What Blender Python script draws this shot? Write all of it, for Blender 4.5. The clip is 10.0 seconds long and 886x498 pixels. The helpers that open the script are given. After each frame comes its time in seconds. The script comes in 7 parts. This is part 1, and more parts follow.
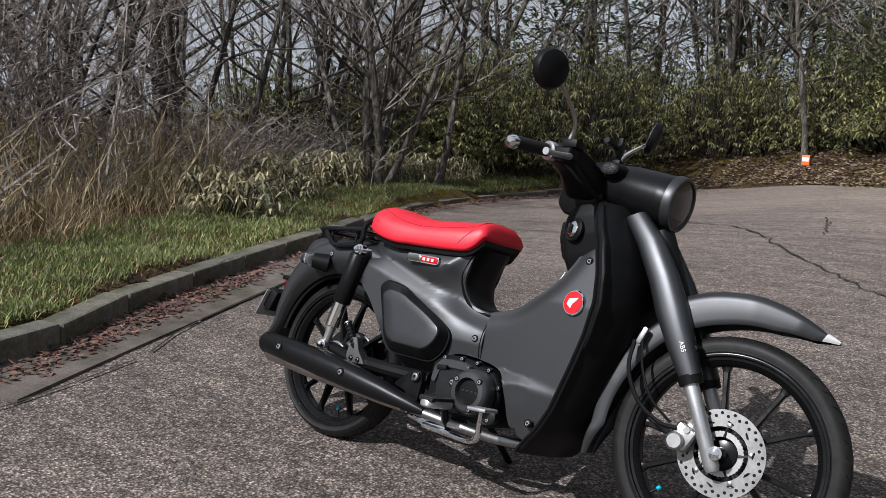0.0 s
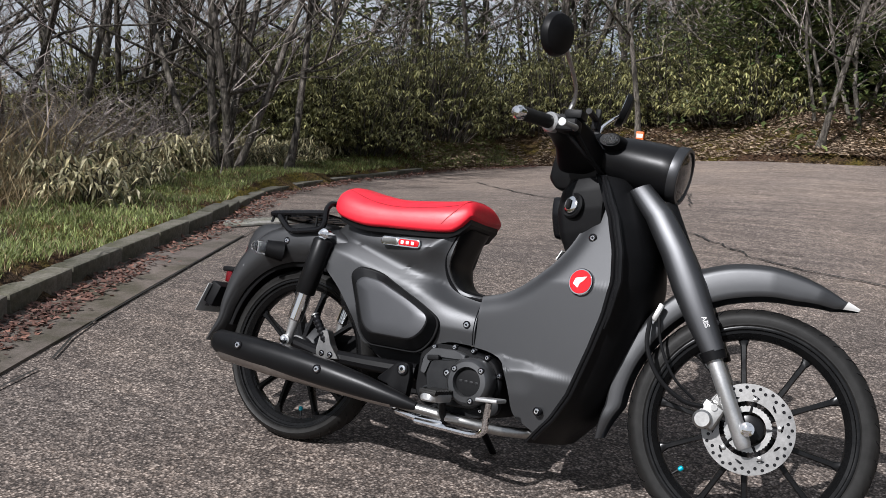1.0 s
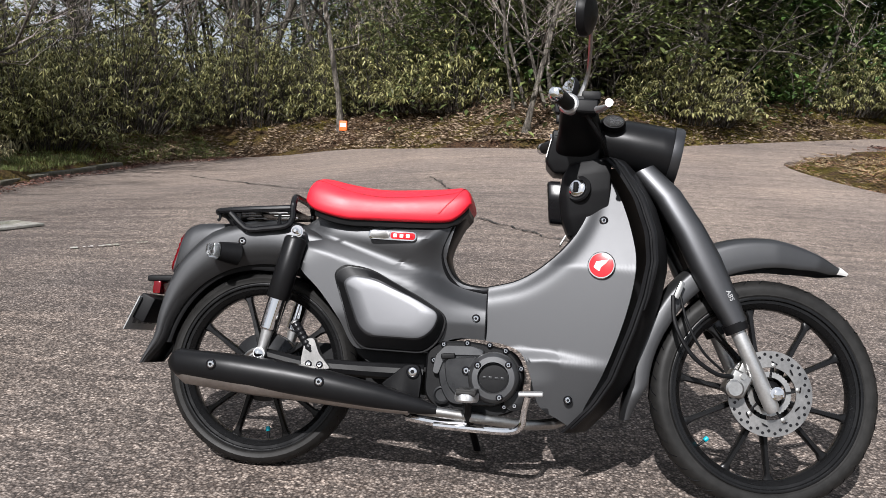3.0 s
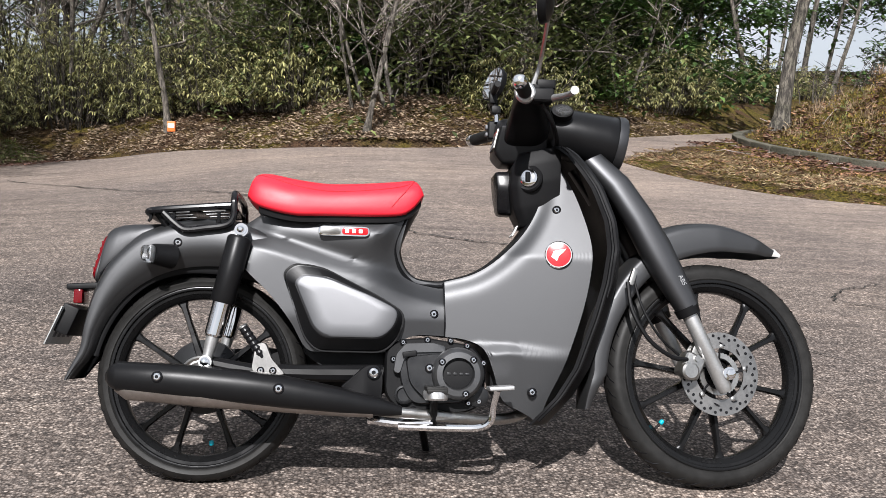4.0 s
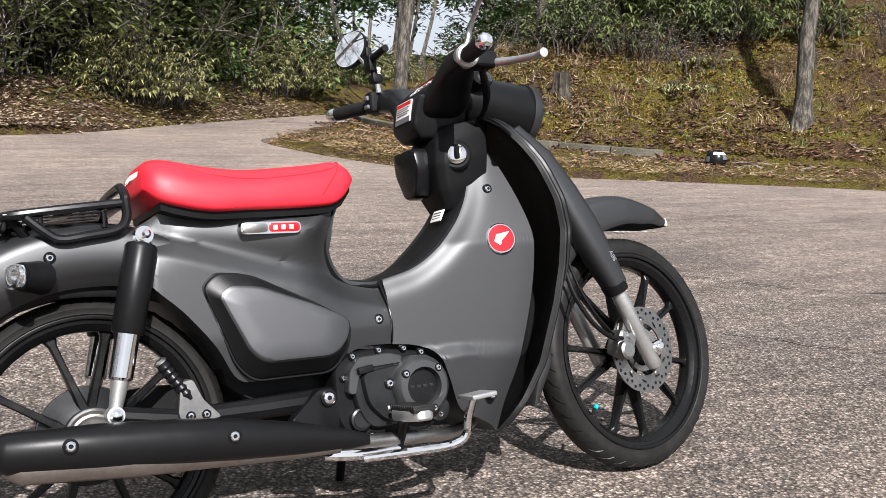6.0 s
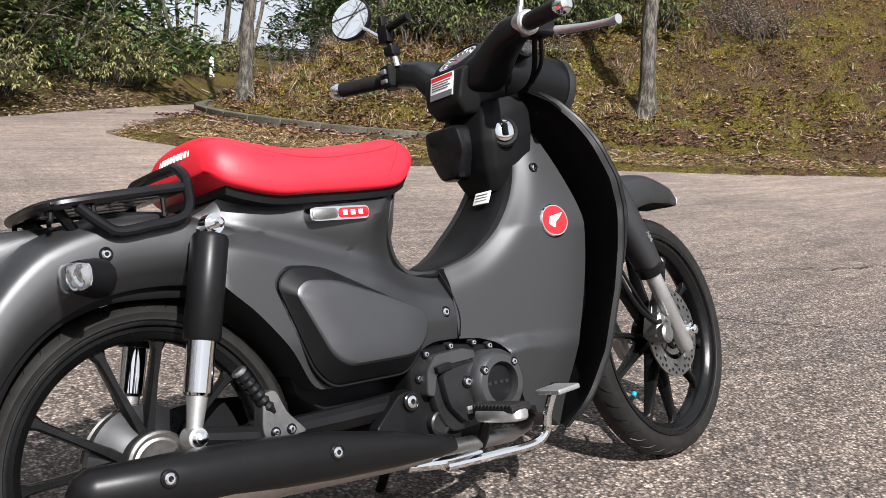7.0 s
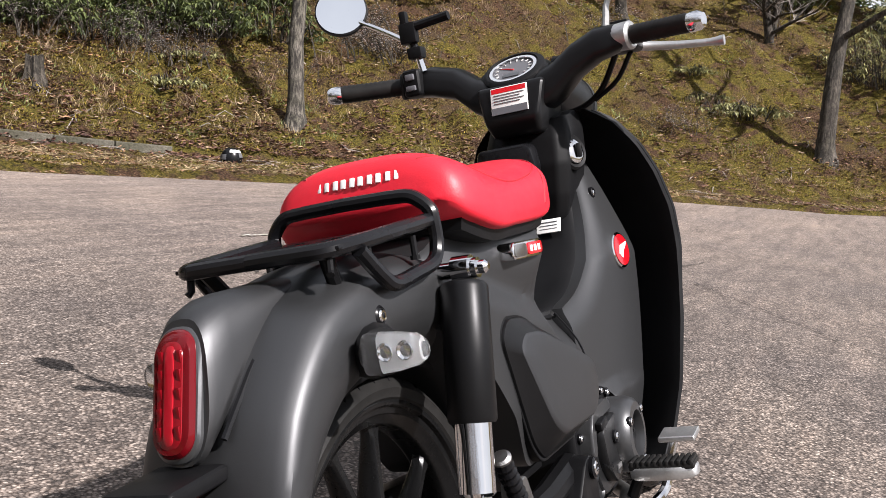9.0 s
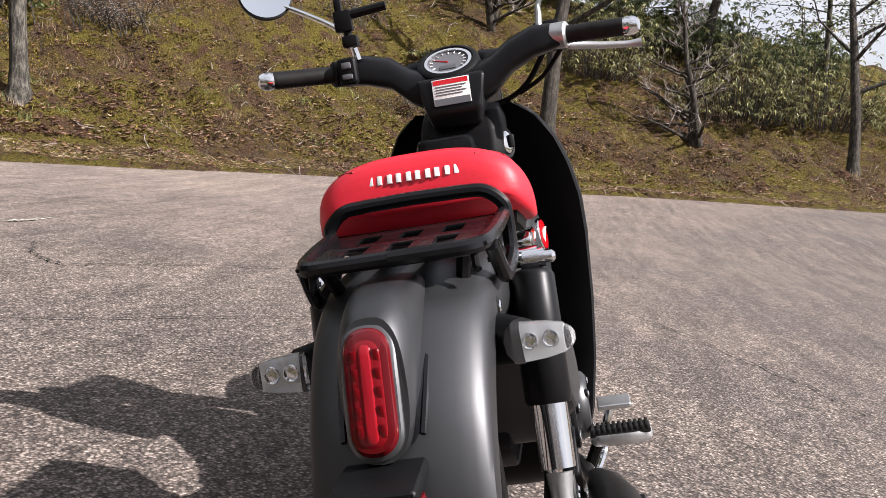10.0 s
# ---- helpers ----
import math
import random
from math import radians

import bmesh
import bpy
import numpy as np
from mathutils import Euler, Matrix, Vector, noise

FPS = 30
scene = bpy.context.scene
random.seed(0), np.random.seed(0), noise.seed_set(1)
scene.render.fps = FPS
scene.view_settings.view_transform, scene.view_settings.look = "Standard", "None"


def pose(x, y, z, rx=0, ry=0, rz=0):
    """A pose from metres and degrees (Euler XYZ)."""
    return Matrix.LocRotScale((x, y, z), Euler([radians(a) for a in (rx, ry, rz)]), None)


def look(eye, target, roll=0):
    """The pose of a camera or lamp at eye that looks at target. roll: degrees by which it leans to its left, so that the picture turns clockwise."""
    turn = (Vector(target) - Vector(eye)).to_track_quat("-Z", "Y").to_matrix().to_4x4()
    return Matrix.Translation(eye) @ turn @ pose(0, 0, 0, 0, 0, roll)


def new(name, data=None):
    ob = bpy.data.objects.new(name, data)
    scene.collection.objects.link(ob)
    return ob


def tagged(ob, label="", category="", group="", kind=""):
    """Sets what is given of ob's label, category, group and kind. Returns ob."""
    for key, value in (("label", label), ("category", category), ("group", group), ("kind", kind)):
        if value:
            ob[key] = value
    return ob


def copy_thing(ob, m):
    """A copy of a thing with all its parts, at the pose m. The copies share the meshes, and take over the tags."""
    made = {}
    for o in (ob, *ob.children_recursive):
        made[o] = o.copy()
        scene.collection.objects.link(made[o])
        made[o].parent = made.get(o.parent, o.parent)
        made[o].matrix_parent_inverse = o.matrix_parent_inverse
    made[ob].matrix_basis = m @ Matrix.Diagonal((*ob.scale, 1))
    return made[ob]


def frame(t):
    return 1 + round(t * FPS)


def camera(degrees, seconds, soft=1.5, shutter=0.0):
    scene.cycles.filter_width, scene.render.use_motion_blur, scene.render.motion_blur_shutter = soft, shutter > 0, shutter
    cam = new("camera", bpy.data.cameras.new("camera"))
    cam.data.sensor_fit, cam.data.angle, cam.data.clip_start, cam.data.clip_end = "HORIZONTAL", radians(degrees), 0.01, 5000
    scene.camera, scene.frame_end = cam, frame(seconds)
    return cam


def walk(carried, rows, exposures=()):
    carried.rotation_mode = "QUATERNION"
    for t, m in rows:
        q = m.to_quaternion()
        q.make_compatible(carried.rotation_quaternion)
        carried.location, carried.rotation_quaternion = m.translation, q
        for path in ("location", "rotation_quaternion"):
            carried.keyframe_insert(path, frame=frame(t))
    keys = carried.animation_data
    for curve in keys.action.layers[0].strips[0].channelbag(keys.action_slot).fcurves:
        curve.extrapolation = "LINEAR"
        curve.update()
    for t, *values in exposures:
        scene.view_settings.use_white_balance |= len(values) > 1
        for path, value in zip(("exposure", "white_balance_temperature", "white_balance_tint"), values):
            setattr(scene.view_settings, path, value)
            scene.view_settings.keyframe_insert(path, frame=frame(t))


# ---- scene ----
cam = camera(49.8, 10.0, soft=0.45)
PATH = [
    (0, (2.049, -2.123, 0.989), (0.820, -0.564, 0.745), 4.51),
    (0.5, (1.829, -2.183, 0.931), (0.742, -0.522, 0.688), 4.26),
    (1, (1.571, -2.217, 0.932), (0.664, -0.452, 0.679), 3.78),
    (1.5, (1.305, -2.305, 0.896), (0.599, -0.451, 0.637), 3.25),
    (2, (1.059, -2.322, 0.865), (0.534, -0.410, 0.605), 3.08),
    (3.5, (0.519, -2.340, 0.859), (0.475, -0.352, 0.643), 2.81),
    (4, (0.347, -2.270, 0.821), (0.512, -0.288, 0.613), 2.37),
    (4.5, (0.171, -2.211, 0.822), (0.575, -0.263, 0.614), 2.04),
    (5, (-0.033, -2.133, 0.798), (0.625, -0.257, 0.580), 1.35),
    (5.5, (-0.183, -1.944, 0.767), (0.634, -0.132, 0.547), 0.66),
    (5.7, (-0.233, -1.849, 0.779), (0.649, -0.068, 0.561), 0.67),
    (6.8, (-0.567, -1.421, 0.757), (0.685, 0.122, 0.531), 0.49),
    (7, (-0.613, -1.318, 0.741), (0.683, 0.188, 0.512), 0.21),
    (7.5, (-0.682, -1.060, 0.755), (0.751, 0.317, 0.533), 0.75),
    (8, (-0.777, -0.872, 0.740), (0.812, 0.324, 0.529), 1.63),
    (8.5, (-0.913, -0.681, 0.750), (0.799, 0.331, 0.538), 2.06),
    (9, (-0.953, -0.424, 0.739), (0.866, 0.386, 0.548), 2.06),
    (9.5, (-1.002, -0.224, 0.754), (0.911, 0.327, 0.558), 2.49),
    (10, (-1.108, -0.034, 0.741), (0.866, 0.205, 0.531), 2.79),
]
walk(cam, [(t, look(eye, target, roll)) for t, eye, target, roll in PATH],
     [(0.0, 0.20, 5950, 10), (1.5, 0.46, 6100, 10), (3.0, 0.70, 6150, 10), (4.5, 0.90, 6200, 10), (6.5, 1.00, 6250, 10), (10.0, 1.00, 6350, 14)])

# ---- daylight ----
SUN_WAY = Vector((0.22, 1.0, -0.875)).normalized()
sun_data = bpy.data.lights.new("sun", "SUN")
sun_data.energy, sun_data.angle, sun_data.color = 5.0, radians(0.6), (1.0, 0.95, 0.90)
sun = new("sun", sun_data)
sun.matrix_world = look((-4, -20, 18), Vector((-4, -20, 18)) + SUN_WAY)
world = bpy.data.worlds.new("world")
scene.world = world
world.use_nodes = True
wn = world.node_tree.nodes
sky = wn.new("ShaderNodeTexSky")
sky.sky_type, sky.sun_disc = "NISHITA", False
sky.sun_elevation = math.asin(-SUN_WAY.z)
sky.sun_rotation = math.atan2(-SUN_WAY.x, -SUN_WAY.y)
sky.air_density, sky.dust_density = 1.0, 2.5
# thin bright cloud over the blue
cloud_at = wn.new("ShaderNodeTexCoord")
cloud = wn.new("ShaderNodeTexNoise")
cloud.inputs["Scale"].default_value, cloud.inputs["Detail"].default_value = 2.2, 6.0
world.node_tree.links.new(cloud_at.outputs["Generated"], cloud.inputs["Vector"])
cover = wn.new("ShaderNodeValToRGB")
cover.color_ramp.elements[0].position, cover.color_ramp.elements[1].position = 0.36, 0.58
cover.color_ramp.elements[0].color = (0.45, 0.45, 0.45, 1)
world.node_tree.links.new(cloud.outputs["Fac"], cover.inputs[0])
veil = wn.new("ShaderNodeMix")
veil.data_type = "RGBA"
veil.inputs[7].default_value = (9.6, 9.9, 10.4, 1)
world.node_tree.links.new(cover.outputs[0], veil.inputs[0])
world.node_tree.links.new(sky.outputs[0], veil.inputs[6])
world.node_tree.links.new(veil.outputs[2], wn["Background"].inputs[0])
wn["Background"].inputs[1].default_value = 0.047


# ---- materials ----
def nodes_of(name):
    m = bpy.data.materials.new(name)
    m.use_nodes = True
    nt = m.node_tree
    return m, nt, nt.nodes["Principled BSDF"]


def add(nt, kind, **values):
    n = nt.nodes.new(kind)
    for k, v in values.items():
        n.inputs[k].default_value = v
    return n


def coords(nt, scale=1.0):
    tc = nt.nodes.new("ShaderNodeTexCoord")
    mp = nt.nodes.new("ShaderNodeMapping")
    mp.inputs["Scale"].default_value = (scale, scale, scale) if not isinstance(scale, tuple) else scale
    nt.links.new(tc.outputs["Object"], mp.inputs[0])
    return mp.outputs[0]


def ramp(nt, fac, stops):
    r = nt.nodes.new("ShaderNodeValToRGB")
    el = r.color_ramp.elements
    while len(el) < len(stops):
        el.new(0.5)
    for e, (p, c) in zip(el, stops):
        e.position, e.color = p, (*c, 1)
    nt.links.new(fac, r.inputs[0])
    return r.outputs[0]


def noise_tex(nt, vec, scale, detail=4.0, rough=0.6):
    n = add(nt, "ShaderNodeTexNoise", Scale=scale, Detail=detail, Roughness=rough)
    nt.links.new(vec, n.inputs["Vector"])
    return n.outputs["Fac"]


def mix_col(nt, fac, a, b, mode="MIX"):
    n = nt.nodes.new("ShaderNodeMix")
    n.data_type, n.blend_type = "RGBA", mode
    for sock, v in ((n.inputs[0], fac), (n.inputs[6], a), (n.inputs[7], b)):
        if isinstance(v, (int, float)):
            sock.default_value = v
        elif isinstance(v, tuple):
            sock.default_value = (*v, 1)
        else:
            nt.links.new(v, sock)
    return n.outputs[2]


def bump(nt, bsdf, height, strength, distance):
    b = add(nt, "ShaderNodeBump", Strength=strength, Distance=distance)
    nt.links.new(height, b.inputs["Height"])
    nt.links.new(b.outputs[0], bsdf.inputs["Normal"])


def surface(name, colour, rough=0.5, metal=0.0, grain=0.12, scale=40.0, bump_by=0.0, bump_scale=300.0, rough_var=0.08, coat=0.0, spec=None):
    """Paint, plastic, metal or rubber: a base colour with fine and broad unevenness."""
    m, nt, b = nodes_of(name)
    v = coords(nt)
    lo = tuple(max(0.0, c * (1 - grain)) for c in colour)
    hi = tuple(min(1.0, c * (1 + grain)) for c in colour)
    fine, broad = noise_tex(nt, v, scale), noise_tex(nt, v, scale / 9.0, 3.0)
    c1 = ramp(nt, fine, [(0.3, lo), (0.7, hi)])
    c2 = ramp(nt, broad, [(0.3, (1 - grain,) * 3), (0.7, (1.0,) * 3)])
    nt.links.new(mix_col(nt, 1.0, c1, c2, "MULTIPLY"), b.inputs["Base Color"])
    r = ramp(nt, broad, [(0.3, (max(0.02, rough - rough_var),) * 3), (0.7, (min(1.0, rough + rough_var),) * 3)])
    nt.links.new(r, b.inputs["Roughness"])
    b.inputs["Metallic"].default_value = metal
    b.inputs["Coat Weight"].default_value = coat
    if max(colour) < 0.02:
        b.inputs["Specular IOR Level"].default_value = 0.06 if rough > 0.6 else 0.24
    if spec is not None:
        b.inputs["Specular IOR Level"].default_value = spec
    if bump_by:
        bump(nt, b, noise_tex(nt, v, bump_scale, 2.0), bump_by, 0.001)
    return m


GREY = surface("matte_grey_metallic", (0.069, 0.070, 0.073), 0.47, 0.85, 0.015, 500, 0.04, 900, 0.008)
PANEL = surface("satin_panel_grey", (0.064, 0.065, 0.069), 0.42, 0.82, 0.015, 500, 0.03, 900, 0.008)
PLATE_GREY = surface("weathered_plate", (0.30, 0.31, 0.31), 0.45, 0.2, 0.1, 60)
GREY_LIGHT = surface("satin_grey_metallic", (0.15, 0.152, 0.158), 0.38, 0.80, 0.05, 500, 0.03, 900, 0.03)
BLACK = surface("black_plastic", (0.005, 0.005, 0.0056), 0.50, 0.0, 0.15, 60, 0.12, 700, spec=0.16)
BLACK_MATTE = surface("matte_black_paint", (0.0048, 0.0048, 0.0054), 0.46, 0.0, 0.1, 60, 0.05, 900, spec=0.18)
GLOSS_BLACK = surface("gloss_black_paint", (0.006, 0.006, 0.007), 0.26, 0.0, 0.1, 60)
RED_VINYL = surface("red_vinyl", (0.62, 0.012, 0.028), 0.47, 0.0, 0.05, 90, 0.25, 420)
RUBBER = surface("tyre_rubber", (0.0135, 0.0130, 0.0125), 0.55, 0.0, 0.30, 50, 0.2, 260, spec=0.2)
WHEEL_PAINT = surface("dark_wheel_paint", (0.011, 0.011, 0.0115), 0.27, 0.5, 0.08, 200, spec=0.3)
CHROME = surface("chrome", (0.82, 0.82, 0.83), 0.07, 1.0, 0.02, 30, rough_var=0.03)
STEEL = surface("brushed_steel", (0.38, 0.375, 0.365), 0.38, 1.0, 0.12, 160, 0.08, 500)
DISC_STEEL = surface("worn_disc_steel", (0.27, 0.265, 0.26), 0.42, 1.0, 0.14, 120, 0.08, 500)
COVER_GREY = surface("cast_cover_grey", (0.085, 0.086, 0.089), 0.36, 0.75, 0.04, 200, 0.06, 700, 0.02)
ALU = surface("cast_aluminium", (0.50, 0.50, 0.50), 0.42, 0.85, 0.08, 200, 0.1, 700)
NACELLE = surface("matt_charcoal_paint", (0.0085, 0.0085, 0.0092), 0.36, 0.35, 0.06, 200, 0.04, 900, 0.03)
ENGINE_GREY = surface("engine_grey_paint", (0.024, 0.0245, 0.026), 0.34, 0.55, 0.08, 200, 0.1, 500)
HEAT_BROWN = surface("bare_exhaust_steel", (0.30, 0.27, 0.25), 0.34, 0.9, 0.12, 80)
WHITE = surface("white_vinyl", (0.78, 0.78, 0.76), 0.45, 0.0, 0.03, 60)
RED_GLOSS = surface("red_enamel", (0.55, 0.006, 0.012), 0.15, 0.0, 0.04, 60, coat=0.6)
CYAN = surface("cyan_cap", (0.0, 0.32, 0.42), 0.4, 0.0, 0.05)
ORANGE = surface("orange_plastic", (0.75, 0.16, 0.03), 0.5, 0.0, 0.1)
PAPER = surface("label_white", (0.75, 0.75, 0.73), 0.6, 0.0, 0.03)
INK = surface("label_ink", (0.10, 0.10, 0.11), 0.6, 0.0, 0.03)
GREY_SEAM = surface("stitch_line", (0.30, 0.008, 0.016), 0.6, 0.0, 0.03)


def glassy(name, colour, rough, transmission=1.0):
    m, nt, b = nodes_of(name)
    b.inputs["Base Color"].default_value = (*colour, 1)
    b.inputs["Roughness"].default_value = rough
    b.inputs["Transmission Weight"].default_value = transmission
    b.inputs["IOR"].default_value = 1.45
    return m


CLEAR = glassy("clear_lens", (0.93, 0.94, 0.95), 0.03, 0.97)
RED_LENS = glassy("red_lens", (0.15, 0.003, 0.007), 0.08, 0.35)
RED_RIB = glassy("red_lens_rib", (0.16, 0.002, 0.006), 0.15, 0.2)
RED_MID = glassy("red_lens_panel", (0.24, 0.004, 0.010), 0.12, 0.25)
RED_CORE = surface("red_lens_core", (0.31, 0.006, 0.014), 0.2, 0.0, 0.03)
MIRROR = surface("mirror_glass", (0.86, 0.88, 0.90), 0.01, 1.0, 0.0, rough_var=0.0)
LAMP_BACK = surface("lamp_back", (0.78, 0.79, 0.80), 0.30, 0.35, 0.05, 60)
REFLECTOR = surface("lamp_reflector", (0.78, 0.79, 0.80), 0.12, 1.0, 0.03, 60)


# ---- mesh helpers ----
def mesh_object(name, bm, material, smooth=True, sharp=35.0):
    me = bpy.data.meshes.new(name)
    bmesh.ops.recalc_face_normals(bm, faces=bm.faces)
    if smooth:
        for f in bm.faces:
            f.smooth = True
        for e in bm.edges:
            if len(e.link_faces) == 2 and e.calc_face_angle(0.0) > radians(sharp):
                e.smooth = False
    bm.to_mesh(me)
    bm.free()
    for mat in (material if isinstance(material, (list, tuple)) else [material]):
        me.materials.append(mat)
    return new(name, me)


def part(name, bm, material, parent, label="", sharp=35.0):
    """One mesh object under a thing or under a part."""
    ob = mesh_object(name, bm, material, True, sharp)
    ob.parent = parent
    if label:
        tagged(ob, label)
    return ob


def empty(name, m, label="", category="", group=""):
    ob = new(name)
    ob.empty_display_size = 0.2
    ob.matrix_world = m
    return tagged(ob, label, category, group)


def rings(bm, loops, closed=True, caps=True):
    """Skin a list of point loops of equal length."""
    vs = [[bm.verts.new(p) for p in loop] for loop in loops]
    n = len(vs[0])
    for a, b in zip(vs, vs[1:]):
        for i in range(n if closed else n - 1):
            j = (i + 1) % n
            bm.faces.new((a[i], a[j], b[j], b[i]))
    if caps and closed:
        bm.faces.new(vs[0])
        bm.faces.new(vs[-1])
    return vs


def smooth_path(points, steps):
    """Catmull-Rom through points."""
    pts = [Vector(p) for p in points]
    ext = [2 * pts[0] - pts[1]] + pts + [2 * pts[-1] - pts[-2]]
    out = []
    for i in range(1, len(ext) - 2):
        for k in range(steps):
            t = k / steps
            a, b, c, d = ext[i - 1], ext[i], ext[i + 1], ext[i + 2]
            out.append(0.5 * ((2 * b) + (c - a) * t + (2 * a - 5 * b + 4 * c - d) * t * t + (3 * b - a - 3 * c + d) * t ** 3))
    return out + [pts[-1]]


def tube(bm, points, radius, sides=10, steps=0, flat=1.0):
    pts = smooth_path(points, steps) if steps else [Vector(p) for p in points]
    rad = radius if isinstance(radius, (list, tuple)) else [radius] * len(pts)
    if len(rad) != len(pts):
        rad = list(np.interp(np.linspace(0, 1, len(pts)), np.linspace(0, 1, len(rad)), rad))
    loops, ref = [], None
    for i, p in enumerate(pts):
        d = (pts[min(i + 1, len(pts) - 1)] - pts[max(i - 1, 0)]).normalized()
        if ref is None:
            ref = d.orthogonal().normalized()
        ref = (ref - d * ref.dot(d)).normalized()
        side = d.cross(ref)
        loops.append([p + (ref * math.cos(a) + side * math.sin(a) * flat) * rad[i] for a in (2 * math.pi * k / sides for k in range(sides))])
    rings(bm, loops)
    return bm


def disc(bm, centre, axis, profile, sides=32):
    """A turned form: profile rows of (distance along axis, radius)."""
    c, ax = Vector(centre), Vector(axis).normalized()
    u = ax.orthogonal().normalized()
    v = ax.cross(u)
    rings(bm, [[c + ax * h + (u * math.cos(a) + v * math.sin(a)) * max(r, 1e-5) for a in (2 * math.pi * k / sides for k in range(sides))] for h, r in profile])
    return bm


def block(bm, centre, size, bevel=0.0, turn=None, segments=2):
    made = bmesh.ops.create_cube(bm, size=1.0)["verts"]
    bmesh.ops.scale(bm, vec=size, verts=made)
    if bevel:
        edges = list({e for v in made for e in v.link_edges})
        res = bmesh.ops.bevel(bm, geom=edges, offset=bevel, segments=segments, affect="EDGES", profile=0.6)
        made = list({v for v in res["verts"]} | {v for v in made if v.is_valid})
    m = Matrix.Translation(centre) @ (turn.to_4x4() if turn else Matrix())
    bmesh.ops.transform(bm, matrix=m, verts=made)
    return bm


def plate(bm, outline, y0, y1, bevel=0.0, bulge=0.0):
    """A plate from an outline of (x, z), from y0 to y1, its outer face (y1) eased in by bevel and puffed by bulge."""
    cx = sum(p[0] for p in outline) / len(outline)
    cz = sum(p[1] for p in outline) / len(outline)
    def loop(y, k):
        return [Vector((cx + (x - cx) * k, y, cz + (z - cz) * k)) for x, z in outline]
    s = 1.0 if y1 > y0 else -1.0
    loops = [loop(y0, 1.0), loop(y1 - s * bevel, 1.0)]
    if bevel:
        loops += [loop(y1 - s * bevel * 0.3, 0.985), loop(y1, 0.955)]
    if bulge:
        loops += [loop(y1 + s * bulge * 0.5, 0.75), loop(y1 + s * bulge * 0.85, 0.45), loop(y1 + s * bulge, 0.15)]
    rings(bm, loops)
    return bm


def rounded(points, radius, steps=4):
    """Round off the corners of a closed outline of (x, z)."""
    out, n = [], len(points)
    for i in range(n):
        p, a, b = Vector(points[i]), Vector(points[i - 1]), Vector(points[(i + 1) % n])
        da, db = a - p, b - p
        r = min(radius, da.length * 0.45, db.length * 0.45)
        s, e = p + da.normalized() * r, p + db.normalized() * r
        out += [tuple(s.lerp(p, t).lerp(p.lerp(e, t), t)) for t in (k / steps for k in range(steps + 1))]
    return out


def resample(points, n):
    """n points at even steps along a smooth line through (x, z) points."""
    fine = [p for p in smooth_path([(x, z, 0) for x, z in points], 12)]
    d = np.concatenate([[0], np.cumsum([(b - a).length for a, b in zip(fine, fine[1:])])])
    t = np.linspace(0, d[-1], n)
    return list(zip(np.interp(t, d, [p.x for p in fine]), np.interp(t, d, [p.y for p in fine])))


def shell(bm, low, high, width, n=36, m=14, ease=0.30, reach=0.045):
    """A body symmetric in y: its side runs from the line low to the line high in (x, z); width(x, z) is half its breadth, eased in at the upper edge."""
    a, b, edge = resample(low, n), resample(high, n), resample(high, 260)
    loops = []
    for i in range(n):
        u = i / (n - 1)
        (x0, z0), (x1, z1) = a[i], b[i]
        side = []
        for j in range(m + 1):
            x, z = x0 + (x1 - x0) * j / m, z0 + (z1 - z0) * j / m
            d = min(math.hypot(x - p, z - q) for p, q in edge)
            side.append((x, width(x, z) * (1 - ease * math.exp(-(d / reach) ** 2)), z))
        right = [Vector((x, -y, z)) for x, y, z in side]
        left = [Vector((x, y, z)) for x, y, z in reversed(side)]
        loops.append(right + left)
    rings(bm, loops)
    return bm


def smooth_table(rows):
    """Like table, but through the rows in a smooth curve."""
    pts = smooth_path([(x, v, 0) for x, v in rows], 12)
    xs = np.maximum.accumulate([p.x for p in pts])
    ys = [p.y for p in pts]
    return lambda t: float(np.interp(t, xs, ys))


def table(rows):
    xs, ys = zip(*rows)
    return lambda t: float(np.interp(t, xs, ys))

# ---- the lie of the land ----
from mathutils.geometry import delaunay_2d_cdt

SLOPE = math.tan(radians(5.5))
ROAD_LEFT = [(-0.3, -9.0), (-1.0, -3.0), (-1.39, -0.38), (-1.73, 0.3), (-2.25, 1.45), (-3.1, 3.2), (-4.3, 5.35), (-4.78, 7.5), (-4.7, 9.6), (-3.9, 11.2),
             (-2.2, 10.9), (-0.9, 9.4), (0.8, 8.5), (3.0, 10.4), (5.9, 12.9), (10.0, 15.6), (22.0, 22.0)]
ROAD_RIGHT = [(24.0, 19.5), (12.0, 15.0), (7.2, 12.8), (5.3, 11.0), (3.7, 9.0), (3.1, 8.1), (3.4, 6.5), (4.1, 5.5), (5.6, 4.95), (7.9, 4.1), (10.0, 2.75), (12.0, 0.8), (13.5, -1.3), (14.7, -4.0), (16.5, -8.0), (21.0, -16.0)]
KERB_RIGHT = [(9.6, 14.4), (7.4, 13.4), (6.0, 12.0), (5.45, 10.8), (5.35, 9.3), (5.8, 7.9), (6.7, 6.8), (7.7, 6.1)]
BANK_FOOT = [(24.0, 20.0), (9.6, 14.6), (7.4, 13.6), (6.1, 12.0), (5.6, 10.8), (5.5, 9.3), (5.95, 8.0), (6.8, 6.95), (7.8, 6.2), (8.9, 5.2), (10.7, 3.5), (12.6, 1.6), (14.2, -0.8), (15.5, -3.8), (17.4, -8.0), (22.0, -16.0)]


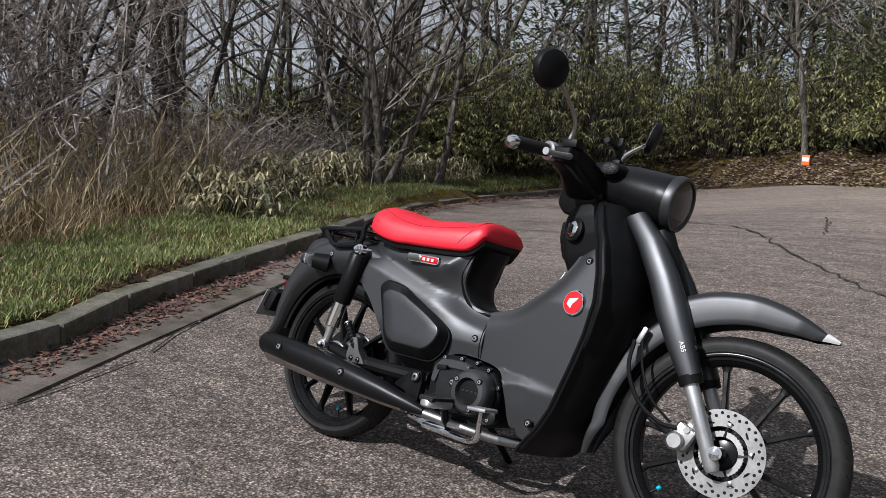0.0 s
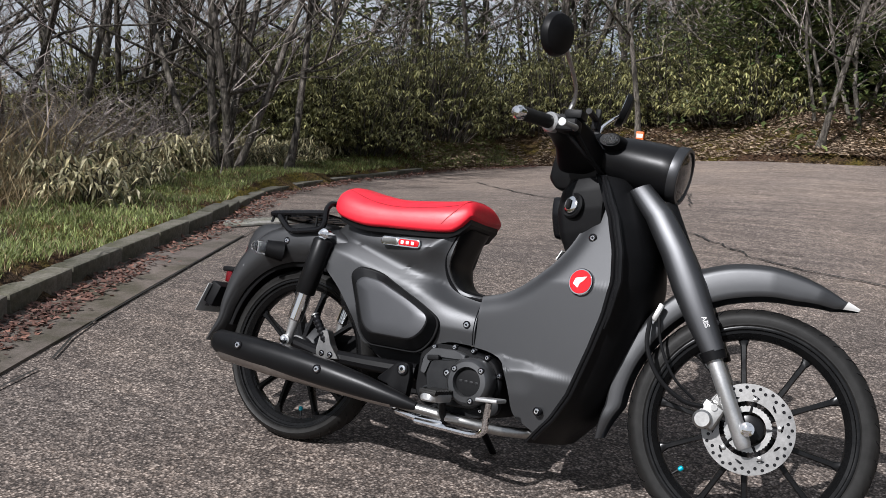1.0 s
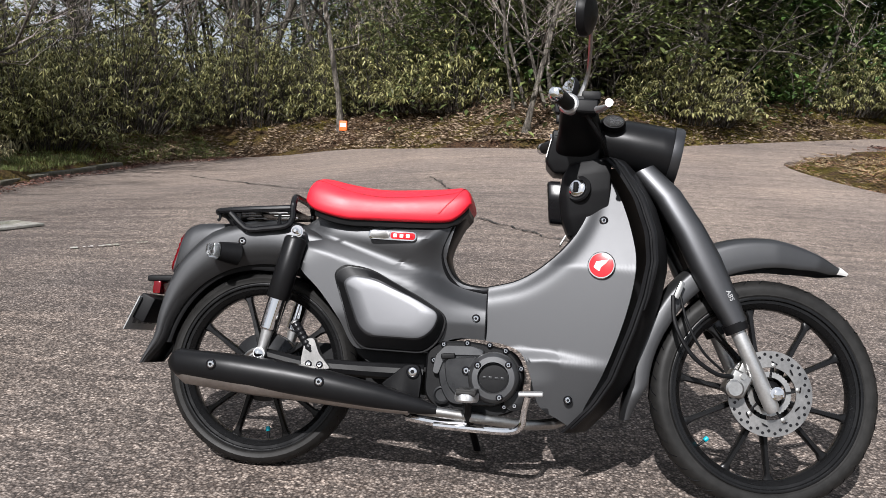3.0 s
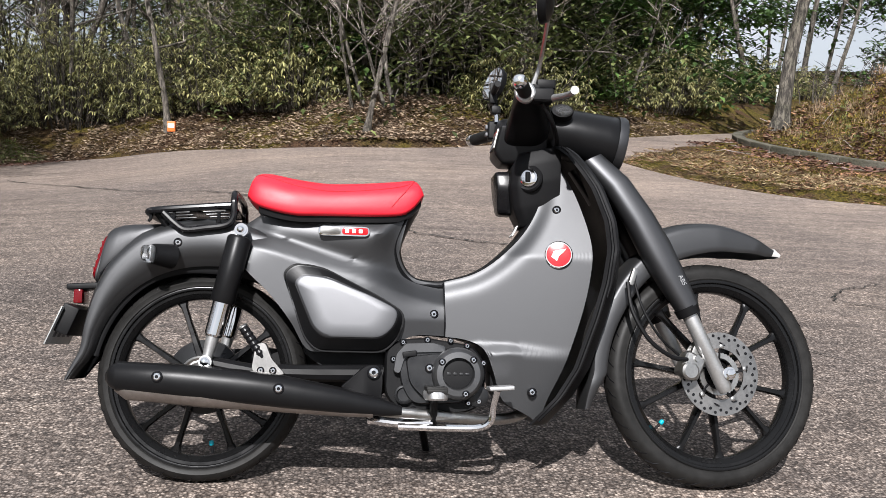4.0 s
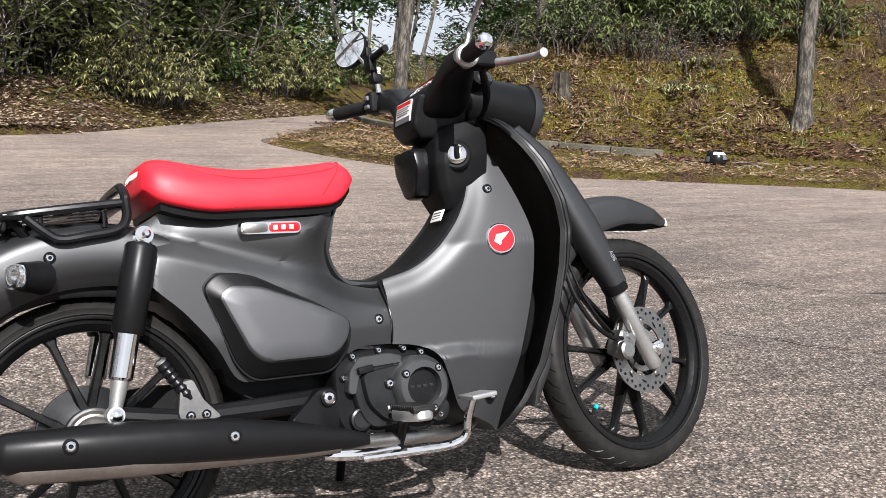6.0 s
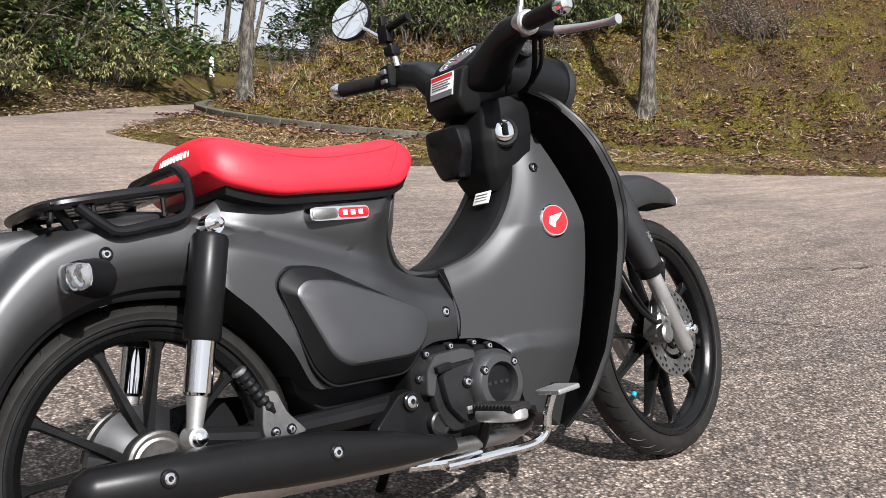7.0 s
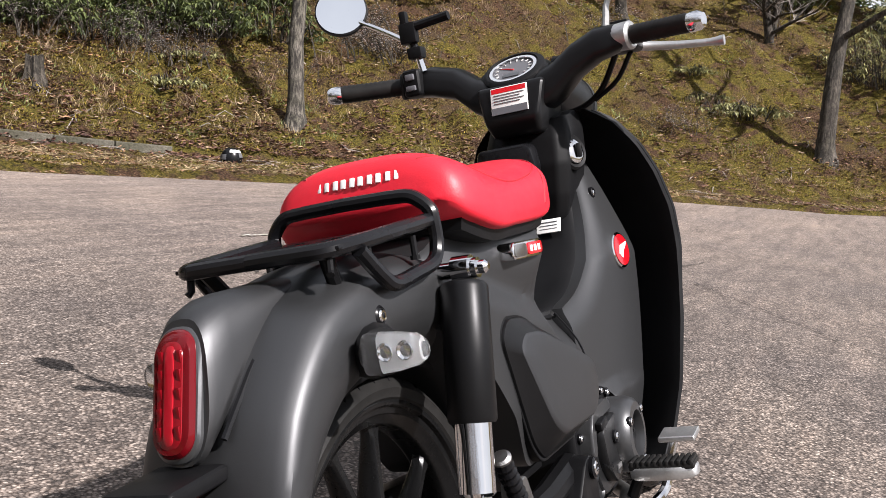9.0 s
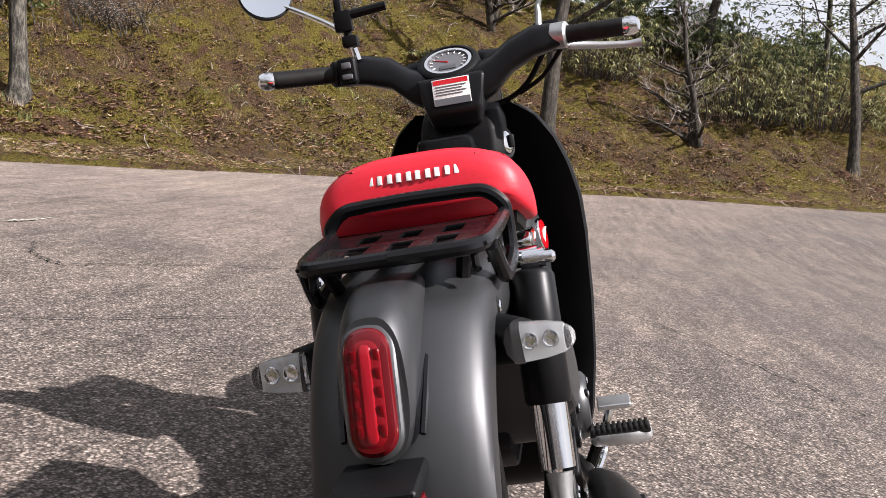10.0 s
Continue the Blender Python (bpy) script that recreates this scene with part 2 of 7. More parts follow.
def to_line(x, y, line):
    """Distance to a line of points, and on which side: positive to the left of its run."""
    best = np.full(np.shape(x), 1e9)
    sign = np.ones(np.shape(x))
    for (ax, ay), (bx, by) in zip(line, line[1:]):
        dx, dy = bx - ax, by - ay
        t = np.clip(((x - ax) * dx + (y - ay) * dy) / (dx * dx + dy * dy), 0, 1)
        px, py = x - ax - t * dx, y - ay - t * dy
        d = np.hypot(px, py)
        s = np.where(dx * py - dy * px >= 0, 1.0, -1.0)
        nearer = d < best
        best, sign = np.where(nearer, d, best), np.where(nearer, s, sign)
    return best * sign


def wave(x, y, scale, seed):
    return (np.sin(x * scale + seed) * np.cos(y * scale * 1.31 + seed * 2.3) + 0.5 * np.sin(x * scale * 2.7 - y * scale * 2.1 + seed * 5.1)) / 1.5


def road_z(x, y):
    """The road's surface, banked round the bend and flatter towards the grass verge."""
    far_side = np.clip((x - 8.0) / 4.0, 0, 1)
    q = np.clip((x + 4.2) / 5.0, 0, 1)
    fall = 0.028 + (SLOPE - 0.028) * q * q * (3 - 2 * q)
    lift = 0.04 * np.clip(y - 8.4, 0, 8) * np.clip((-0.6 - x) / 2, 0, 1)
    return fall * np.clip(y, -30, 26) + lift + 0.038 * np.clip(x - 8.0, 0, 12) + 0.05 * np.clip(-y, 0, 12) * far_side


def rough(x, y):
    """Small unevenness of leaf-strewn soil."""
    return 0.030 * wave(x, y, 7.3, 11) + 0.022 * wave(y, x, 12.7, 13) + 0.03 * wave(x + 0.6 * np.sin(y * 1.9), y, 4.4, 17)


def land(x, y):
    """Height of the ground."""
    x, y = np.asarray(x, float), np.asarray(y, float)
    base = road_z(x, y)
    left = to_line(x, y, ROAD_LEFT)
    right = to_line(x, y, ROAD_RIGHT)
    foot = to_line(x, y, BANK_FOOT)
    far = np.clip((y - 8.2) / 1.6, 0, 1)
    verge = np.where(left > 0.12, 0.10 + 0.03 * np.clip(left, 0, 3) + 0.05 * wave(x, y, 1.3, 1), -0.05)
    rise = 0.5 * rough(x, y) * np.clip(left, 0, 1) + 0.34 * np.clip(left - 0.15, 0, 1.15) + 0.10 * np.clip(left - 1.3, 0, 5.0) - 0.10 * np.clip(left - 7.0, 0, 30.0) + 0.06 * wave(x, y, 1.7, 2) * np.clip(left, 0, 1)
    h = np.where(left > 0.0, verge * (1 - far) + np.where(left > 0.1, rise, -0.03) * far, -0.05)
    strip = 0.05 + 0.02 * wave(x, y, 2.1, 4) + 0.5 * rough(x, y)
    up = 0.44 * np.clip(foot - 0.1, 0, 3.2) + 0.62 * np.clip(foot - 3.3, 0, 5.5) + 0.12 * np.clip(foot - 8.3, 0, 20)
    up = up * np.clip(1.0 - (x - 16.0) / 40.0, 0.35, 1) + (0.12 * wave(x, y, 1.1, 3) + 0.07 * wave(x, y, 2.6, 6) + 2.2 * rough(x, y)) * np.clip(foot, 0, 1)
    h = np.where(right > 0.0, np.where(right > 0.12, strip, -0.02) + np.where(foot > 0.0, 0.08 + up, 0.0), h)
    return base + h


def ground_z(x, y):
    return float(land(np.array([x]), np.array([y]))[0])


def ground_material():
    """Moss, dead leaves, dry grass and soil, mixed by broad and fine noise."""
    m, nt, b = nodes_of("leaf_strewn_soil")
    v = coords(nt)
    broad, mid, fine = noise_tex(nt, v, 0.55, 4.0), noise_tex(nt, v, 3.1, 5.0), noise_tex(nt, v, 42.0, 4.0, 0.7)
    leaf = ramp(nt, fine, [(0.34, (0.010, 0.006, 0.004)), (0.47, (0.062, 0.032, 0.018)), (0.60, (0.115, 0.066, 0.036)), (0.74, (0.27, 0.18, 0.10))])
    moss = ramp(nt, fine, [(0.32, (0.012, 0.014, 0.003)), (0.50, (0.098, 0.078, 0.012)), (0.70, (0.24, 0.178, 0.034))])
    straw = ramp(nt, fine, [(0.34, (0.010, 0.007, 0.004)), (0.5, (0.052, 0.034, 0.018)), (0.72, (0.19, 0.135, 0.07))])
    f1 = ramp(nt, mid, [(0.40, (0, 0, 0)), (0.52, (1, 1, 1))])
    f2 = ramp(nt, broad, [(0.49, (0, 0, 0)), (0.62, (1, 1, 1))])
    c = mix_col(nt, f2, mix_col(nt, f1, leaf, moss), mix_col(nt, f1, straw, leaf))
    nt.links.new(c, b.inputs["Base Color"])
    b.inputs["Roughness"].default_value = 0.9
    b.inputs["Specular IOR Level"].default_value = 0.2
    bump(nt, b, fine, 1.0, 0.06)
    return m


def asphalt_material():
    m, nt, b = nodes_of("worn_asphalt")
    v = coords(nt)
    vo = add(nt, "ShaderNodeTexVoronoi", Scale=135.0)
    nt.links.new(v, vo.inputs["Vector"])
    stone = nt.nodes.new("ShaderNodeSeparateColor")
    nt.links.new(vo.outputs["Color"], stone.inputs[0])
    c = ramp(nt, stone.outputs[0], [(0.0, (0.066, 0.059, 0.055)), (0.40, (0.140, 0.122, 0.111)), (0.75, (0.228, 0.200, 0.181)), (1.0, (0.42, 0.375, 0.34))])
    gap = ramp(nt, vo.outputs["Distance"], [(0.30, (1, 1, 1)), (0.75, (0.30, 0.275, 0.26))])
    c = mix_col(nt, 1.0, c, gap, "MULTIPLY")
    # pale tan dust near the bank, widened to carry the far road's grazing sheen
    sep = nt.nodes.new("ShaderNodeSeparateXYZ")
    nt.links.new(v, sep.inputs[0])
    reach = nt.nodes.new("ShaderNodeMath")
    reach.operation = "MULTIPLY_ADD"
    nt.links.new(noise_tex(nt, v, 0.9, 5.0), reach.inputs[0])
    reach.inputs[1].default_value = 5.0
    along_x, along_y = nt.nodes.new("ShaderNodeMath"), nt.nodes.new("ShaderNodeMath")
    along_x.operation, along_y.operation = "MULTIPLY", "MULTIPLY_ADD"
    nt.links.new(sep.outputs[0], along_x.inputs[0])
    along_x.inputs[1].default_value = 0.7
    nt.links.new(sep.outputs[1], along_y.inputs[0])
    along_y.inputs[1].default_value = 1.3
    nt.links.new(along_x.outputs[0], along_y.inputs[2])
    nt.links.new(along_y.outputs[0], reach.inputs[2])
    span = nt.nodes.new("ShaderNodeMapRange")
    span.inputs[1].default_value, span.inputs[2].default_value = 4.2, 12.0
    nt.links.new(reach.outputs[0], span.inputs[0])
    c = mix_col(nt, ramp(nt, span.outputs[0], [(0.0, (0, 0, 0)), (0.3, (0.12, 0.12, 0.12)), (1.0, (0.50, 0.50, 0.50))]), c, (0.30, 0.253, 0.222))
    broad = ramp(nt, noise_tex(nt, v, 0.8, 5.0), [(0.3, (0.76, 0.75, 0.76)), (0.7, (1.08, 1.04, 0.99))])
    c = mix_col(nt, 1.0, c, broad, "MULTIPLY")
    blotch = ramp(nt, noise_tex(nt, v, 15.0, 8.0, 0.80), [(0.36, (0.66, 0.65, 0.65)), (0.64, (1.30, 1.29, 1.28))])
    c = mix_col(nt, 1.0, c, blotch, "MULTIPLY")
    fleck = ramp(nt, noise_tex(nt, v, 58.0, 3.0, 0.7), [(0.38, (0.70, 0.69, 0.69)), (0.62, (1.24, 1.23, 1.22))])
    c = mix_col(nt, 1.0, c, fleck, "MULTIPLY")
    # rain-washed streaks drawn out along the fall of the bend
    drawn = coords(nt, (0.45, 3.2, 1.0))
    streak = ramp(nt, noise_tex(nt, drawn, 2.6, 7.0, 0.72), [(0.34, (0.72, 0.71, 0.71)), (0.50, (1.0, 1.0, 1.0)), (0.66, (1.32, 1.29, 1.26))])
    c = mix_col(nt, 1.0, c, streak, "MULTIPLY")
    # tyre sweeps and scuffs, laid in long arcs
    wv = add(nt, "ShaderNodeTexWave", Scale=0.23, Distortion=14.0, Detail=4.0)
    wv.inputs["Detail Scale"].default_value = 0.6
    nt.links.new(v, wv.inputs["Vector"])
    c = mix_col(nt, 1.0, c, ramp(nt, wv.outputs["Fac"], [(0.2, (0.955, 0.95, 0.95)), (0.8, (1.0, 1.0, 1.0))]), "MULTIPLY")
    nt.links.new(c, b.inputs["Base Color"])
    b.inputs["Roughness"].default_value = 0.86
    b.inputs["Specular IOR Level"].default_value = 0.35
    bump(nt, b, vo.outputs["Distance"], 0.5, 0.0025)
    return m


def stone_material(name, lo, hi, scale=60.0):
    m, nt, b = nodes_of(name)
    v = coords(nt)
    f = noise_tex(nt, v, scale, 5.0, 0.7)
    c = ramp(nt, f, [(0.3, lo), (0.7, hi)])
    st = ramp(nt, noise_tex(nt, v, 4.0, 4.0), [(0.36, (0.42, 0.44, 0.33)), (0.6, (1, 1, 1))])
    oi = nt.nodes.new("ShaderNodeObjectInfo")
    tint = ramp(nt, oi.outputs["Random"], [(0.0, (0.85, 0.85, 0.85)), (1.0, (1.1, 1.08, 1.05))])
    nt.links.new(mix_col(nt, 1.0, mix_col(nt, 1.0, c, st, "MULTIPLY"), tint, "MULTIPLY"), b.inputs["Base Color"])
    b.inputs["Roughness"].default_value = 0.9
    bump(nt, b, f, 0.6, 0.006)
    return m


MOSSY_STONE = stone_material("mossy_kerb_stone", (0.05, 0.047, 0.036), (0.17, 0.155, 0.125))
SOIL = ground_material()
ASPHALT = asphalt_material()
CRACK_DARK = stone_material("crack_filling", (0.012, 0.011, 0.010), (0.035, 0.032, 0.03))
GUTTER = stone_material("dirty_gutter_concrete", (0.082, 0.066, 0.058), (0.165, 0.138, 0.122), 110.0)
CONCRETE = stone_material("weathered_concrete", (0.085, 0.078, 0.066), (0.21, 0.195, 0.165))


def build_ground():
    def axis(lo, fine_lo, fine_hi, hi, step):
        return np.concatenate([np.linspace(lo, fine_lo, 16)[:-1] if lo < fine_lo else [], np.arange(fine_lo, fine_hi, step), np.geomspace(1, hi - fine_hi + 1, 18) - 1 + fine_hi])
    xs, ys = axis(-300, -14, 34, 400, 0.2), axis(-300, -16, 24, 400, 0.2)
    X, Y = np.meshgrid(xs, ys)
    Z = land(X, Y)
    n, k = len(xs), len(ys)
    verts = np.stack([X, Y, Z], -1).reshape(-1, 3).tolist()
    faces = [(j * n + i, j * n + i + 1, (j + 1) * n + i + 1, (j + 1) * n + i) for j in range(k - 1) for i in range(n - 1)]
    me = bpy.data.meshes.new("ground")
    me.from_pydata(verts, [], faces)
    me.polygons.foreach_set("use_smooth", [True] * len(faces))
    me.materials.append(SOIL)
    tagged(new("ground", me), "uneven woodland ground of moss, dead leaves and soil", "ground", kind="structure")
    left = [p for p in smooth_path([(x, y, 0) for x, y in ROAD_LEFT], 5)]
    right = [p for p in smooth_path([(x, y, 0) for x, y in ROAD_RIGHT], 5)]
    outline = [p.xy for p in left + right + [Vector((20, -30, 0)), Vector((2, -30, 0))]]
    inside = [Vector((x, y)) for x in np.arange(2.5, 24, 1.0) for y in np.arange(-28, 20, 1.0)] + [Vector((x, y)) for x in np.arange(-5.5, 2.3, 0.4) for y in np.arange(-9, 14, 0.4)]
    n = len(outline)
    pts, _, tris, _, _, _ = delaunay_2d_cdt(outline + inside, [], [list(range(n))], 1, 1e-4)
    bm = bmesh.new()
    top = [bm.verts.new((p.x, p.y, float(road_z(p.x, p.y)))) for p in pts]
    for t in tris:
        bm.faces.new([top[i] for i in t])
    rim = [e for e in bm.edges if e.is_boundary]
    low = [v for v in bmesh.ops.extrude_edge_only(bm, edges=rim)["geom"] if isinstance(v, bmesh.types.BMVert)]
    bmesh.ops.translate(bm, vec=(0, 0, -0.12), verts=low)
    tagged(mesh_object("road", bm, ASPHALT, False), "worn grey asphalt of a wide road bend", "road", kind="structure")


build_ground()


# ---- kerbs ----
def along(line, step, start=0.0, stop=1e9):
    pts = smooth_path([(x, y, 0) for x, y in line], 10)
    d = np.concatenate([[0], np.cumsum([(b - a).length for a, b in zip(pts, pts[1:])])])
    out = []
    s = start
    while s + step < min(d[-1], stop):
        xy = [(float(np.interp(q, d, [p.x for p in pts])), float(np.interp(q, d, [p.y for p in pts]))) for q in (s, s + step)]
        out.append(xy)
        s += step
    return out


def kerb_row(name, label, line, step, side, height, width, start, stop, stone, sunk=1e9):
    thing = empty(name, Matrix(), label, "kerb")
    tagged(thing, kind="structure")
    bm = bmesh.new()
    block(bm, (0, 0, 0), (step - 0.012, width, height + 0.16), 0.014, None, 2)
    me = bpy.data.meshes.new("kerb_stone")
    bm.to_mesh(me)
    bm.free()
    me.materials.append(stone)
    for i, ((x0, y0), (x1, y1)) in enumerate(along(line, step, start, stop)):
        drop = 0.055 * min(max((i * step - sunk) / 1.5, 0.0), 1.0)
        ob = new("kerb_stone", me)
        ob.parent = thing
        a = math.atan2(y1 - y0, x1 - x0)
        cx, cy = (x0 + x1) / 2 - math.sin(a) * side * width / 2, (y0 + y1) / 2 + math.cos(a) * side * width / 2
        z = float(road_z(cx, cy))
        pitch = math.asin((float(road_z(x1, y1)) - float(road_z(x0, y0))) / step)
        ob.matrix_world = Matrix.Translation((cx, cy, z + height / 2 - 0.08 - drop + random.uniform(-0.004, 0.004))) @ Euler((0, -pitch, a + random.uniform(-0.01, 0.01))).to_matrix().to_4x4()
    return thing


kerb_row("kerb", "weathered grey concrete kerb stones beside the grass verge", ROAD_LEFT, 0.60, 1.0, 0.105, 0.12, 0.0, 19.4, CONCRETE, 12.6)
kerb_row("kerb", "mossy grey concrete kerb stones at the foot of the bank", KERB_RIGHT, 0.60, 1.0, 0.13, 0.14, 0.0, 40.0, MOSSY_STONE)


def gutter():
    """Flat concrete channel in front of the kerb, level with the asphalt, down to the drain."""
    thing = empty("gutter", Matrix(), "flat reddish grey concrete gutter slabs along the kerb", "gutter")
    tagged(thing, kind="structure")
    w, g = 0.36, 0.006
    for (x0, y0), (x1, y1) in along(ROAD_LEFT, 1.20, 0.0, 12.7):
        n = 4
        a = math.atan2(y1 - y0, x1 - x0)
        bm = bmesh.new()
        loops = []
        for k in range(n + 1):
            t = g / 1.2 + (1 - 2 * g / 1.2) * k / n
            x, y = x0 + (x1 - x0) * t, y0 + (y1 - y0) * t
            xo, yo = x + math.sin(a) * w, y - math.cos(a) * w
            z, zo = float(road_z(x, y)), float(road_z(xo, yo))
            loops.append([Vector((x, y, z - 0.05)), Vector((x, y, z + 0.015)), Vector((xo, yo, zo + 0.012)), Vector((xo, yo, zo - 0.05))])
        rings(bm, loops)
        mesh_object("slab", bm, GUTTER, False).parent = thing
    bm = bmesh.new()
    for (x0, y0), (x1, y1) in along(ROAD_LEFT, 0.30, 0.0, 12.6):
        a = math.atan2(y1 - y0, x1 - x0)
        nx, ny = math.sin(a), -math.cos(a)
        bm.faces.new([bm.verts.new((x + nx * d, y + ny * d, float(road_z(x + nx * d, y + ny * d)) + 0.010)) for x, y, d in ((x0, y0, 0.359), (x0, y0, 0.369), (x1, y1, 0.369), (x1, y1, 0.359))])
    part("joint", bm, CRACK_DARK, thing, "dark open joint beside the asphalt")


gutter()


# ---- plants ----
def bark_material(name, lo, hi, fissure=0.6, size=24.0):
    m, nt, b = nodes_of(name)
    v = coords(nt, (1, 1, 0.25))
    f = noise_tex(nt, v, size, 6.0, 0.75)
    g = noise_tex(nt, coords(nt), 5.0, 3.0)
    c = mix_col(nt, 1.0, ramp(nt, f, [(0.36, tuple(q * fissure for q in lo)), (0.46, lo), (0.62, hi)]), ramp(nt, g, [(0.35, (0.6, 0.62, 0.55)), (0.65, (1.1, 1.1, 1.1))]), "MULTIPLY")
    nt.links.new(c, b.inputs["Base Color"])
    b.inputs["Roughness"].default_value = 0.9
    bump(nt, b, f, 1.0, 0.03)
    return m


def leaf_material(name, lo, hi, rough=0.45, through_light=0.25):
    m, nt, b = nodes_of(name)
    gi = nt.nodes.new("ShaderNodeNewGeometry")
    c = ramp(nt, gi.outputs["Random Per Island"], [(0.0, lo), (0.75, hi), (1.0, tuple(min(1, h * 1.7) for h in hi))])
    n = ramp(nt, noise_tex(nt, coords(nt), 1.6, 3.0), [(0.3, (0.62, 0.62, 0.62)), (0.7, (1.15, 1.15, 1.1))])
    nt.links.new(mix_col(nt, 1.0, c, n, "MULTIPLY"), b.inputs["Base Color"])
    b.inputs["Roughness"].default_value = rough
    tr = nt.nodes.new("ShaderNodeBsdfTranslucent")
    nt.links.new(c, tr.inputs[0])
    mx = nt.nodes.new("ShaderNodeMixShader")
    mx.inputs[0].default_value = through_light
    nt.links.new(b.outputs[0], mx.inputs[1])
    nt.links.new(tr.outputs[0], mx.inputs[2])
    nt.links.new(mx.outputs[0], nt.nodes["Material Output"].inputs[0])
    return m


BARK = bark_material("grey_brown_bark", (0.058, 0.049, 0.042), (0.225, 0.198, 0.174))
BARK_PALE = bark_material("pale_lichen_bark", (0.038, 0.032, 0.027), (0.19, 0.168, 0.142))
BARK_DARK = bark_material("dark_brown_bark", (0.028, 0.022, 0.017), (0.105, 0.088, 0.072))
BARK_TWIG = bark_material("twig_bark", (0.29, 0.24, 0.225), (0.60, 0.53, 0.505), 0.75, 38.0)
LEAF_SHRUB = leaf_material("evergreen_shrub_leaf", (0.060, 0.068, 0.024), (0.31, 0.30, 0.135), 0.42)
LEAF_SASA = leaf_material("bamboo_grass_leaf", (0.060, 0.070, 0.022), (0.58, 0.52, 0.33), 0.5)
LEAF_DARK = leaf_material("dark_conifer_leaf", (0.020, 0.044, 0.012), (0.075, 0.135, 0.034), 0.55)
LEAF_TREE = leaf_material("evergreen_tree_leaf", (0.030, 0.046, 0.016), (0.120, 0.145, 0.050), 0.45)
GRASS = leaf_material("short_green_grass", (0.070, 0.092, 0.026), (0.225, 0.265, 0.090), 0.6)
TAN_LEAF = leaf_material("tan_dead_leaf", (0.10, 0.064, 0.041), (0.29, 0.205, 0.135), 0.75, 0.1)
LITTER = leaf_material("pale_leaf_litter", (0.150, 0.105, 0.074), (0.30, 0.225, 0.160), 0.75, 0.1)
RED_LEAF = leaf_material("reddish_dead_leaf", (0.055, 0.024, 0.019), (0.17, 0.085, 0.064), 0.75, 0.1)
MOSS = leaf_material("yellow_green_moss", (0.050, 0.040, 0.007), (0.215, 0.160, 0.028), 0.8)
STRAW = leaf_material("dry_grass", (0.15, 0.105, 0.055), (0.38, 0.295, 0.175), 0.7)
DEAD_LEAF = leaf_material("dead_leaf", (0.045, 0.018, 0.011), (0.25, 0.135, 0.075), 0.75, 0.1)
BLOSSOM = leaf_material("pinkish_bud", (0.46, 0.39, 0.38), (0.74, 0.66, 0.65), 0.6, 0.3)


class Soup:
    """Vertices and faces gathered for one mesh."""

    def __init__(self):
        self.v, self.f = [], []

    def stick(self, pts, rads, sides):
        ref = None
        base = len(self.v)
        for i, p in enumerate(pts):
            d = (pts[min(i + 1, len(pts) - 1)] - pts[max(i - 1, 0)]).normalized()
            if ref is None:
                ref = d.orthogonal().normalized()
            ref = (ref - d * ref.dot(d)).normalized()
            s = d.cross(ref)
            self.v += [p + (ref * math.cos(a) + s * math.sin(a)) * rads[i] for a in (2 * math.pi * k / sides for k in range(sides))]
        for i in range(len(pts) - 1):
            for k in range(sides):
                a, b = base + i * sides + k, base + i * sides + (k + 1) % sides
                self.f.append((a, b, b + sides, a + sides))

    def leaf(self, p, way, up, length, breadth, droop=0.25):
        side = way.cross(up).normalized() * breadth / 2
        n = len(self.v)
        mid = p + way * length * 0.5
        tip = p + way * length - up * droop * length
        self.v += [p, mid + side, mid - side, tip]
        self.f.append((n, n + 1, n + 3, n + 2))

    def object(self, name, material, smooth=False):
        me = bpy.data.meshes.new(name)
        me.from_pydata([tuple(p) for p in self.v], [], self.f)
        if smooth:
            me.polygons.foreach_set("use_smooth", [True] * len(self.f))
        me.materials.append(material)
        return new(name, me)


def rnd_dir(rng, up=0.0):
    a = rng.uniform(0, 2 * math.pi)
    return Vector((math.cos(a), math.sin(a), up)).normalized()


def grow(rng, start, way, length, radius, segs, wander, lift):
    pts, rads, p, d = [start.copy()], [radius], start.copy(), way.copy()
    for i in range(segs):
        d = (d + Vector((rng.gauss(0, wander), rng.gauss(0, wander), rng.gauss(0, wander * 0.6) + lift))).normalized()
        p = p + d * (length / segs)
        pts.append(p.copy())
        rads.append(radius * (1 - 0.80 * (i + 1) / segs))
    return pts, rads


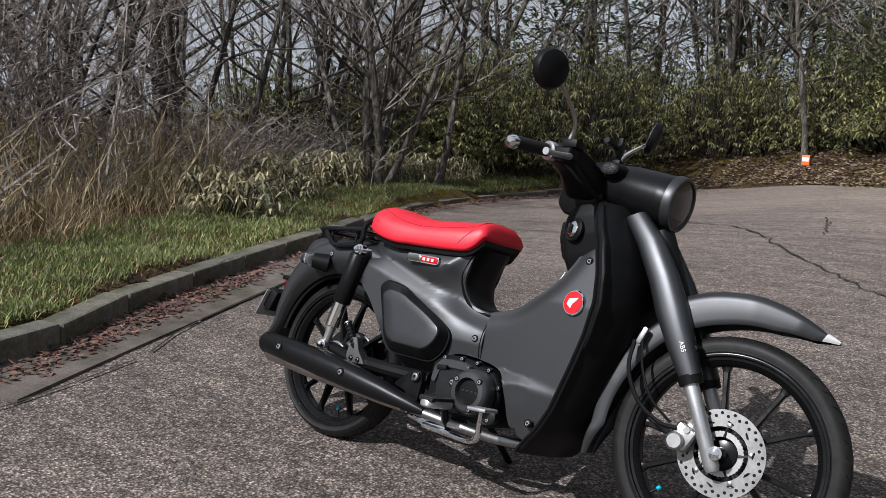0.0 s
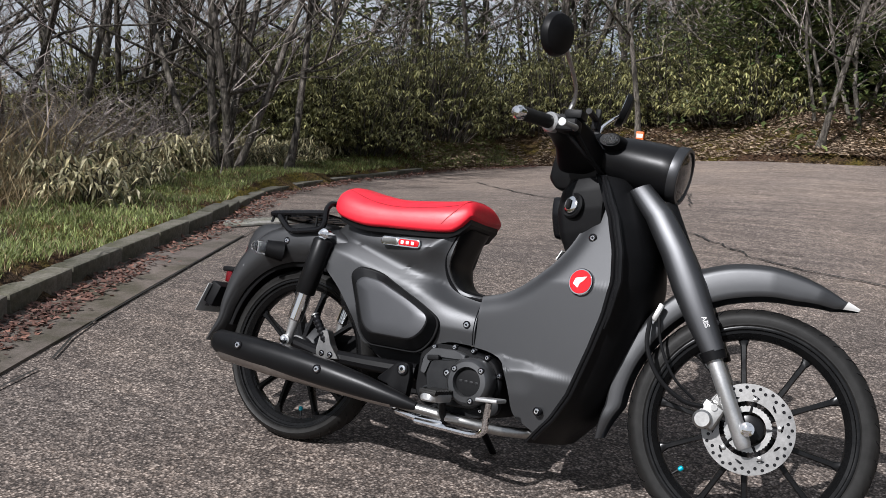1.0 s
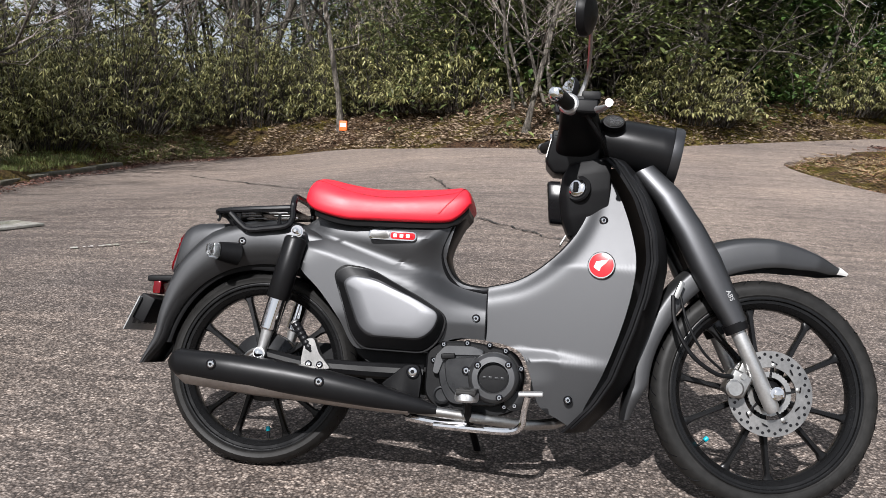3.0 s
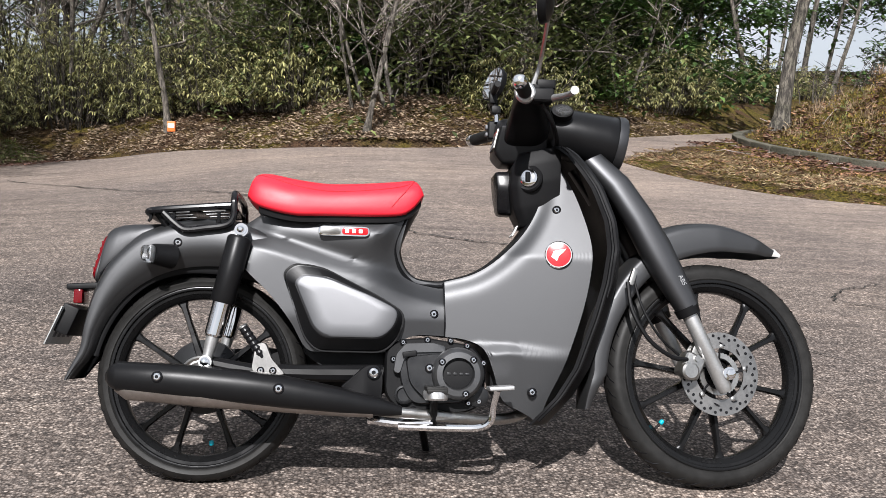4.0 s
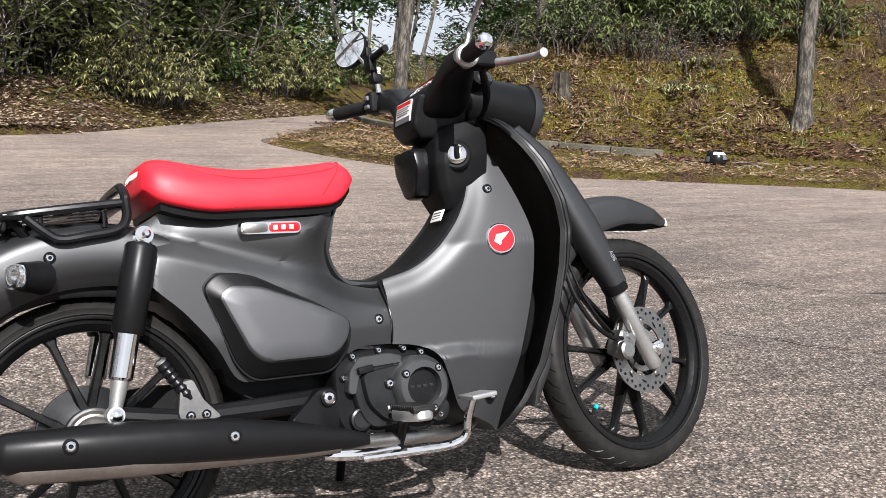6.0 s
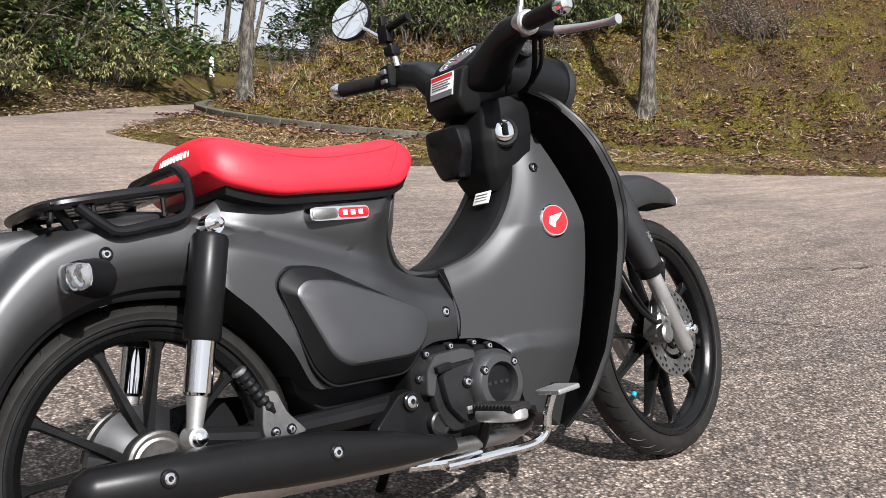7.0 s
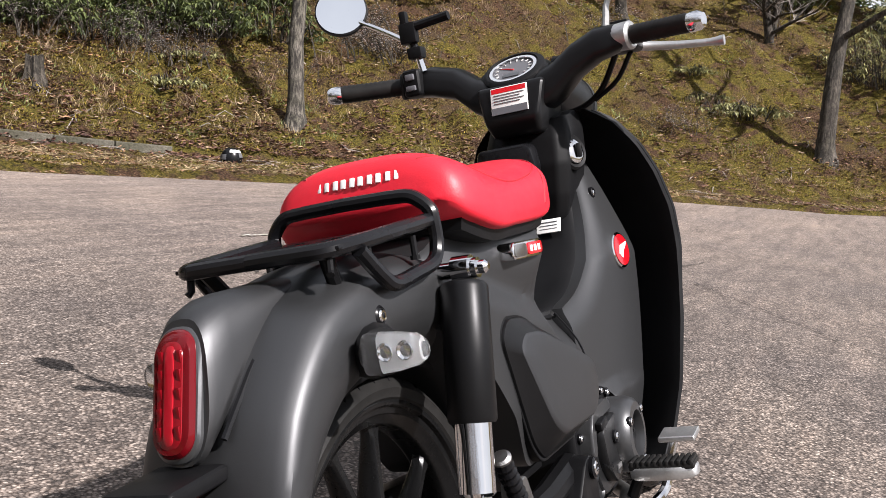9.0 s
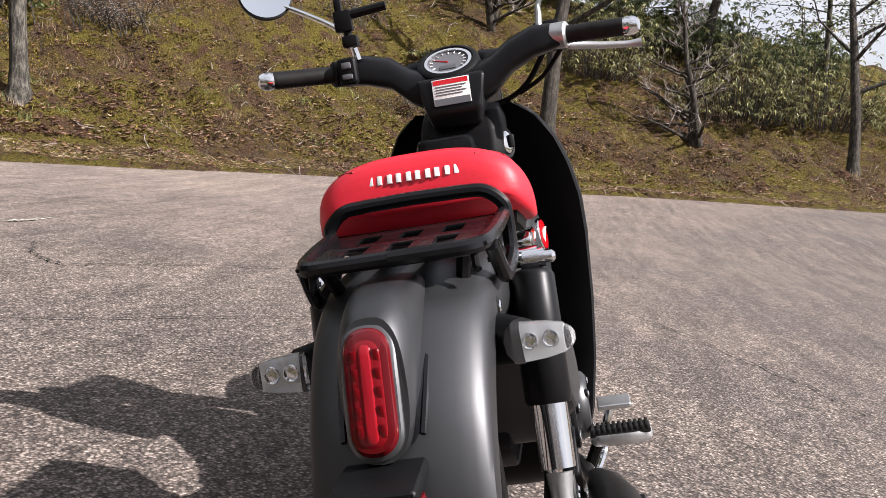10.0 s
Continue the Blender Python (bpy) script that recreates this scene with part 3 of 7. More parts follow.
def bare_tree(name, seed, height, radius, bark, stems=1, first=0.25, spread=0.75, limbs=13, twigs=5, buds=0, lean=0.1):
    """A leafless tree: stems, limbs, branches and twigs, tapered."""
    rng = random.Random(seed)
    wood, fine, bud = Soup(), Soup(), Soup()
    for s in range(stems):
        way = (Vector((0, 0, 1)) + rnd_dir(rng) * (lean if stems == 1 else rng.uniform(0.15, 0.45))).normalized()
        pts, rads = grow(rng, Vector((0, 0, -0.25)) + rnd_dir(rng) * (0.0 if stems == 1 else 0.12), way, height, radius * rng.uniform(0.75, 1.0), 12, 0.07, 0.02)
        if stems == 1:
            # root flare
            pts[1:1] = [pts[0].lerp(pts[1], 0.45), pts[0].lerp(pts[1], 0.65)]
            wood.stick(pts, [rads[0] * 1.9, rads[0] * 1.45, rads[0] * 1.1] + rads[1:], 9)
            del pts[1:3]
        else:
            rads[0] *= 1.35
            wood.stick(pts, rads, 7)
        for k in range(limbs):
            t = first + (1 - first) * (k + rng.random()) / limbs
            i = min(int(t * 12), 11)
            o = pts[i].lerp(pts[i + 1], t * 12 - i)
            r = rads[i] * 0.5
            ln = height * (0.42 - 0.25 * t) * rng.uniform(0.7, 1.25)
            lp, lr = grow(rng, o, (rnd_dir(rng) * spread + Vector((0, 0, rng.uniform(0.25, 0.8)))).normalized(), ln, r, 6, 0.16, 0.05)
            wood.stick(lp, lr, 5)
            for q in range(twigs):
                j = rng.randint(1, 5)
                tp, tr = grow(rng, lp[j], ((lp[j] - lp[j - 1]).normalized() * 0.6 + rnd_dir(rng, 0.35) * 0.8).normalized(), ln * rng.uniform(0.25, 0.5), max(lr[j] * 0.45, 0.004), 4, 0.2, 0.05)
                fine.stick(tp, tr, 3)
                for w in range(3):
                    c = rng.randint(1, 4)
                    wp, wr = grow(rng, tp[c], (rnd_dir(rng, 0.4) + (tp[c] - tp[c - 1]).normalized()).normalized(), ln * rng.uniform(0.10, 0.24), 0.0045, 3, 0.25, 0.03)
                    fine.stick(wp, [0.0045, 0.0035, 0.003, 0.002], 3)
                    for z in range(buds):
                        e = wp[rng.randint(1, 3)] + Vector((rng.gauss(0, 0.03), rng.gauss(0, 0.03), rng.gauss(0, 0.03)))
                        bud.leaf(e, rnd_dir(rng, 0.3), Vector((0, 0, 1)), 0.035, 0.022)
    tree = empty(name, Matrix())
    wood.object("trunk", bark, True).parent = tree
    tagged(fine.object("twig", BARK_TWIG), kind="stuff").parent = tree
    if buds:
        tagged(bud.object("bud", BLOSSOM), kind="stuff").parent = tree
    return tree


def leafy_tree(name, seed, height, radius, leaf, clumps, size, length, first=0.2, wide=0.28, bark=None, hang=(-0.1, 0.35)):
    """An evergreen tree: trunk, limbs and a crown of small leaf sprays with gaps."""
    rng = random.Random(seed)
    wood, crown = Soup(), Soup()
    pts, rads = grow(rng, Vector((0, 0, -0.25)), Vector((0, 0, 1)), height, radius, 12, 0.035, 0.05)
    wood.stick(pts, rads, 7)
    tips = []
    for k in range(34):
        t = first + (1 - first) * (k + rng.random()) / 34
        i = min(int(t * 12), 11)
        o = pts[i].lerp(pts[i + 1], t * 12 - i)
        ln = height * wide * (1.15 - 0.9 * t) * rng.uniform(0.6, 1.2)
        lp, lr = grow(rng, o, (rnd_dir(rng) + Vector((0, 0, rng.uniform(*hang)))).normalized(), ln, max(rads[i] * 0.35, 0.012), 5, 0.12, -0.02)
        wood.stick(lp, lr, 4)
        tips += lp[1:] + [lp[-1]]
    for _ in range(clumps):
        c = rng.choice(tips) + Vector((rng.gauss(0, size), rng.gauss(0, size), rng.gauss(0, size * 0.6)))
        for _ in range(9):
            o = c + Vector((rng.gauss(0, 0.13), rng.gauss(0, 0.13), rng.gauss(0, 0.08)))
            crown.leaf(o, (rnd_dir(rng, rng.uniform(-0.5, 0.3))), Vector((0, 0, 1)), length * rng.uniform(0.6, 1.3), length * 0.5)
    tree = empty(name, Matrix())
    wood.object("trunk", bark or BARK, True).parent = tree
    crown.object("crown", leaf).parent = tree
    return tree


def shrub(name, seed, radius, height, whorls, leaf, length, breadth, droop=0.35):
    """A bush of leaning stems with leaves in whorls."""
    rng = random.Random(seed)
    wood, crown = Soup(), Soup()
    for _ in range(whorls):
        a, q = rng.uniform(0, 2 * math.pi), math.sqrt(rng.random())
        foot = Vector((math.cos(a), math.sin(a), 0)) * q * radius * 0.6
        lump = 1.0 + 0.35 * math.sin(3 * a + seed) * q + 0.25 * math.sin(7 * a + 2 * seed)
        h = height * (1 - 0.55 * q * q) * lump * rng.uniform(0.06, 1.05) * (1.45 if rng.random() < 0.07 else 1.0)
        top = Vector((math.cos(a) * q * radius, math.sin(a) * q * radius, h)) + Vector((rng.gauss(0, 0.08), rng.gauss(0, 0.08), 0))
        if rng.random() < 0.35:
            wood.stick([foot + Vector((0, 0, -0.1)), foot.lerp(top, 0.5) + Vector((0, 0, 0.1)), top], [0.008, 0.006, 0.004], 4)
        n = rng.randint(5, 8)
        b0 = rng.uniform(0, 6.28)
        for k in range(n):
            w = Vector((math.cos(b0 + k * 6.28 / n), math.sin(b0 + k * 6.28 / n), rng.uniform(-1.1, 0.30))).normalized()
            crown.leaf(top, w, Vector((0, 0, 1)), length * rng.uniform(0.7, 1.25), breadth * rng.uniform(0.8, 1.2), droop * rng.uniform(0.4, 1.3))
    bush = empty(name, Matrix())
    tagged(wood.object("stem", BARK_DARK), kind="stuff").parent = bush
    tagged(crown.object("foliage", leaf), kind="stuff").parent = bush
    return bush


def set_out(source, spots, rng, label, category, group, scale=(0.85, 1.2), sink=0.0):
    """Stand the plant at the first spot and copies at the others."""
    for i, (x, y) in enumerate(spots):
        k = rng.uniform(*scale)
        m = Matrix.Translation((x, y, ground_z(x, y) - sink)) @ Matrix.Rotation(rng.uniform(0, 6.28), 4, "Z")
        ob = source if i == 0 else copy_thing(source, m)
        ob.matrix_world = m @ Matrix.Scale(k, 4)
        tagged(ob, label, category, group)


def beyond(line, d0, d1, count, rng, keep=lambda x, y: True):
    """Spots scattered between d0 and d1 metres to the left of a line's run."""
    pts = [p for p in smooth_path([(x, y, 0) for x, y in line], 6)]
    out = []
    tries = 0
    while len(out) < count and tries < count * 60:
        tries += 1
        i = rng.randrange(len(pts) - 1)
        a, b = pts[i], pts[i + 1]
        p = a.lerp(b, rng.random())
        t = (b - a).normalized()
        d = rng.uniform(d0, d1)
        x, y = p.x - t.y * d, p.y + t.x * d
        dl = float(to_line(np.array([x]), np.array([y]), line)[0])
        if d0 * 0.8 <= dl <= d1 * 1.1 and keep(x, y):
            out.append((x, y))
    return out


prng = random.Random(5)
# trees that can be told apart
near_grey = bare_tree("tree", 11, 8.5, 0.046, BARK, 1, 0.14, 0.85, 22, 7)
set_out(near_grey, [(-5.15, 6.75), (-6.9, 10.6), (-2.5, 11.9), (0.3, 9.2), (2.4, 11.4), (-5.3, 12.2), (-4.2, 13.2), (-6.9, 5.2)], prng, "bare grey-barked tree with many thin twigs", "tree", "bare trees", (0.8, 1.1))
multi = bare_tree("tree", 23, 7.5, 0.062, BARK, 7, 0.10, 0.8, 13, 6)
set_out(multi, [(-5.5, 6.0), (-8.4, 7.6), (2.3, 14.4)], prng, "bare many-stemmed tree leaning over the verge", "tree", "bare trees", (0.9, 1.15))
bank_tree = bare_tree("tree", 31, 7.5, 0.12, BARK_PALE, 1, 0.42, 0.9, 12, 5, 0, 0.12)
set_out(bank_tree, [(9.1, 6.1), (6.0, 10.6)], prng, "bare tree with a pale lichen-covered trunk on the bank", "tree", "bank trees", (0.95, 1.1))
spread_tree = bare_tree("tree", 83, 3.4, 0.11, BARK_DARK, 2, 0.10, 1.35, 13, 6)
set_out(spread_tree, [(16.76, -2.5), (19.2, 1.6)], prng, "low spreading bare tree on the mossy bank", "tree", "bank trees", (0.9, 1.05))
lean_tree = bare_tree("tree", 87, 6.0, 0.13, BARK_DARK, 1, 0.3, 0.9, 12, 5)
set_out(lean_tree, [(14.9, 0.25), (17.5, -5.4), (21.0, -3.0), (22.0, -8.0), (12.5, 8.4), (10.5, 10.5), (17.5, 4.2), (9.2, 11.6)], prng, "leaning bare tree on the bank", "tree", "bank trees", (0.85, 1.2))
blossom = bare_tree("tree", 47, 6.0, 0.045, BARK, 4, 0.10, 0.95, 12, 7, 3)
set_out(blossom, [(-6.0, 0.8), (-7.0, 2.8), (-8.4, 0.2), (-6.6, -1.6), (-9.0, 4.0), (-7.2, 4.6)], prng, "budding bare shrub tree with pinkish grey twigs", "tree", "budding trees", (0.8, 1.15))
sapling = bare_tree("tree", 59, 4.2, 0.028, BARK, 2, 0.12, 0.75, 11, 5)
set_out(sapling, beyond(ROAD_LEFT[8:15], 1.1, 4.5, 16, prng, lambda x, y: math.hypot(x + 2.45, y - 11.75) > 0.7), prng, "slim bare sapling at the wood's edge", "tree", "saplings", (0.7, 1.3))
gap_spots = [(8.6, 18.4), (9.3, 20.0), (10.4, 21.0), (9.2, 23.0), (11.2, 23.5), (10.3, 26.0), (8.2, 16.9), (8.9, 21.6), (9.9, 18.6), (11.0, 19.4), (8.0, 19.8), (12.0, 21.8), (10.0, 24.4)]
thin = bare_tree("tree", 53, 9.0, 0.058, BARK, 1, 0.22, 0.7, 15, 5)
set_out(thin, beyond(ROAD_LEFT[3:], 3.6, 22.0, 84, prng, lambda x, y: x < 10 and y > 2) + gap_spots, prng, "slender bare tree in the wood", "tree", "wood trees", (0.8, 1.35))
pine = bare_tree("tree", 57, 12.0, 0.085, BARK_DARK, 1, 0.45, 0.6, 11, 4)
set_out(pine, beyond(ROAD_LEFT[6:16], 4.0, 14.0, 26, prng, lambda x, y: x < 10), prng, "straight dark trunk rising from the undergrowth", "tree", "wood trees", (0.8, 1.2))
old_wood = bare_tree("tree", 58, 9.5, 0.075, BARK, 2, 0.12, 0.85, 16, 6)
set_out(old_wood, beyond(ROAD_LEFT[5:13], 5.0, 18.0, 18, prng, lambda x, y: x < 1.0 and y > 6), prng, "forked grey bare tree deep in the wood", "tree", "wood trees", (0.8, 1.25))
gap = lambda x, y: y < 10.5 or not 0.30 < (x - 0.35) / (y + 2.27) < 0.60   # open sky over the road's far end
dark = leafy_tree("conifer", 61, 11.0, 0.17, LEAF_DARK, 3000, 0.35, 0.16, 0.08, 0.27, None, (-0.55, -0.05))
set_out(dark, [(1.7, 14.8), (3.0, 14.6), (3.4, 17.0), (4.6, 17.6), (2.4, 21.0), (4.2, 15.8), (3.9, 18.4), (0.0, 18.5), (5.3, 19.0), (6.5, 19.6), (1.2, 17.4), (3.0, 24.0), (4.3, 19.5), (14.6, 22.0)], prng, "tall dark green conifer at the wood's edge", "tree", "conifers", (0.9, 1.25))
ever = leafy_tree("evergreen_tree", 67, 6.5, 0.08, LEAF_TREE, 800, 0.30, 0.11, 0.10, 0.30)
set_out(ever, [(-0.6, 12.0), (0.3, 11.7), (-0.5, 13.6), (0.9, 11.2), (2.6, 11.7), (1.5, 11.8), (2.5, 12.5), (-0.1, 12.5), (1.2, 12.9), (2.0, 13.3), (3.8, 14.6), (0.4, 13.4), (4.4, 15.4), (0.4, 16.2), (2.8, 15.8), (11.0, 11.2), (11.8, 9.8), (11.8, 13.0), (12.8, 11.0), (13.4, 8.8), (12.6, 15.4), (14.5, 12.5), (15.5, 9.5), (20.5, -5.5), (22.0, -2.5), (21.0, -9.0), (24.0, 1.0)], prng, "small evergreen tree with dark glossy leaves", "tree", "evergreen trees", (0.8, 1.2))
bush = shrub("shrub", 71, 0.90, 0.85, 620, LEAF_SHRUB, 0.076, 0.024)
set_out(bush, beyond(ROAD_LEFT[7:15], 1.35, 4.2, 34, prng, lambda x, y: y > 6.4 and x < -0.5 and math.hypot(x + 2.45, y - 11.75) > 0.9) + [(6.0, 15.2), (7.2, 16.2), (8.4, 17.2), (9.6, 17.8)] + beyond(ROAD_LEFT[13:], 0.7, 3.2, 14, prng, lambda x, y: x < 17), prng, "evergreen shrub with drooping olive leaves", "shrub", "verge shrubs", (0.35, 1.2))
tall_bush = shrub("shrub", 72, 1.0, 1.25, 640, LEAF_SHRUB, 0.074, 0.023)
set_out(tall_bush, [(-5.9, 9.4), (-5.6, 10.8), (-5.1, 12.0), (-6.6, 10.6), (-6.1, 12.0), (-4.3, 12.9), (-3.2, 13.2), (-1.7, 12.9)] + beyond(ROAD_LEFT[7:15], 2.4, 6.8, 34, prng, lambda x, y: y > 7.5 and x < -0.8), prng, "tall evergreen shrub under the trees", "shrub", "verge shrubs", (0.75, 1.25))
sasa = shrub("bamboo_grass", 73, 0.42, 0.32, 150, LEAF_SASA, 0.115, 0.026, 0.5)
set_out(sasa, beyond(ROAD_LEFT[4:10], 1.0, 1.8, 30, prng, lambda x, y: 2.6 < y < 9.5), prng, "clump of pale-edged bamboo grass behind the verge", "bamboo grass", "bamboo grass", (0.6, 1.15))
set_out(shrub("shrub", 79, 0.8, 0.9, 220, LEAF_TREE, 0.10, 0.04), beyond(BANK_FOOT[1:], 5.0, 9.5, 30, prng, lambda x, y: x < 26), prng, "low dark evergreen shrub high on the bank", "shrub", "bank shrubs", (0.7, 1.3))
set_out(shrub("shrub", 78, 0.6, 0.5, 170, LEAF_TREE, 0.09, 0.035), beyond(BANK_FOOT[3:10], 2.6, 5.2, 34, prng, lambda x, y: x < 14 and y > 4), prng, "low green leafy shrub on the upper bank", "shrub", "bank shrubs", (0.6, 1.3))
set_out(shrub("shrub", 80, 1.3, 1.6, 520, LEAF_SHRUB, 0.10, 0.03), [(18.6, -3.4), (19.6, -5.2), (18.8, -0.6)], prng, "rounded olive evergreen shrub on the bank", "shrub", "bank shrubs", (0.9, 1.2))


def brush(name, seed, stems, height, spread, bark=None):
    """A thicket of thin leafless stems and twigs."""
    rng = random.Random(seed)
    wood, bud = Soup(), Soup()
    for _ in range(stems):
        o = Vector((rng.gauss(0, spread), rng.gauss(0, spread), -0.1))
        pts, rads = grow(rng, o, (Vector((0, 0, 1)) + rnd_dir(rng) * rng.uniform(0.1, 0.7)).normalized(), height * rng.uniform(0.5, 1.1), rng.uniform(0.006, 0.016), 5, 0.14, -0.01)
        wood.stick(pts, rads, 3)
        for _ in range(8):
            j = rng.randint(2, 5)
            tp, tr = grow(rng, pts[j], (rnd_dir(rng, 0.4) + Vector((0, 0, 0.2))).normalized(), height * rng.uniform(0.12, 0.32), 0.005, 2, 0.25, 0.0)
            wood.stick(tp, [0.005, 0.004, 0.002], 3)
            for _ in range(3):
                bud.leaf(tp[rng.randint(1, 2)] + Vector((rng.gauss(0, 0.03), rng.gauss(0, 0.03), rng.gauss(0, 0.03))), rnd_dir(rng, 0.3), Vector((0, 0, 1)), 0.03, 0.02)
    ob = empty(name, Matrix())
    tagged(wood.object("stem", bark or BARK_TWIG), kind="stuff").parent = ob
    tagged(bud.object("bud", BLOSSOM), kind="stuff").parent = ob
    return ob


set_out(brush("thicket", 91, 34, 2.6, 0.55), [q for i, q in enumerate(beyond(ROAD_LEFT[1:9], 2.7, 9.0, 44, prng)) if i % 2 == 0], prng, "leafless thicket of thin pinkish grey stems", "thicket", "thickets", (0.7, 1.2))
set_out(brush("thicket", 94, 24, 1.0, 0.30), beyond(ROAD_LEFT[1:8], 1.8, 3.2, 20, prng), prng, "low leafless brush at the thicket's edge", "thicket", "thickets", (0.7, 1.3))
set_out(brush("thicket", 92, 22, 2.0, 0.55, BARK_DARK), beyond(ROAD_LEFT[8:15], 1.8, 5.5, 18, prng), prng, "low leafless brush between the shrubs", "thicket", "thickets", (0.7, 1.3))
set_out(brush("thicket", 93, 26, 0.7, 0.40, BARK_DARK), beyond(BANK_FOOT[1:], 1.2, 9.0, 30, prng, lambda x, y: x < 26), prng, "bare scrub on the bank", "thicket", "thickets", (0.5, 1.2))
far_wood = leafy_tree("conifer", 97, 12.0, 0.14, LEAF_TREE, 950, 0.5, 0.19, 0.04, 0.30)
set_out(far_wood, beyond(ROAD_LEFT[8:16], 16.0, 30.0, 22, prng, lambda x, y: x > 1.5 and gap(x, y)) + beyond(ROAD_LEFT[7:14], 9.0, 22.0, 9, prng, lambda x, y: y > 15 and -11 < x < 2.5) + beyond(BANK_FOOT[0:], 10.0, 20.0, 20, prng, lambda x, y: (x < 17 or y > 0) and gap(x, y)), prng, "evergreen tree deep in the wood", "tree", "far wood", (0.8, 1.3))


def scatter_blades(name, label, category, material, spots, length, breadth, blades, rng, flat=False):
    s = Soup()
    xs, ys = np.array([p[0] for p in spots]), np.array([p[1] for p in spots])
    zs = land(xs, ys)
    onroad = (to_line(xs, ys, ROAD_LEFT) < 0.0) & (to_line(xs, ys, ROAD_RIGHT) < 0.0)
    zs = np.where(onroad, road_z(xs, ys) + 0.008, zs)
    for x, y, z in zip(xs, ys, zs):
        for _ in range(blades):
            if flat:
                w = rnd_dir(rng, rng.uniform(-0.1, 0.25))
                s.leaf(Vector((x + rng.gauss(0, 0.03), y + rng.gauss(0, 0.03), z + rng.uniform(0.004, 0.02))), w, (Vector((0, 0, 1)) + rnd_dir(rng) * 0.5).normalized(), length * rng.uniform(0.6, 1.3), breadth * rng.uniform(0.7, 1.2), rng.uniform(-0.3, 0.2))
            else:
                w = (rnd_dir(rng) * rng.uniform(0.1, 0.8) + Vector((0, 0, 1))).normalized()
                s.leaf(Vector((x + rng.gauss(0, 0.03), y + rng.gauss(0, 0.03), z - 0.01)), w, rnd_dir(rng, 0.2), length * rng.uniform(0.5, 1.4), breadth, 0.3)
    tagged(s.object(name, material), label, category, kind="stuff")


scatter_blades("grass", "short green grass on the verge behind the kerb", "grass", GRASS, beyond(ROAD_LEFT[1:10], 0.14, 1.25, 5200, prng), 0.060, 0.006, 8, prng)
scatter_blades("dry_grass", "long straw-coloured dry grass at the thicket's edge", "grass", STRAW, beyond(ROAD_LEFT[1:8], 1.0, 3.4, 1500, prng), 0.30, 0.006, 8, prng)
scatter_blades("dry_stalks", "tangled tan stalks leaning over the verge's edge", "stalks", STRAW, beyond(ROAD_LEFT[1:7], 1.35, 3.6, 480, prng, lambda x, y: y < 5.2), 0.75, 0.009, 5, prng)
scatter_blades("dry_grass", "faded straw lying between the grass blades", "grass", STRAW, beyond(ROAD_LEFT[1:10], 0.14, 1.35, 2600, prng), 0.055, 0.005, 3, prng)
scatter_blades("dead_leaves", "brown dead leaves lying on the slope", "leaves", LITTER, beyond(ROAD_LEFT[8:15], 0.05, 2.8, 21000, prng), 0.060, 0.032, 2, prng, True)
scatter_blades("dead_leaves", "reddish dead leaves drifted along the gutter", "leaves", RED_LEAF, beyond(ROAD_LEFT[1:10], -0.26, -0.01, 2400, prng, lambda x, y: prng.random() < 0.75 + 0.6 * float(wave(np.array(x), np.array(y), 2.3, 3))), 0.034, 0.020, 2, prng, True)
scatter_blades("dead_leaves", "brown dead leaves and twigs on the strip before the bank", "leaves", DEAD_LEAF, beyond(ROAD_RIGHT[1:], 0.0, 2.1, 9000, prng, lambda x, y: y > -9), 0.045, 0.022, 2, prng, True)
scatter_blades("dead_leaves", "brown dead leaves caught on the bank", "leaves", DEAD_LEAF, beyond(BANK_FOOT[1:], 0.1, 6.5, 20000, prng, lambda x, y: x < 24 and y > -9), 0.07, 0.03, 2, prng, True)
scatter_blades("dry_grass", "tufts of dry grass on the bank", "grass", STRAW, [(x + prng.gauss(0, 0.10), y + prng.gauss(0, 0.10)) for x, y in beyond(BANK_FOOT[1:], 0.1, 7.0, 200, prng, lambda x, y: x < 24 and y > -9) for _ in range(10)], 0.13, 0.006, 4, prng)
scatter_blades("moss", "low yellow-green moss in cushions on the bank", "moss", MOSS, [(x + prng.gauss(0, 0.16), y + prng.gauss(0, 0.16)) for x, y in beyond(BANK_FOOT[1:], 0.1, 6.5, 2100, prng, lambda x, y: x < 24 and y > -9) for _ in range(26)], 0.034, 0.018, 3, prng)
scatter_blades("moss", "yellow-green moss on the strip along the road", "moss", MOSS, [(x + prng.gauss(0, 0.10), y + prng.gauss(0, 0.10)) for x, y in beyond(ROAD_RIGHT[3:], 0.25, 1.8, 130, prng, lambda x, y: y > -9) for _ in range(26)], 0.026, 0.014, 3, prng)


scatter_blades("dry_grass", "clumps of long dry grass on the bank", "grass", TAN_LEAF, [(x + prng.gauss(0, 0.07), y + prng.gauss(0, 0.07)) for x, y in beyond(BANK_FOOT[1:], 0.6, 7.0, 90, prng, lambda x, y: x < 24 and y > -9) for _ in range(9)], 0.20, 0.008, 5, prng)
scatter_blades("bank_grass", "green tufts of grass on the bank", "grass", GRASS, [(x + prng.gauss(0, 0.09), y + prng.gauss(0, 0.09)) for x, y in beyond(BANK_FOOT[1:], 0.3, 7.0, 170, prng, lambda x, y: x < 24 and y > -9) for _ in range(9)], 0.09, 0.008, 5, prng)


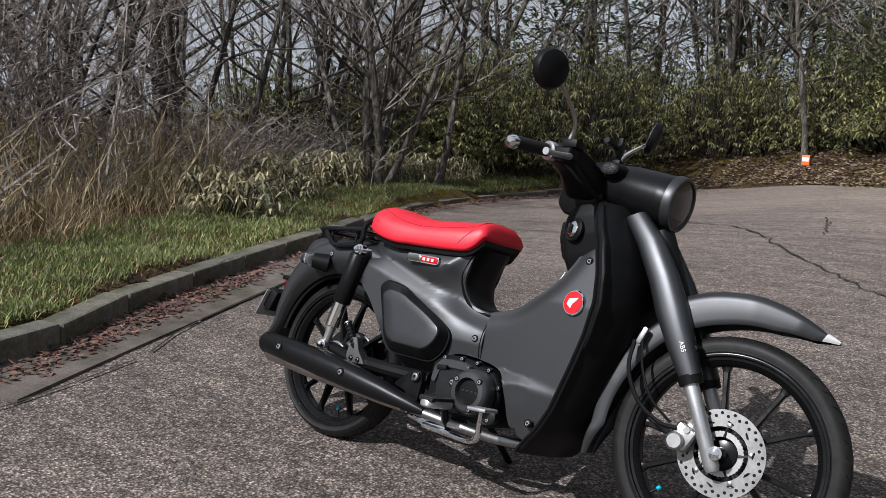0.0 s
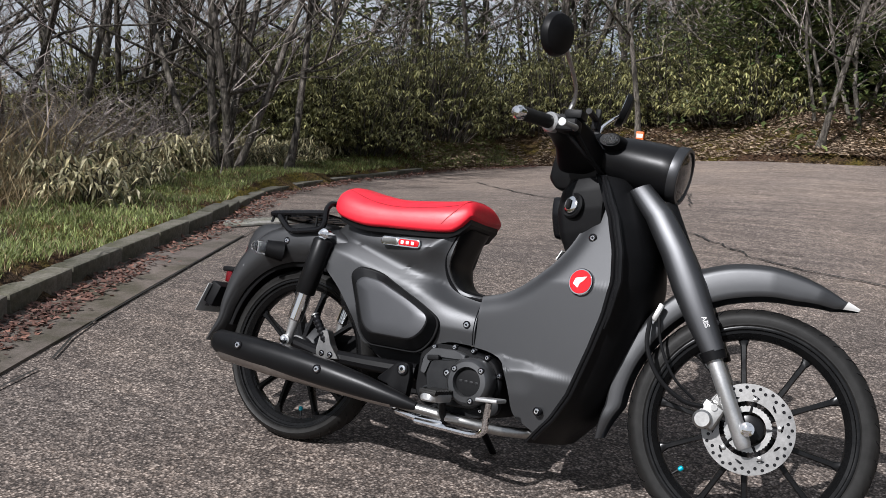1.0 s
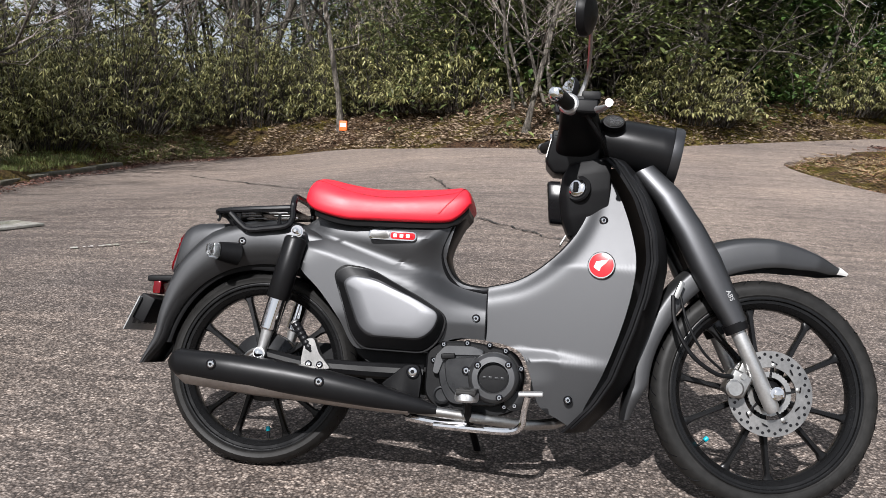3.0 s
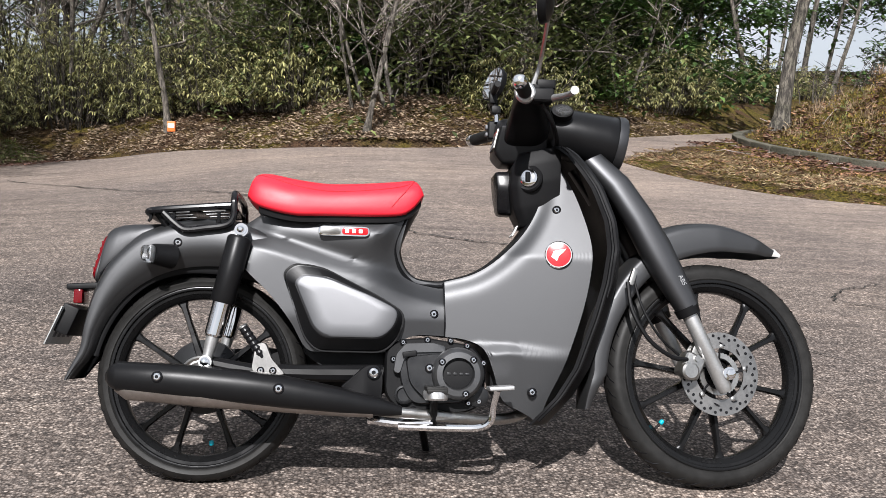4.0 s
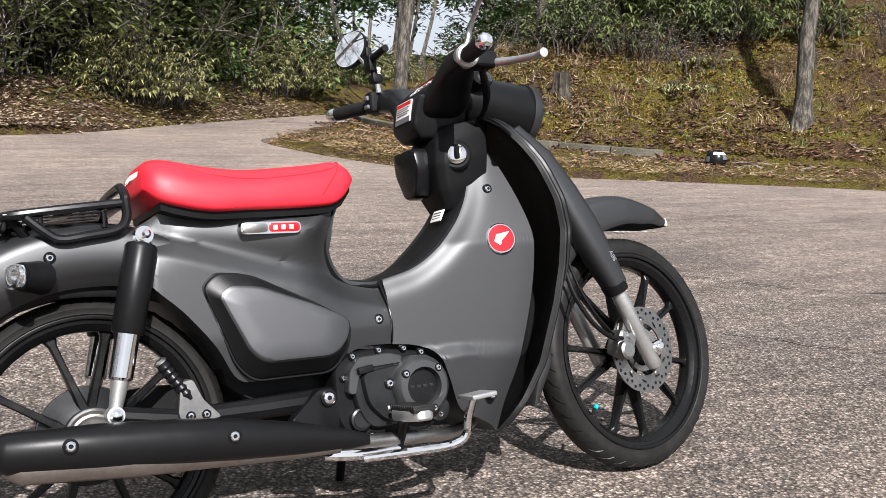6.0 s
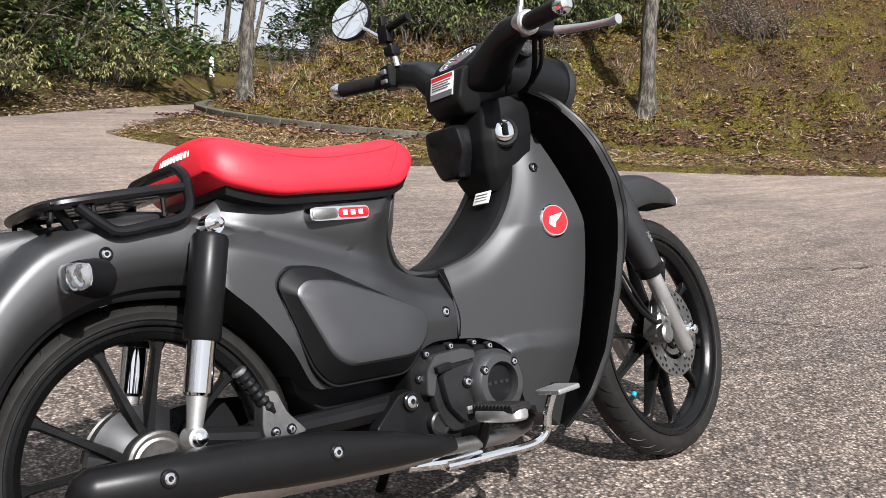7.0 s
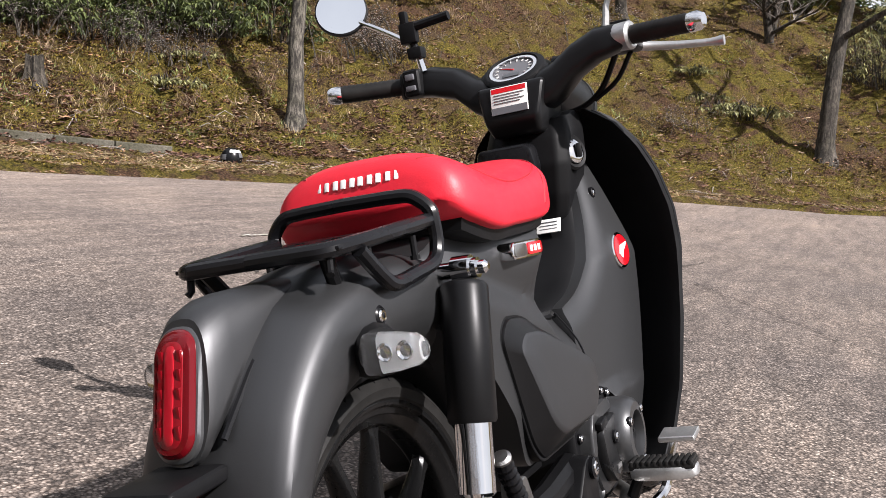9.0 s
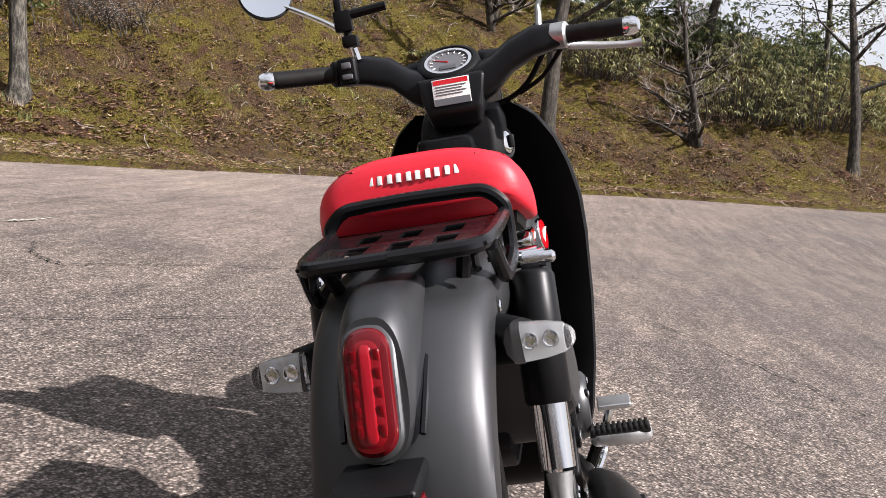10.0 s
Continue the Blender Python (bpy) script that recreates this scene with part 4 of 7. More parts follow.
lrng = random.Random(417)
drift = lambda x, y: x < 24 and y > -9 and wave(np.array(x), np.array(y), 1.55, 8) + 0.6 * wave(np.array(x), np.array(y), 4.1, 9) > lrng.uniform(-0.55, 0.5)
scatter_blades("dead_leaves", "tan dead leaves in drifts on the bank", "leaves", TAN_LEAF, beyond(BANK_FOOT[1:], 0.1, 7.0, 9000, lrng, drift), 0.075, 0.040, 2, lrng, True)
scatter_blades("dead_leaves", "rust-brown dead leaves at the foot of the bank", "leaves", RED_LEAF, beyond(BANK_FOOT[4:], -1.0, 1.6, 5000, lrng, drift), 0.065, 0.040, 2, lrng, True)
scatter_blades("dry_grass", "matted straw and leaf litter along the road's edge", "straw", STRAW, beyond(ROAD_RIGHT[4:], 0.02, 1.5, 5000, lrng, lambda x, y: y > -9), 0.11, 0.010, 2, lrng, True)
set_out(shrub("ground_cover", 84, 0.50, 0.09, 75, LEAF_SHRUB, 0.075, 0.035), [(15.99, 2.28), (15.7, 1.85), (15.54, 1.46), (16.4, 2.6), (8.6, 7.63), (9.4, 7.9)], lrng, "low patch of green ground cover on the bank", "ground cover", "ground cover patches", (0.8, 1.2))


def fallen_twigs(count, rng):
    s = Soup()
    for x, y in beyond(BANK_FOOT[1:], -1.2, 6.5, count, rng, lambda x, y: x < 24 and y > -9):
        w = rnd_dir(rng)
        n = rng.uniform(0.1, 0.45)
        pts = []
        for k in range(4):
            px, py = x + w.x * n * k / 3 + rng.gauss(0, 0.012), y + w.y * n * k / 3 + rng.gauss(0, 0.012)
            pts.append(Vector((px, py, ground_z(px, py) + 0.02)))
        s.stick(pts, [0.007, 0.006, 0.005, 0.003], 4)
    tagged(s.object("fallen_twigs", BARK_TWIG), "grey fallen twigs strewn over the bank", "twigs", kind="stuff")


fallen_twigs(420, prng)

# ---- the motorcycle ----
LEAN = -12.0
bike = empty("motorcycle", pose(0, 0, 0, LEAN), "matt dark grey step-through motorcycle with a red seat, side stand down", "motorcycle")
REAR, FRONT = Vector((-0.032, 0, 0.250)), Vector((1.238, 0, 0.283))
# the front wheel and fork stand turned a little to the left
STEER = Matrix.Translation((0.965, 0, 0.79)) @ Matrix.Rotation(radians(7.0), 4, Vector((-0.447, 0, 0.894))) @ Matrix.Translation((-0.965, 0, -0.79))
REAR_ARCH, FRONT_ARCH = Vector((0, 0, 0.286)), Vector((1.245, 0, 0.279))


def tyre(name, centre, radius, width, wall, parent):
    prof = [(-0.026, radius - wall), (-width / 2 * 0.86, radius - wall * 0.86), (-width / 2 * 0.93, radius - wall * 0.80), (-width / 2 * 0.93, radius - wall * 0.72), (-width / 2, radius - wall * 0.52), (-width / 2 * 0.90, radius - 0.014), (-width / 2 * 0.60, radius - 0.004),
            (0, radius), (width / 2 * 0.60, radius - 0.004), (width / 2 * 0.90, radius - 0.014), (width / 2, radius - wall * 0.52), (width / 2 * 0.93, radius - wall * 0.72), (width / 2 * 0.93, radius - wall * 0.80), (width / 2 * 0.86, radius - wall * 0.86), (0.026, radius - wall)]
    bm = bmesh.new()
    n = 96
    loops = [[centre + Vector((math.cos(a) * r, y, math.sin(a) * r)) for y, r in prof] for a in (2 * math.pi * k / n for k in range(n))]
    vs = [[bm.verts.new(p) for p in loop] for loop in loops]
    for i in range(n):
        a, b = vs[i], vs[(i + 1) % n]
        for j in range(len(prof)):
            k = (j + 1) % len(prof)
            bm.faces.new((a[j], a[k], b[k], b[j]))
    ob = part(name, bm, RUBBER, parent)
    # slanted grooves cut as thin dark sipes standing just proud
    bm = bmesh.new()
    for k in range(44):
        for s in (-1, 1):
            a0 = 2 * math.pi * (k + (0.5 if s > 0 else 0)) / 44
            pts = []
            for q in range(4):
                t = q / 3
                y = s * width / 2 * (0.22 + 0.62 * t)
                r = float(np.interp(abs(y), [0, width / 2 * 0.60, width / 2 * 0.90, width / 2], [radius, radius - 0.004, radius - 0.014, radius - wall * 0.52])) + 0.0002
                a = a0 + 0.10 * t
                pts.append(centre + Vector((math.cos(a) * r, y, math.sin(a) * r)))
            tube(bm, pts, [0.0008, 0.0016, 0.0016, 0.0008], 4)
    part("tread_groove", bm, GLOSS_BLACK, ob)
    return ob


def wheel(centre, radius, width, spokes, phase, wall):
    root = empty("wheel", Matrix())
    root.parent = bike
    t = tyre("tyre", centre, radius, width, wall, root)
    r0 = radius - wall
    bm = bmesh.new()
    side = [(0.0335, r0 + 0.006), (0.0345, r0 + 0.003), (0.0335, r0 - 0.001), (0.0275, r0 - 0.003), (0.0265, r0 - 0.010), (0.0235, r0 - 0.012), (0.0180, r0 - 0.021), (0.0120, r0 - 0.024)]
    prof = [(-y, r) for y, r in side] + [(y, r) for y, r in reversed(side)] + [(0.0, r0 + 0.001)]
    n = 96
    vs = [[bm.verts.new(centre + Vector((math.cos(a) * r, y, math.sin(a) * r))) for y, r in prof] for a in (2 * math.pi * k / n for k in range(n))]
    for i in range(n):
        a, b = vs[i], vs[(i + 1) % n]
        for j in range(len(prof)):
            k = (j + 1) % len(prof)
            bm.faces.new((a[j], a[k], b[k], b[j]))
    part("rim", bm, WHEEL_PAINT, root)
    # forked cast spokes
    for k in range(spokes):
        a = phase + 2 * math.pi * k / spokes
        for s in (-1, 1):
            bm = bmesh.new()
            a1, a2 = a + s * 0.10, a + s * 0.265
            p0 = centre + Vector((math.cos(a1) * 0.045, 0, math.sin(a1) * 0.045))
            p1 = centre + Vector((math.cos(a2) * (r0 - 0.020), 0, math.sin(a2) * (r0 - 0.020)))
            d = (p1 - p0).normalized()
            side = Vector((-d.z, 0, d.x))
            loops = []
            for q, w in ((0.0, 0.011), (0.25, 0.0080), (0.6, 0.0065), (0.88, 0.0075), (0.96, 0.012), (1.0, 0.017)):
                c = p0.lerp(p1, q)
                y = 0.014 * (1 - q) + 0.008
                loops.append([c + side * w * u + Vector((0, y * v, 0)) for u, v in ((-1, -0.6), (-0.6, -1), (0.6, -1), (1, -0.6), (1, 0.6), (0.6, 1), (-0.6, 1), (-1, 0.6))])
            rings(bm, loops)
            part("spoke", bm, WHEEL_PAINT, root)
    return root


rear = wheel(REAR, 0.250, 0.080, 5, 0.367, 0.038)
front = wheel(FRONT, 0.283, 0.072, 5, 0.77, 0.050)
for c, root, a, r in ((REAR, rear, -1.40, 0.184), (FRONT, front, -2.42, 0.208)):
    bm = bmesh.new()
    p = c + Vector((math.cos(a) * r, -0.01, math.sin(a) * r))
    d = (c - p).normalized()
    tube(bm, [p, p + d * 0.022], 0.0035, 8)
    stem = part("valve", bm, BLACK, root)
    bm = bmesh.new()
    disc(bm, p + d * 0.018, d, [(0, 0.004), (0.002, 0.0058), (0.010, 0.0058), (0.012, 0.004)], 12)
    part("valve_cap", bm, CYAN, root, "bright cyan valve cap")

# hubs, disc and axle
bm = bmesh.new()
disc(bm, REAR + Vector((0, 0.05, 0)), (0, -1, 0), [(0, 0.07), (0.006, 0.088), (0.014, 0.090), (0.017, 0.084), (0.024, 0.084), (0.027, 0.090), (0.046, 0.090), (0.052, 0.080), (0.060, 0.068), (0.070, 0.050), (0.086, 0.044), (0.09, 0.03)], 48)
part("hub", bm, ENGINE_GREY, rear, "dark cast rear hub")
bm = bmesh.new()
disc(bm, REAR + Vector((0, -0.046, 0)), (0, -1, 0), [(0, 0.052), (0.006, 0.051), (0.009, 0.047), (0.005, 0.041), (0.007, 0.037), (0.004, 0.030), (0.006, 0.020), (0.003, 0.012)], 40)
part("hub_cover", bm, STEEL, rear, "bare aluminium hub cover")
bm = bmesh.new()
disc(bm, FRONT + Vector((0, 0.04, 0)), (0, -1, 0), [(0, 0.032), (0.01, 0.045), (0.05, 0.045), (0.075, 0.036), (0.08, 0.02)], 32)
part("hub", bm, WHEEL_PAINT, front)


def brake_disc():
    bm = bmesh.new()
    n, y0, y1 = 120, -0.0505, -0.0545
    prof = [(y0, 0.064), (y1, 0.064), (y1, 0.104), (y0, 0.104)]
    vs = [[bm.verts.new(FRONT + Vector((math.cos(a) * r, y, math.sin(a) * r))) for y, r in prof] for a in (2 * math.pi * k / n for k in range(n))]
    for i in range(n):
        for j in range(4):
            bm.faces.new((vs[i][j], vs[i][(j + 1) % 4], vs[(i + 1) % n][(j + 1) % 4], vs[(i + 1) % n][j]))
    d = part("brake_disc", bm, DISC_STEEL, front, "drilled steel front brake disc")
    bm = bmesh.new()
    for k in range(40):
        a = 2 * math.pi * k / 40
        for r in ((0.096,) if k % 2 else (0.089,)):
            disc(bm, FRONT + Vector((math.cos(a) * r, -0.0540, math.sin(a) * r)), (0, -1, 0), [(0, 0.0040), (0.0009, 0.0040)], 10)
    for k in range(10):
        a = 2 * math.pi * (k + 0.3) / 10
        p = FRONT + Vector((math.cos(a) * 0.076, -0.0540, math.sin(a) * 0.076))
        w = Vector((-math.sin(a), 0, math.cos(a))) * 0.009 + Vector((math.cos(a), 0, math.sin(a))) * 0.003
        tube(bm, [p - w, p - w * 0.5, p + w * 0.5, p + w], [0.001, 0.0046, 0.0046, 0.001], 8, 0, 0.30)
    part("disc_hole", bm, GLOSS_BLACK, d)
    bm = bmesh.new()
    prof = [(-0.046, 0.040), (-0.052, 0.040), (-0.052, 0.052), (-0.046, 0.052)]
    n = 80
    vs = [[bm.verts.new(FRONT + Vector((math.cos(a) * (r + (0.002 if k % 2 and r > 0.05 else 0)), y, math.sin(a) * (r + (0.002 if k % 2 and r > 0.05 else 0))))) for y, r in prof] for k, a in ((k, 2 * math.pi * k / n) for k in range(n))]
    for i in range(n):
        for j in range(4):
            bm.faces.new((vs[i][j], vs[i][(j + 1) % 4], vs[(i + 1) % n][(j + 1) % 4], vs[(i + 1) % n][j]))
    part("sensor_ring", bm, STEEL, d, "toothed wheel-speed sensor ring")
    for k in range(5):
        a = 2 * math.pi * k / 5 + 0.2
        bm = bmesh.new()
        p0, p1 = (FRONT + Vector((math.cos(a) * r, -0.047, math.sin(a) * r)) for r in (0.04, 0.070))
        tube(bm, [p0, p1], [0.010, 0.007], 8, 0, 0.4)
        part("disc_arm", bm, BLACK_MATTE, d)
        bm = bmesh.new()
        disc(bm, p1 + Vector((0, -0.006, 0)), (0, -1, 0), [(0, 0.006), (0.003, 0.006), (0.004, 0.004)], 10)
        part("rivet", bm, STEEL, d)


brake_disc()


def mudguard(name, centre, a0, a1, crown, skirt, half, material, n=40, m=12, label="", taper=0.0):
    """A curved guard round a wheel: crown(a) and skirt(a) are its radii at the top and at the side's edge, half(a) its half breadth."""
    bm = bmesh.new()
    loops = []
    for i in range(n + 1):
        a = radians(a0 + (a1 - a0) * i / n)
        deg = math.degrees(a)
        c, s, h = crown(deg), skirt(deg), half(deg)
        out = []
        for j in range(2 * m + 1):
            t = -1 + j / m
            k = abs(t)
            if k < 0.55:
                ang = k / 0.55 * math.pi / 2
                y, r = h * math.sin(ang), c - (c - s) * 0.30 * (1 - math.cos(ang))
            else:
                q = (k - 0.55) / 0.45
                y, r = h * (1 + 0.03 * math.sin(q * math.pi) - taper * q ** 4), c - (c - s) * (0.30 + 0.70 * q)
            out.append((math.copysign(y, t) if k else 0.0, r))
        loops.append([centre + Vector((math.cos(a) * r, y, math.sin(a) * r)) for y, r in out] + [centre + Vector((math.cos(a) * (r - 0.004), y * 0.95, math.sin(a) * (r - 0.004))) for y, r in reversed(out)])
    rings(bm, loops)
    return part(name, bm, material, bike, label)


rear_guard = mudguard("rear_mudguard", REAR_ARCH, 40, 188, table([(40, 0.36), (75, 0.345), (105, 0.357), (122, 0.365), (140, 0.352), (160, 0.325), (175, 0.315), (188, 0.350)]),
                      smooth_table([(40, 0.30), (70, 0.242), (90, 0.234), (110, 0.242), (131, 0.257), (150, 0.270), (165, 0.279), (178, 0.290), (188, 0.335)]), table([(40, 0.10), (80, 0.098), (120, 0.090), (165, 0.083), (188, 0.074)]), GREY, label="matt grey rear mudguard", taper=0.30)
front.matrix_local = STEER
front_guard = mudguard("front_mudguard", FRONT_ARCH, 58.5, 118, table([(58.5, 0.374), (64, 0.372), (75, 0.380), (90, 0.392), (105, 0.398), (118, 0.400)]), table([(58.5, 0.371), (66, 0.343), (80, 0.322), (100, 0.314), (118, 0.312)]),
                       table([(58.5, 0.012), (63, 0.034), (72, 0.052), (90, 0.062), (118, 0.062)]), GREY, label="matt grey front mudguard")
back_guard = mudguard("front_mudguard_rear", FRONT_ARCH, 118, 194, table([(118, 0.372), (150, 0.350), (180, 0.345), (194, 0.368)]), table([(118, 0.312), (150, 0.303), (180, 0.306), (194, 0.355)]),
         table([(118, 0.060), (160, 0.058), (185, 0.050), (194, 0.034)]), GREY, label="rear half of the front mudguard")
guard_tip = mudguard("mudguard_tip", FRONT_ARCH, 58.3, 63.0, table([(58.3, 0.376), (63, 0.3745)]), table([(58.3, 0.372), (63, 0.354)]), table([(58.3, 0.014), (63, 0.0365)]), WHITE, n=6, label="white tip of the front mudguard")

for guard in (front_guard, back_guard, guard_tip):
    guard.matrix_local = STEER
inner = mudguard("inner_guard", REAR_ARCH, 10, 178, table([(10, 0.300), (178, 0.300)]), smooth_table([(10, 0.250), (60, 0.222), (90, 0.216), (112, 0.231), (131, 0.248), (148, 0.258), (165, 0.268), (178, 0.278)]), table([(10, 0.052), (178, 0.049)]), BLACK, label="black inner guard over the rear tyre")

# ---- body shells ----
TUNNEL = [(0.470, 0.668), (0.442, 0.609), (0.432, 0.568), (0.446, 0.526), (0.474, 0.500), (0.515, 0.493), (0.545, 0.494)]
rear_high = [(-0.06, 0.570), (0.00, 0.588), (0.07, 0.625), (0.13, 0.655), (0.25, 0.652), (0.38, 0.655), (0.45, 0.668)] + TUNNEL[1:]
rear_low = [(-0.06, 0.550), (0.00, 0.548), (0.045, 0.532), (0.083, 0.494), (0.127, 0.453), (0.179, 0.389), (0.218, 0.326), (0.26, 0.318), (0.33, 0.318), (0.412, 0.322), (0.438, 0.346), (0.478, 0.362), (0.52, 0.363), (0.547, 0.362)]
bm = bmesh.new()


def clip01(v):
    return min(1.0, max(0.0, v))


def wide_rear(x, z):
    crease = 0.615 - 0.28 * (x - 0.06)
    w = 0.097 + 0.032 * clip01((z - crease) / 0.075) + 0.021 * clip01((crease - z) / 0.045)
    w *= 1 - 0.18 * clip01((x - 0.36) / 0.18) - 0.45 * clip01((0.075 - x) / 0.07)
    return w - 0.018 * clip01((0.40 - z) / 0.10)


shell(bm, rear_low, rear_high, wide_rear, 60, 30)
part("body_side_cover", bm, GREY, bike, "matt grey rear body cover under the seat")
front_high = [(0.545, 0.494), (0.614, 0.514), (0.671, 0.550), (0.729, 0.607), (0.766, 0.665), (0.785, 0.72), (0.790, 0.775), (0.800, 0.815)]
front_low = [(0.549, 0.361), (0.60, 0.354), (0.64, 0.334), (0.664, 0.281), (0.682, 0.225), (0.700, 0.203), (0.735, 0.186), (0.762, 0.170), (0.774, 0.156), (0.783, 0.178), (0.798, 0.220), (0.835, 0.30), (0.872, 0.41), (0.893, 0.50), (0.900, 0.58), (0.888, 0.65), (0.862, 0.73), (0.825, 0.805)]
bm = bmesh.new()


def wide_front(x, z):
    w = 0.092 + 0.10 * (x - 0.545) - 0.30 * clip01(z - 0.56)
    line = 0.349 - 0.14 * max(0.0, x - 0.70)
    taper = clip01((0.865 - x) / 0.26)
    shelf, drop = 0.019 * taper, 0.008 + 0.026 * taper
    w += shelf * clip01((line - z) / drop) - 0.14 * max(0.0, line - z - drop)
    return max(0.05, w)


shell(bm, front_low, front_high, wide_front, 90, 64, 0.14, 0.025)
part("front_body_cover", bm, GREY, bike, "matt grey front body cover behind the leg shield")


def tunnel_trim():
    """Dark moulding along the top of the step-through."""
    line = resample(TUNNEL + front_high[1:6], 70)
    bm = bmesh.new()
    loops = []
    for i, (x, z) in enumerate(line):
        (xa, za), (xb, zb) = line[max(i - 1, 0)], line[min(i + 1, 69)]
        d = Vector((xb - xa, 0, zb - za)).normalized()
        n = Vector((-d.z, 0, d.x))
        w = (wide_rear(x, z) * 0.70 if x < 0.545 else wide_front(x, z) * 0.75) + 0.004
        top = [Vector((x, w * k, z)) + n * (0.007 - 0.016 * abs(k) ** 5) for k in np.linspace(-1, 1, 15)]
        loops.append(top + [Vector((x, w * k * 0.96, z)) - n * 0.014 for k in np.linspace(1, -1, 15)])
    rings(bm, loops)
    part("tunnel_trim", bm, BLACK_MATTE, bike, "black moulding of the step-through")


tunnel_trim()


def leg_shield():
    edge = table([(0.158, 0.751), (0.228, 0.812), (0.293, 0.850), (0.412, 0.890), (0.493, 0.912), (0.574, 0.924), (0.642, 0.916), (0.724, 0.888), (0.804, 0.842), (0.84, 0.812)])
    half = table([(0.158, 0.148), (0.20, 0.172), (0.30, 0.192), (0.42, 0.205), (0.55, 0.212), (0.63, 0.210), (0.70, 0.196), (0.76, 0.174), (0.81, 0.140), (0.84, 0.095)])
    n, m = 40, 22
    bm = bmesh.new()
    loops = []
    for i in range(n + 1):
        z = 0.158 + (0.84 - 0.158) * i / n
        xe, h = edge(z), half(z)
        bow = 0.062
        front_side = []
        for j in range(m + 1):
            t = -1 + 2 * j / m
            front_side.append(Vector((xe + bow * (1 - abs(t) ** 2.6), h * t, z)))
        back = [Vector((p.x - 0.008 - 0.006 * (1 - abs(p.y) / h), p.y * 0.975, p.z)) for p in reversed(front_side)]
        loops.append(front_side + back)
    rings(bm, loops)
    ob = part("leg_shield", bm, BLACK, bike, "black leg shield with a rolled edge")
    bm = bmesh.new()
    for s in (-1, 1):
        tube(bm, [Vector((edge(z) + 0.007, s * half(z) * 0.965, z)) for z in np.linspace(0.17, 0.832, 40)], 0.0048, 8)
    part("shield_rim", bm, BLACK_MATTE, ob, "black rolled edge of the leg shield")
    for s in (-1, 1):
        bm = bmesh.new()
        tube(bm, [Vector((edge(z) + 0.014, s * half(z) * 0.972, z)) for z in np.linspace(0.46, 0.828, 30)], [0.002, 0.0072, 0.0078, 0.0078, 0.006], 8)
        part("shield_strip", bm, NACELLE, ob, "charcoal strip along the shield's edge")


leg_shield()


def inner_panel():
    """Key panel and glove box behind the steering head."""
    bm = bmesh.new()
    loops = []
    for x, z, h in ((0.735, 0.640, 0.050), (0.715, 0.685, 0.066), (0.705, 0.74, 0.078), (0.710, 0.79, 0.080), (0.730, 0.825, 0.074)):
        loops.append([Vector(p) for p in ((x, -h * 0.75, z), (x + 0.018, -h, z), (0.83, -h * 1.05, z + 0.02), (0.83, h * 1.05, z + 0.02), (x + 0.018, h, z), (x, h * 0.75, z))])
    rings(bm, loops)
    bmesh.ops.bevel(bm, geom=list(bm.edges), offset=0.006, segments=2, affect="EDGES", profile=0.6)
    p = part("inner_panel", bm, BLACK, bike, "black plastic panel behind the steering head")
    bm = bmesh.new()
    loops = []
    for q, k in ((0.0, 1.0), (0.024, 0.985), (0.031, 0.93), (0.034, 0.80)):
        out = rounded([(0.072 * k, 0.785 * 1 - (1 - k) * 0.03), (-0.034 * k, 0.785 - (1 - k) * 0.03), (-0.042 * k, 0.735), (-0.010 * k, 0.675 + (1 - k) * 0.03), (0.046 * k, 0.675 + (1 - k) * 0.03), (0.076 * k, 0.735)], 0.014)
        loops.append([Vector((0.712 - q - 0.10 * (z - 0.73), y + 0.012, z)) for y, z in out])
    rings(bm, loops)
    part("hook_box", bm, GLOSS_BLACK, p, "black hinged cover")
    bm = bmesh.new()
    c, ax = Vector((0.752, -0.074, 0.757)), Vector((-0.45, -1.0, 0.10)).normalized()
    disc(bm, c, ax, [(0, 0.034), (0.006, 0.034), (0.010, 0.030), (0.008, 0.024), (0.004, 0.022)], 32)
    k = part("key_switch", bm, BLACK, p)
    bm = bmesh.new()
    disc(bm, c + ax * 0.004, ax, [(0, 0.023), (0.008, 0.022), (0.012, 0.016), (0.012, 0.004)], 28)
    part("switch_knob", bm, CHROME, k, "chrome turn knob")
    bm = bmesh.new()
    block(bm, c + ax * 0.020, (0.010, 0.010, 0.026), 0.003, Euler((0, 0, 0.4)).to_matrix())
    part("switch_bar", bm, BLACK, k)
    bm = bmesh.new()
    block(bm, (0.722, -0.020, 0.630), (0.003, 0.046, 0.028), 0.001, Euler((0, radians(28), 0)).to_matrix())
    s = part("sticker", bm, PAPER, bike, "small white paper sticker")
    bm = bmesh.new()
    for i in range(3):
        block(bm, (0.7235 - i * 0.0028, -0.020, 0.637 - i * 0.006), (0.002, 0.034, 0.0012), 0, Euler((0, radians(28), 0)).to_matrix())
    part("print_line", bm, INK, s)


inner_panel()

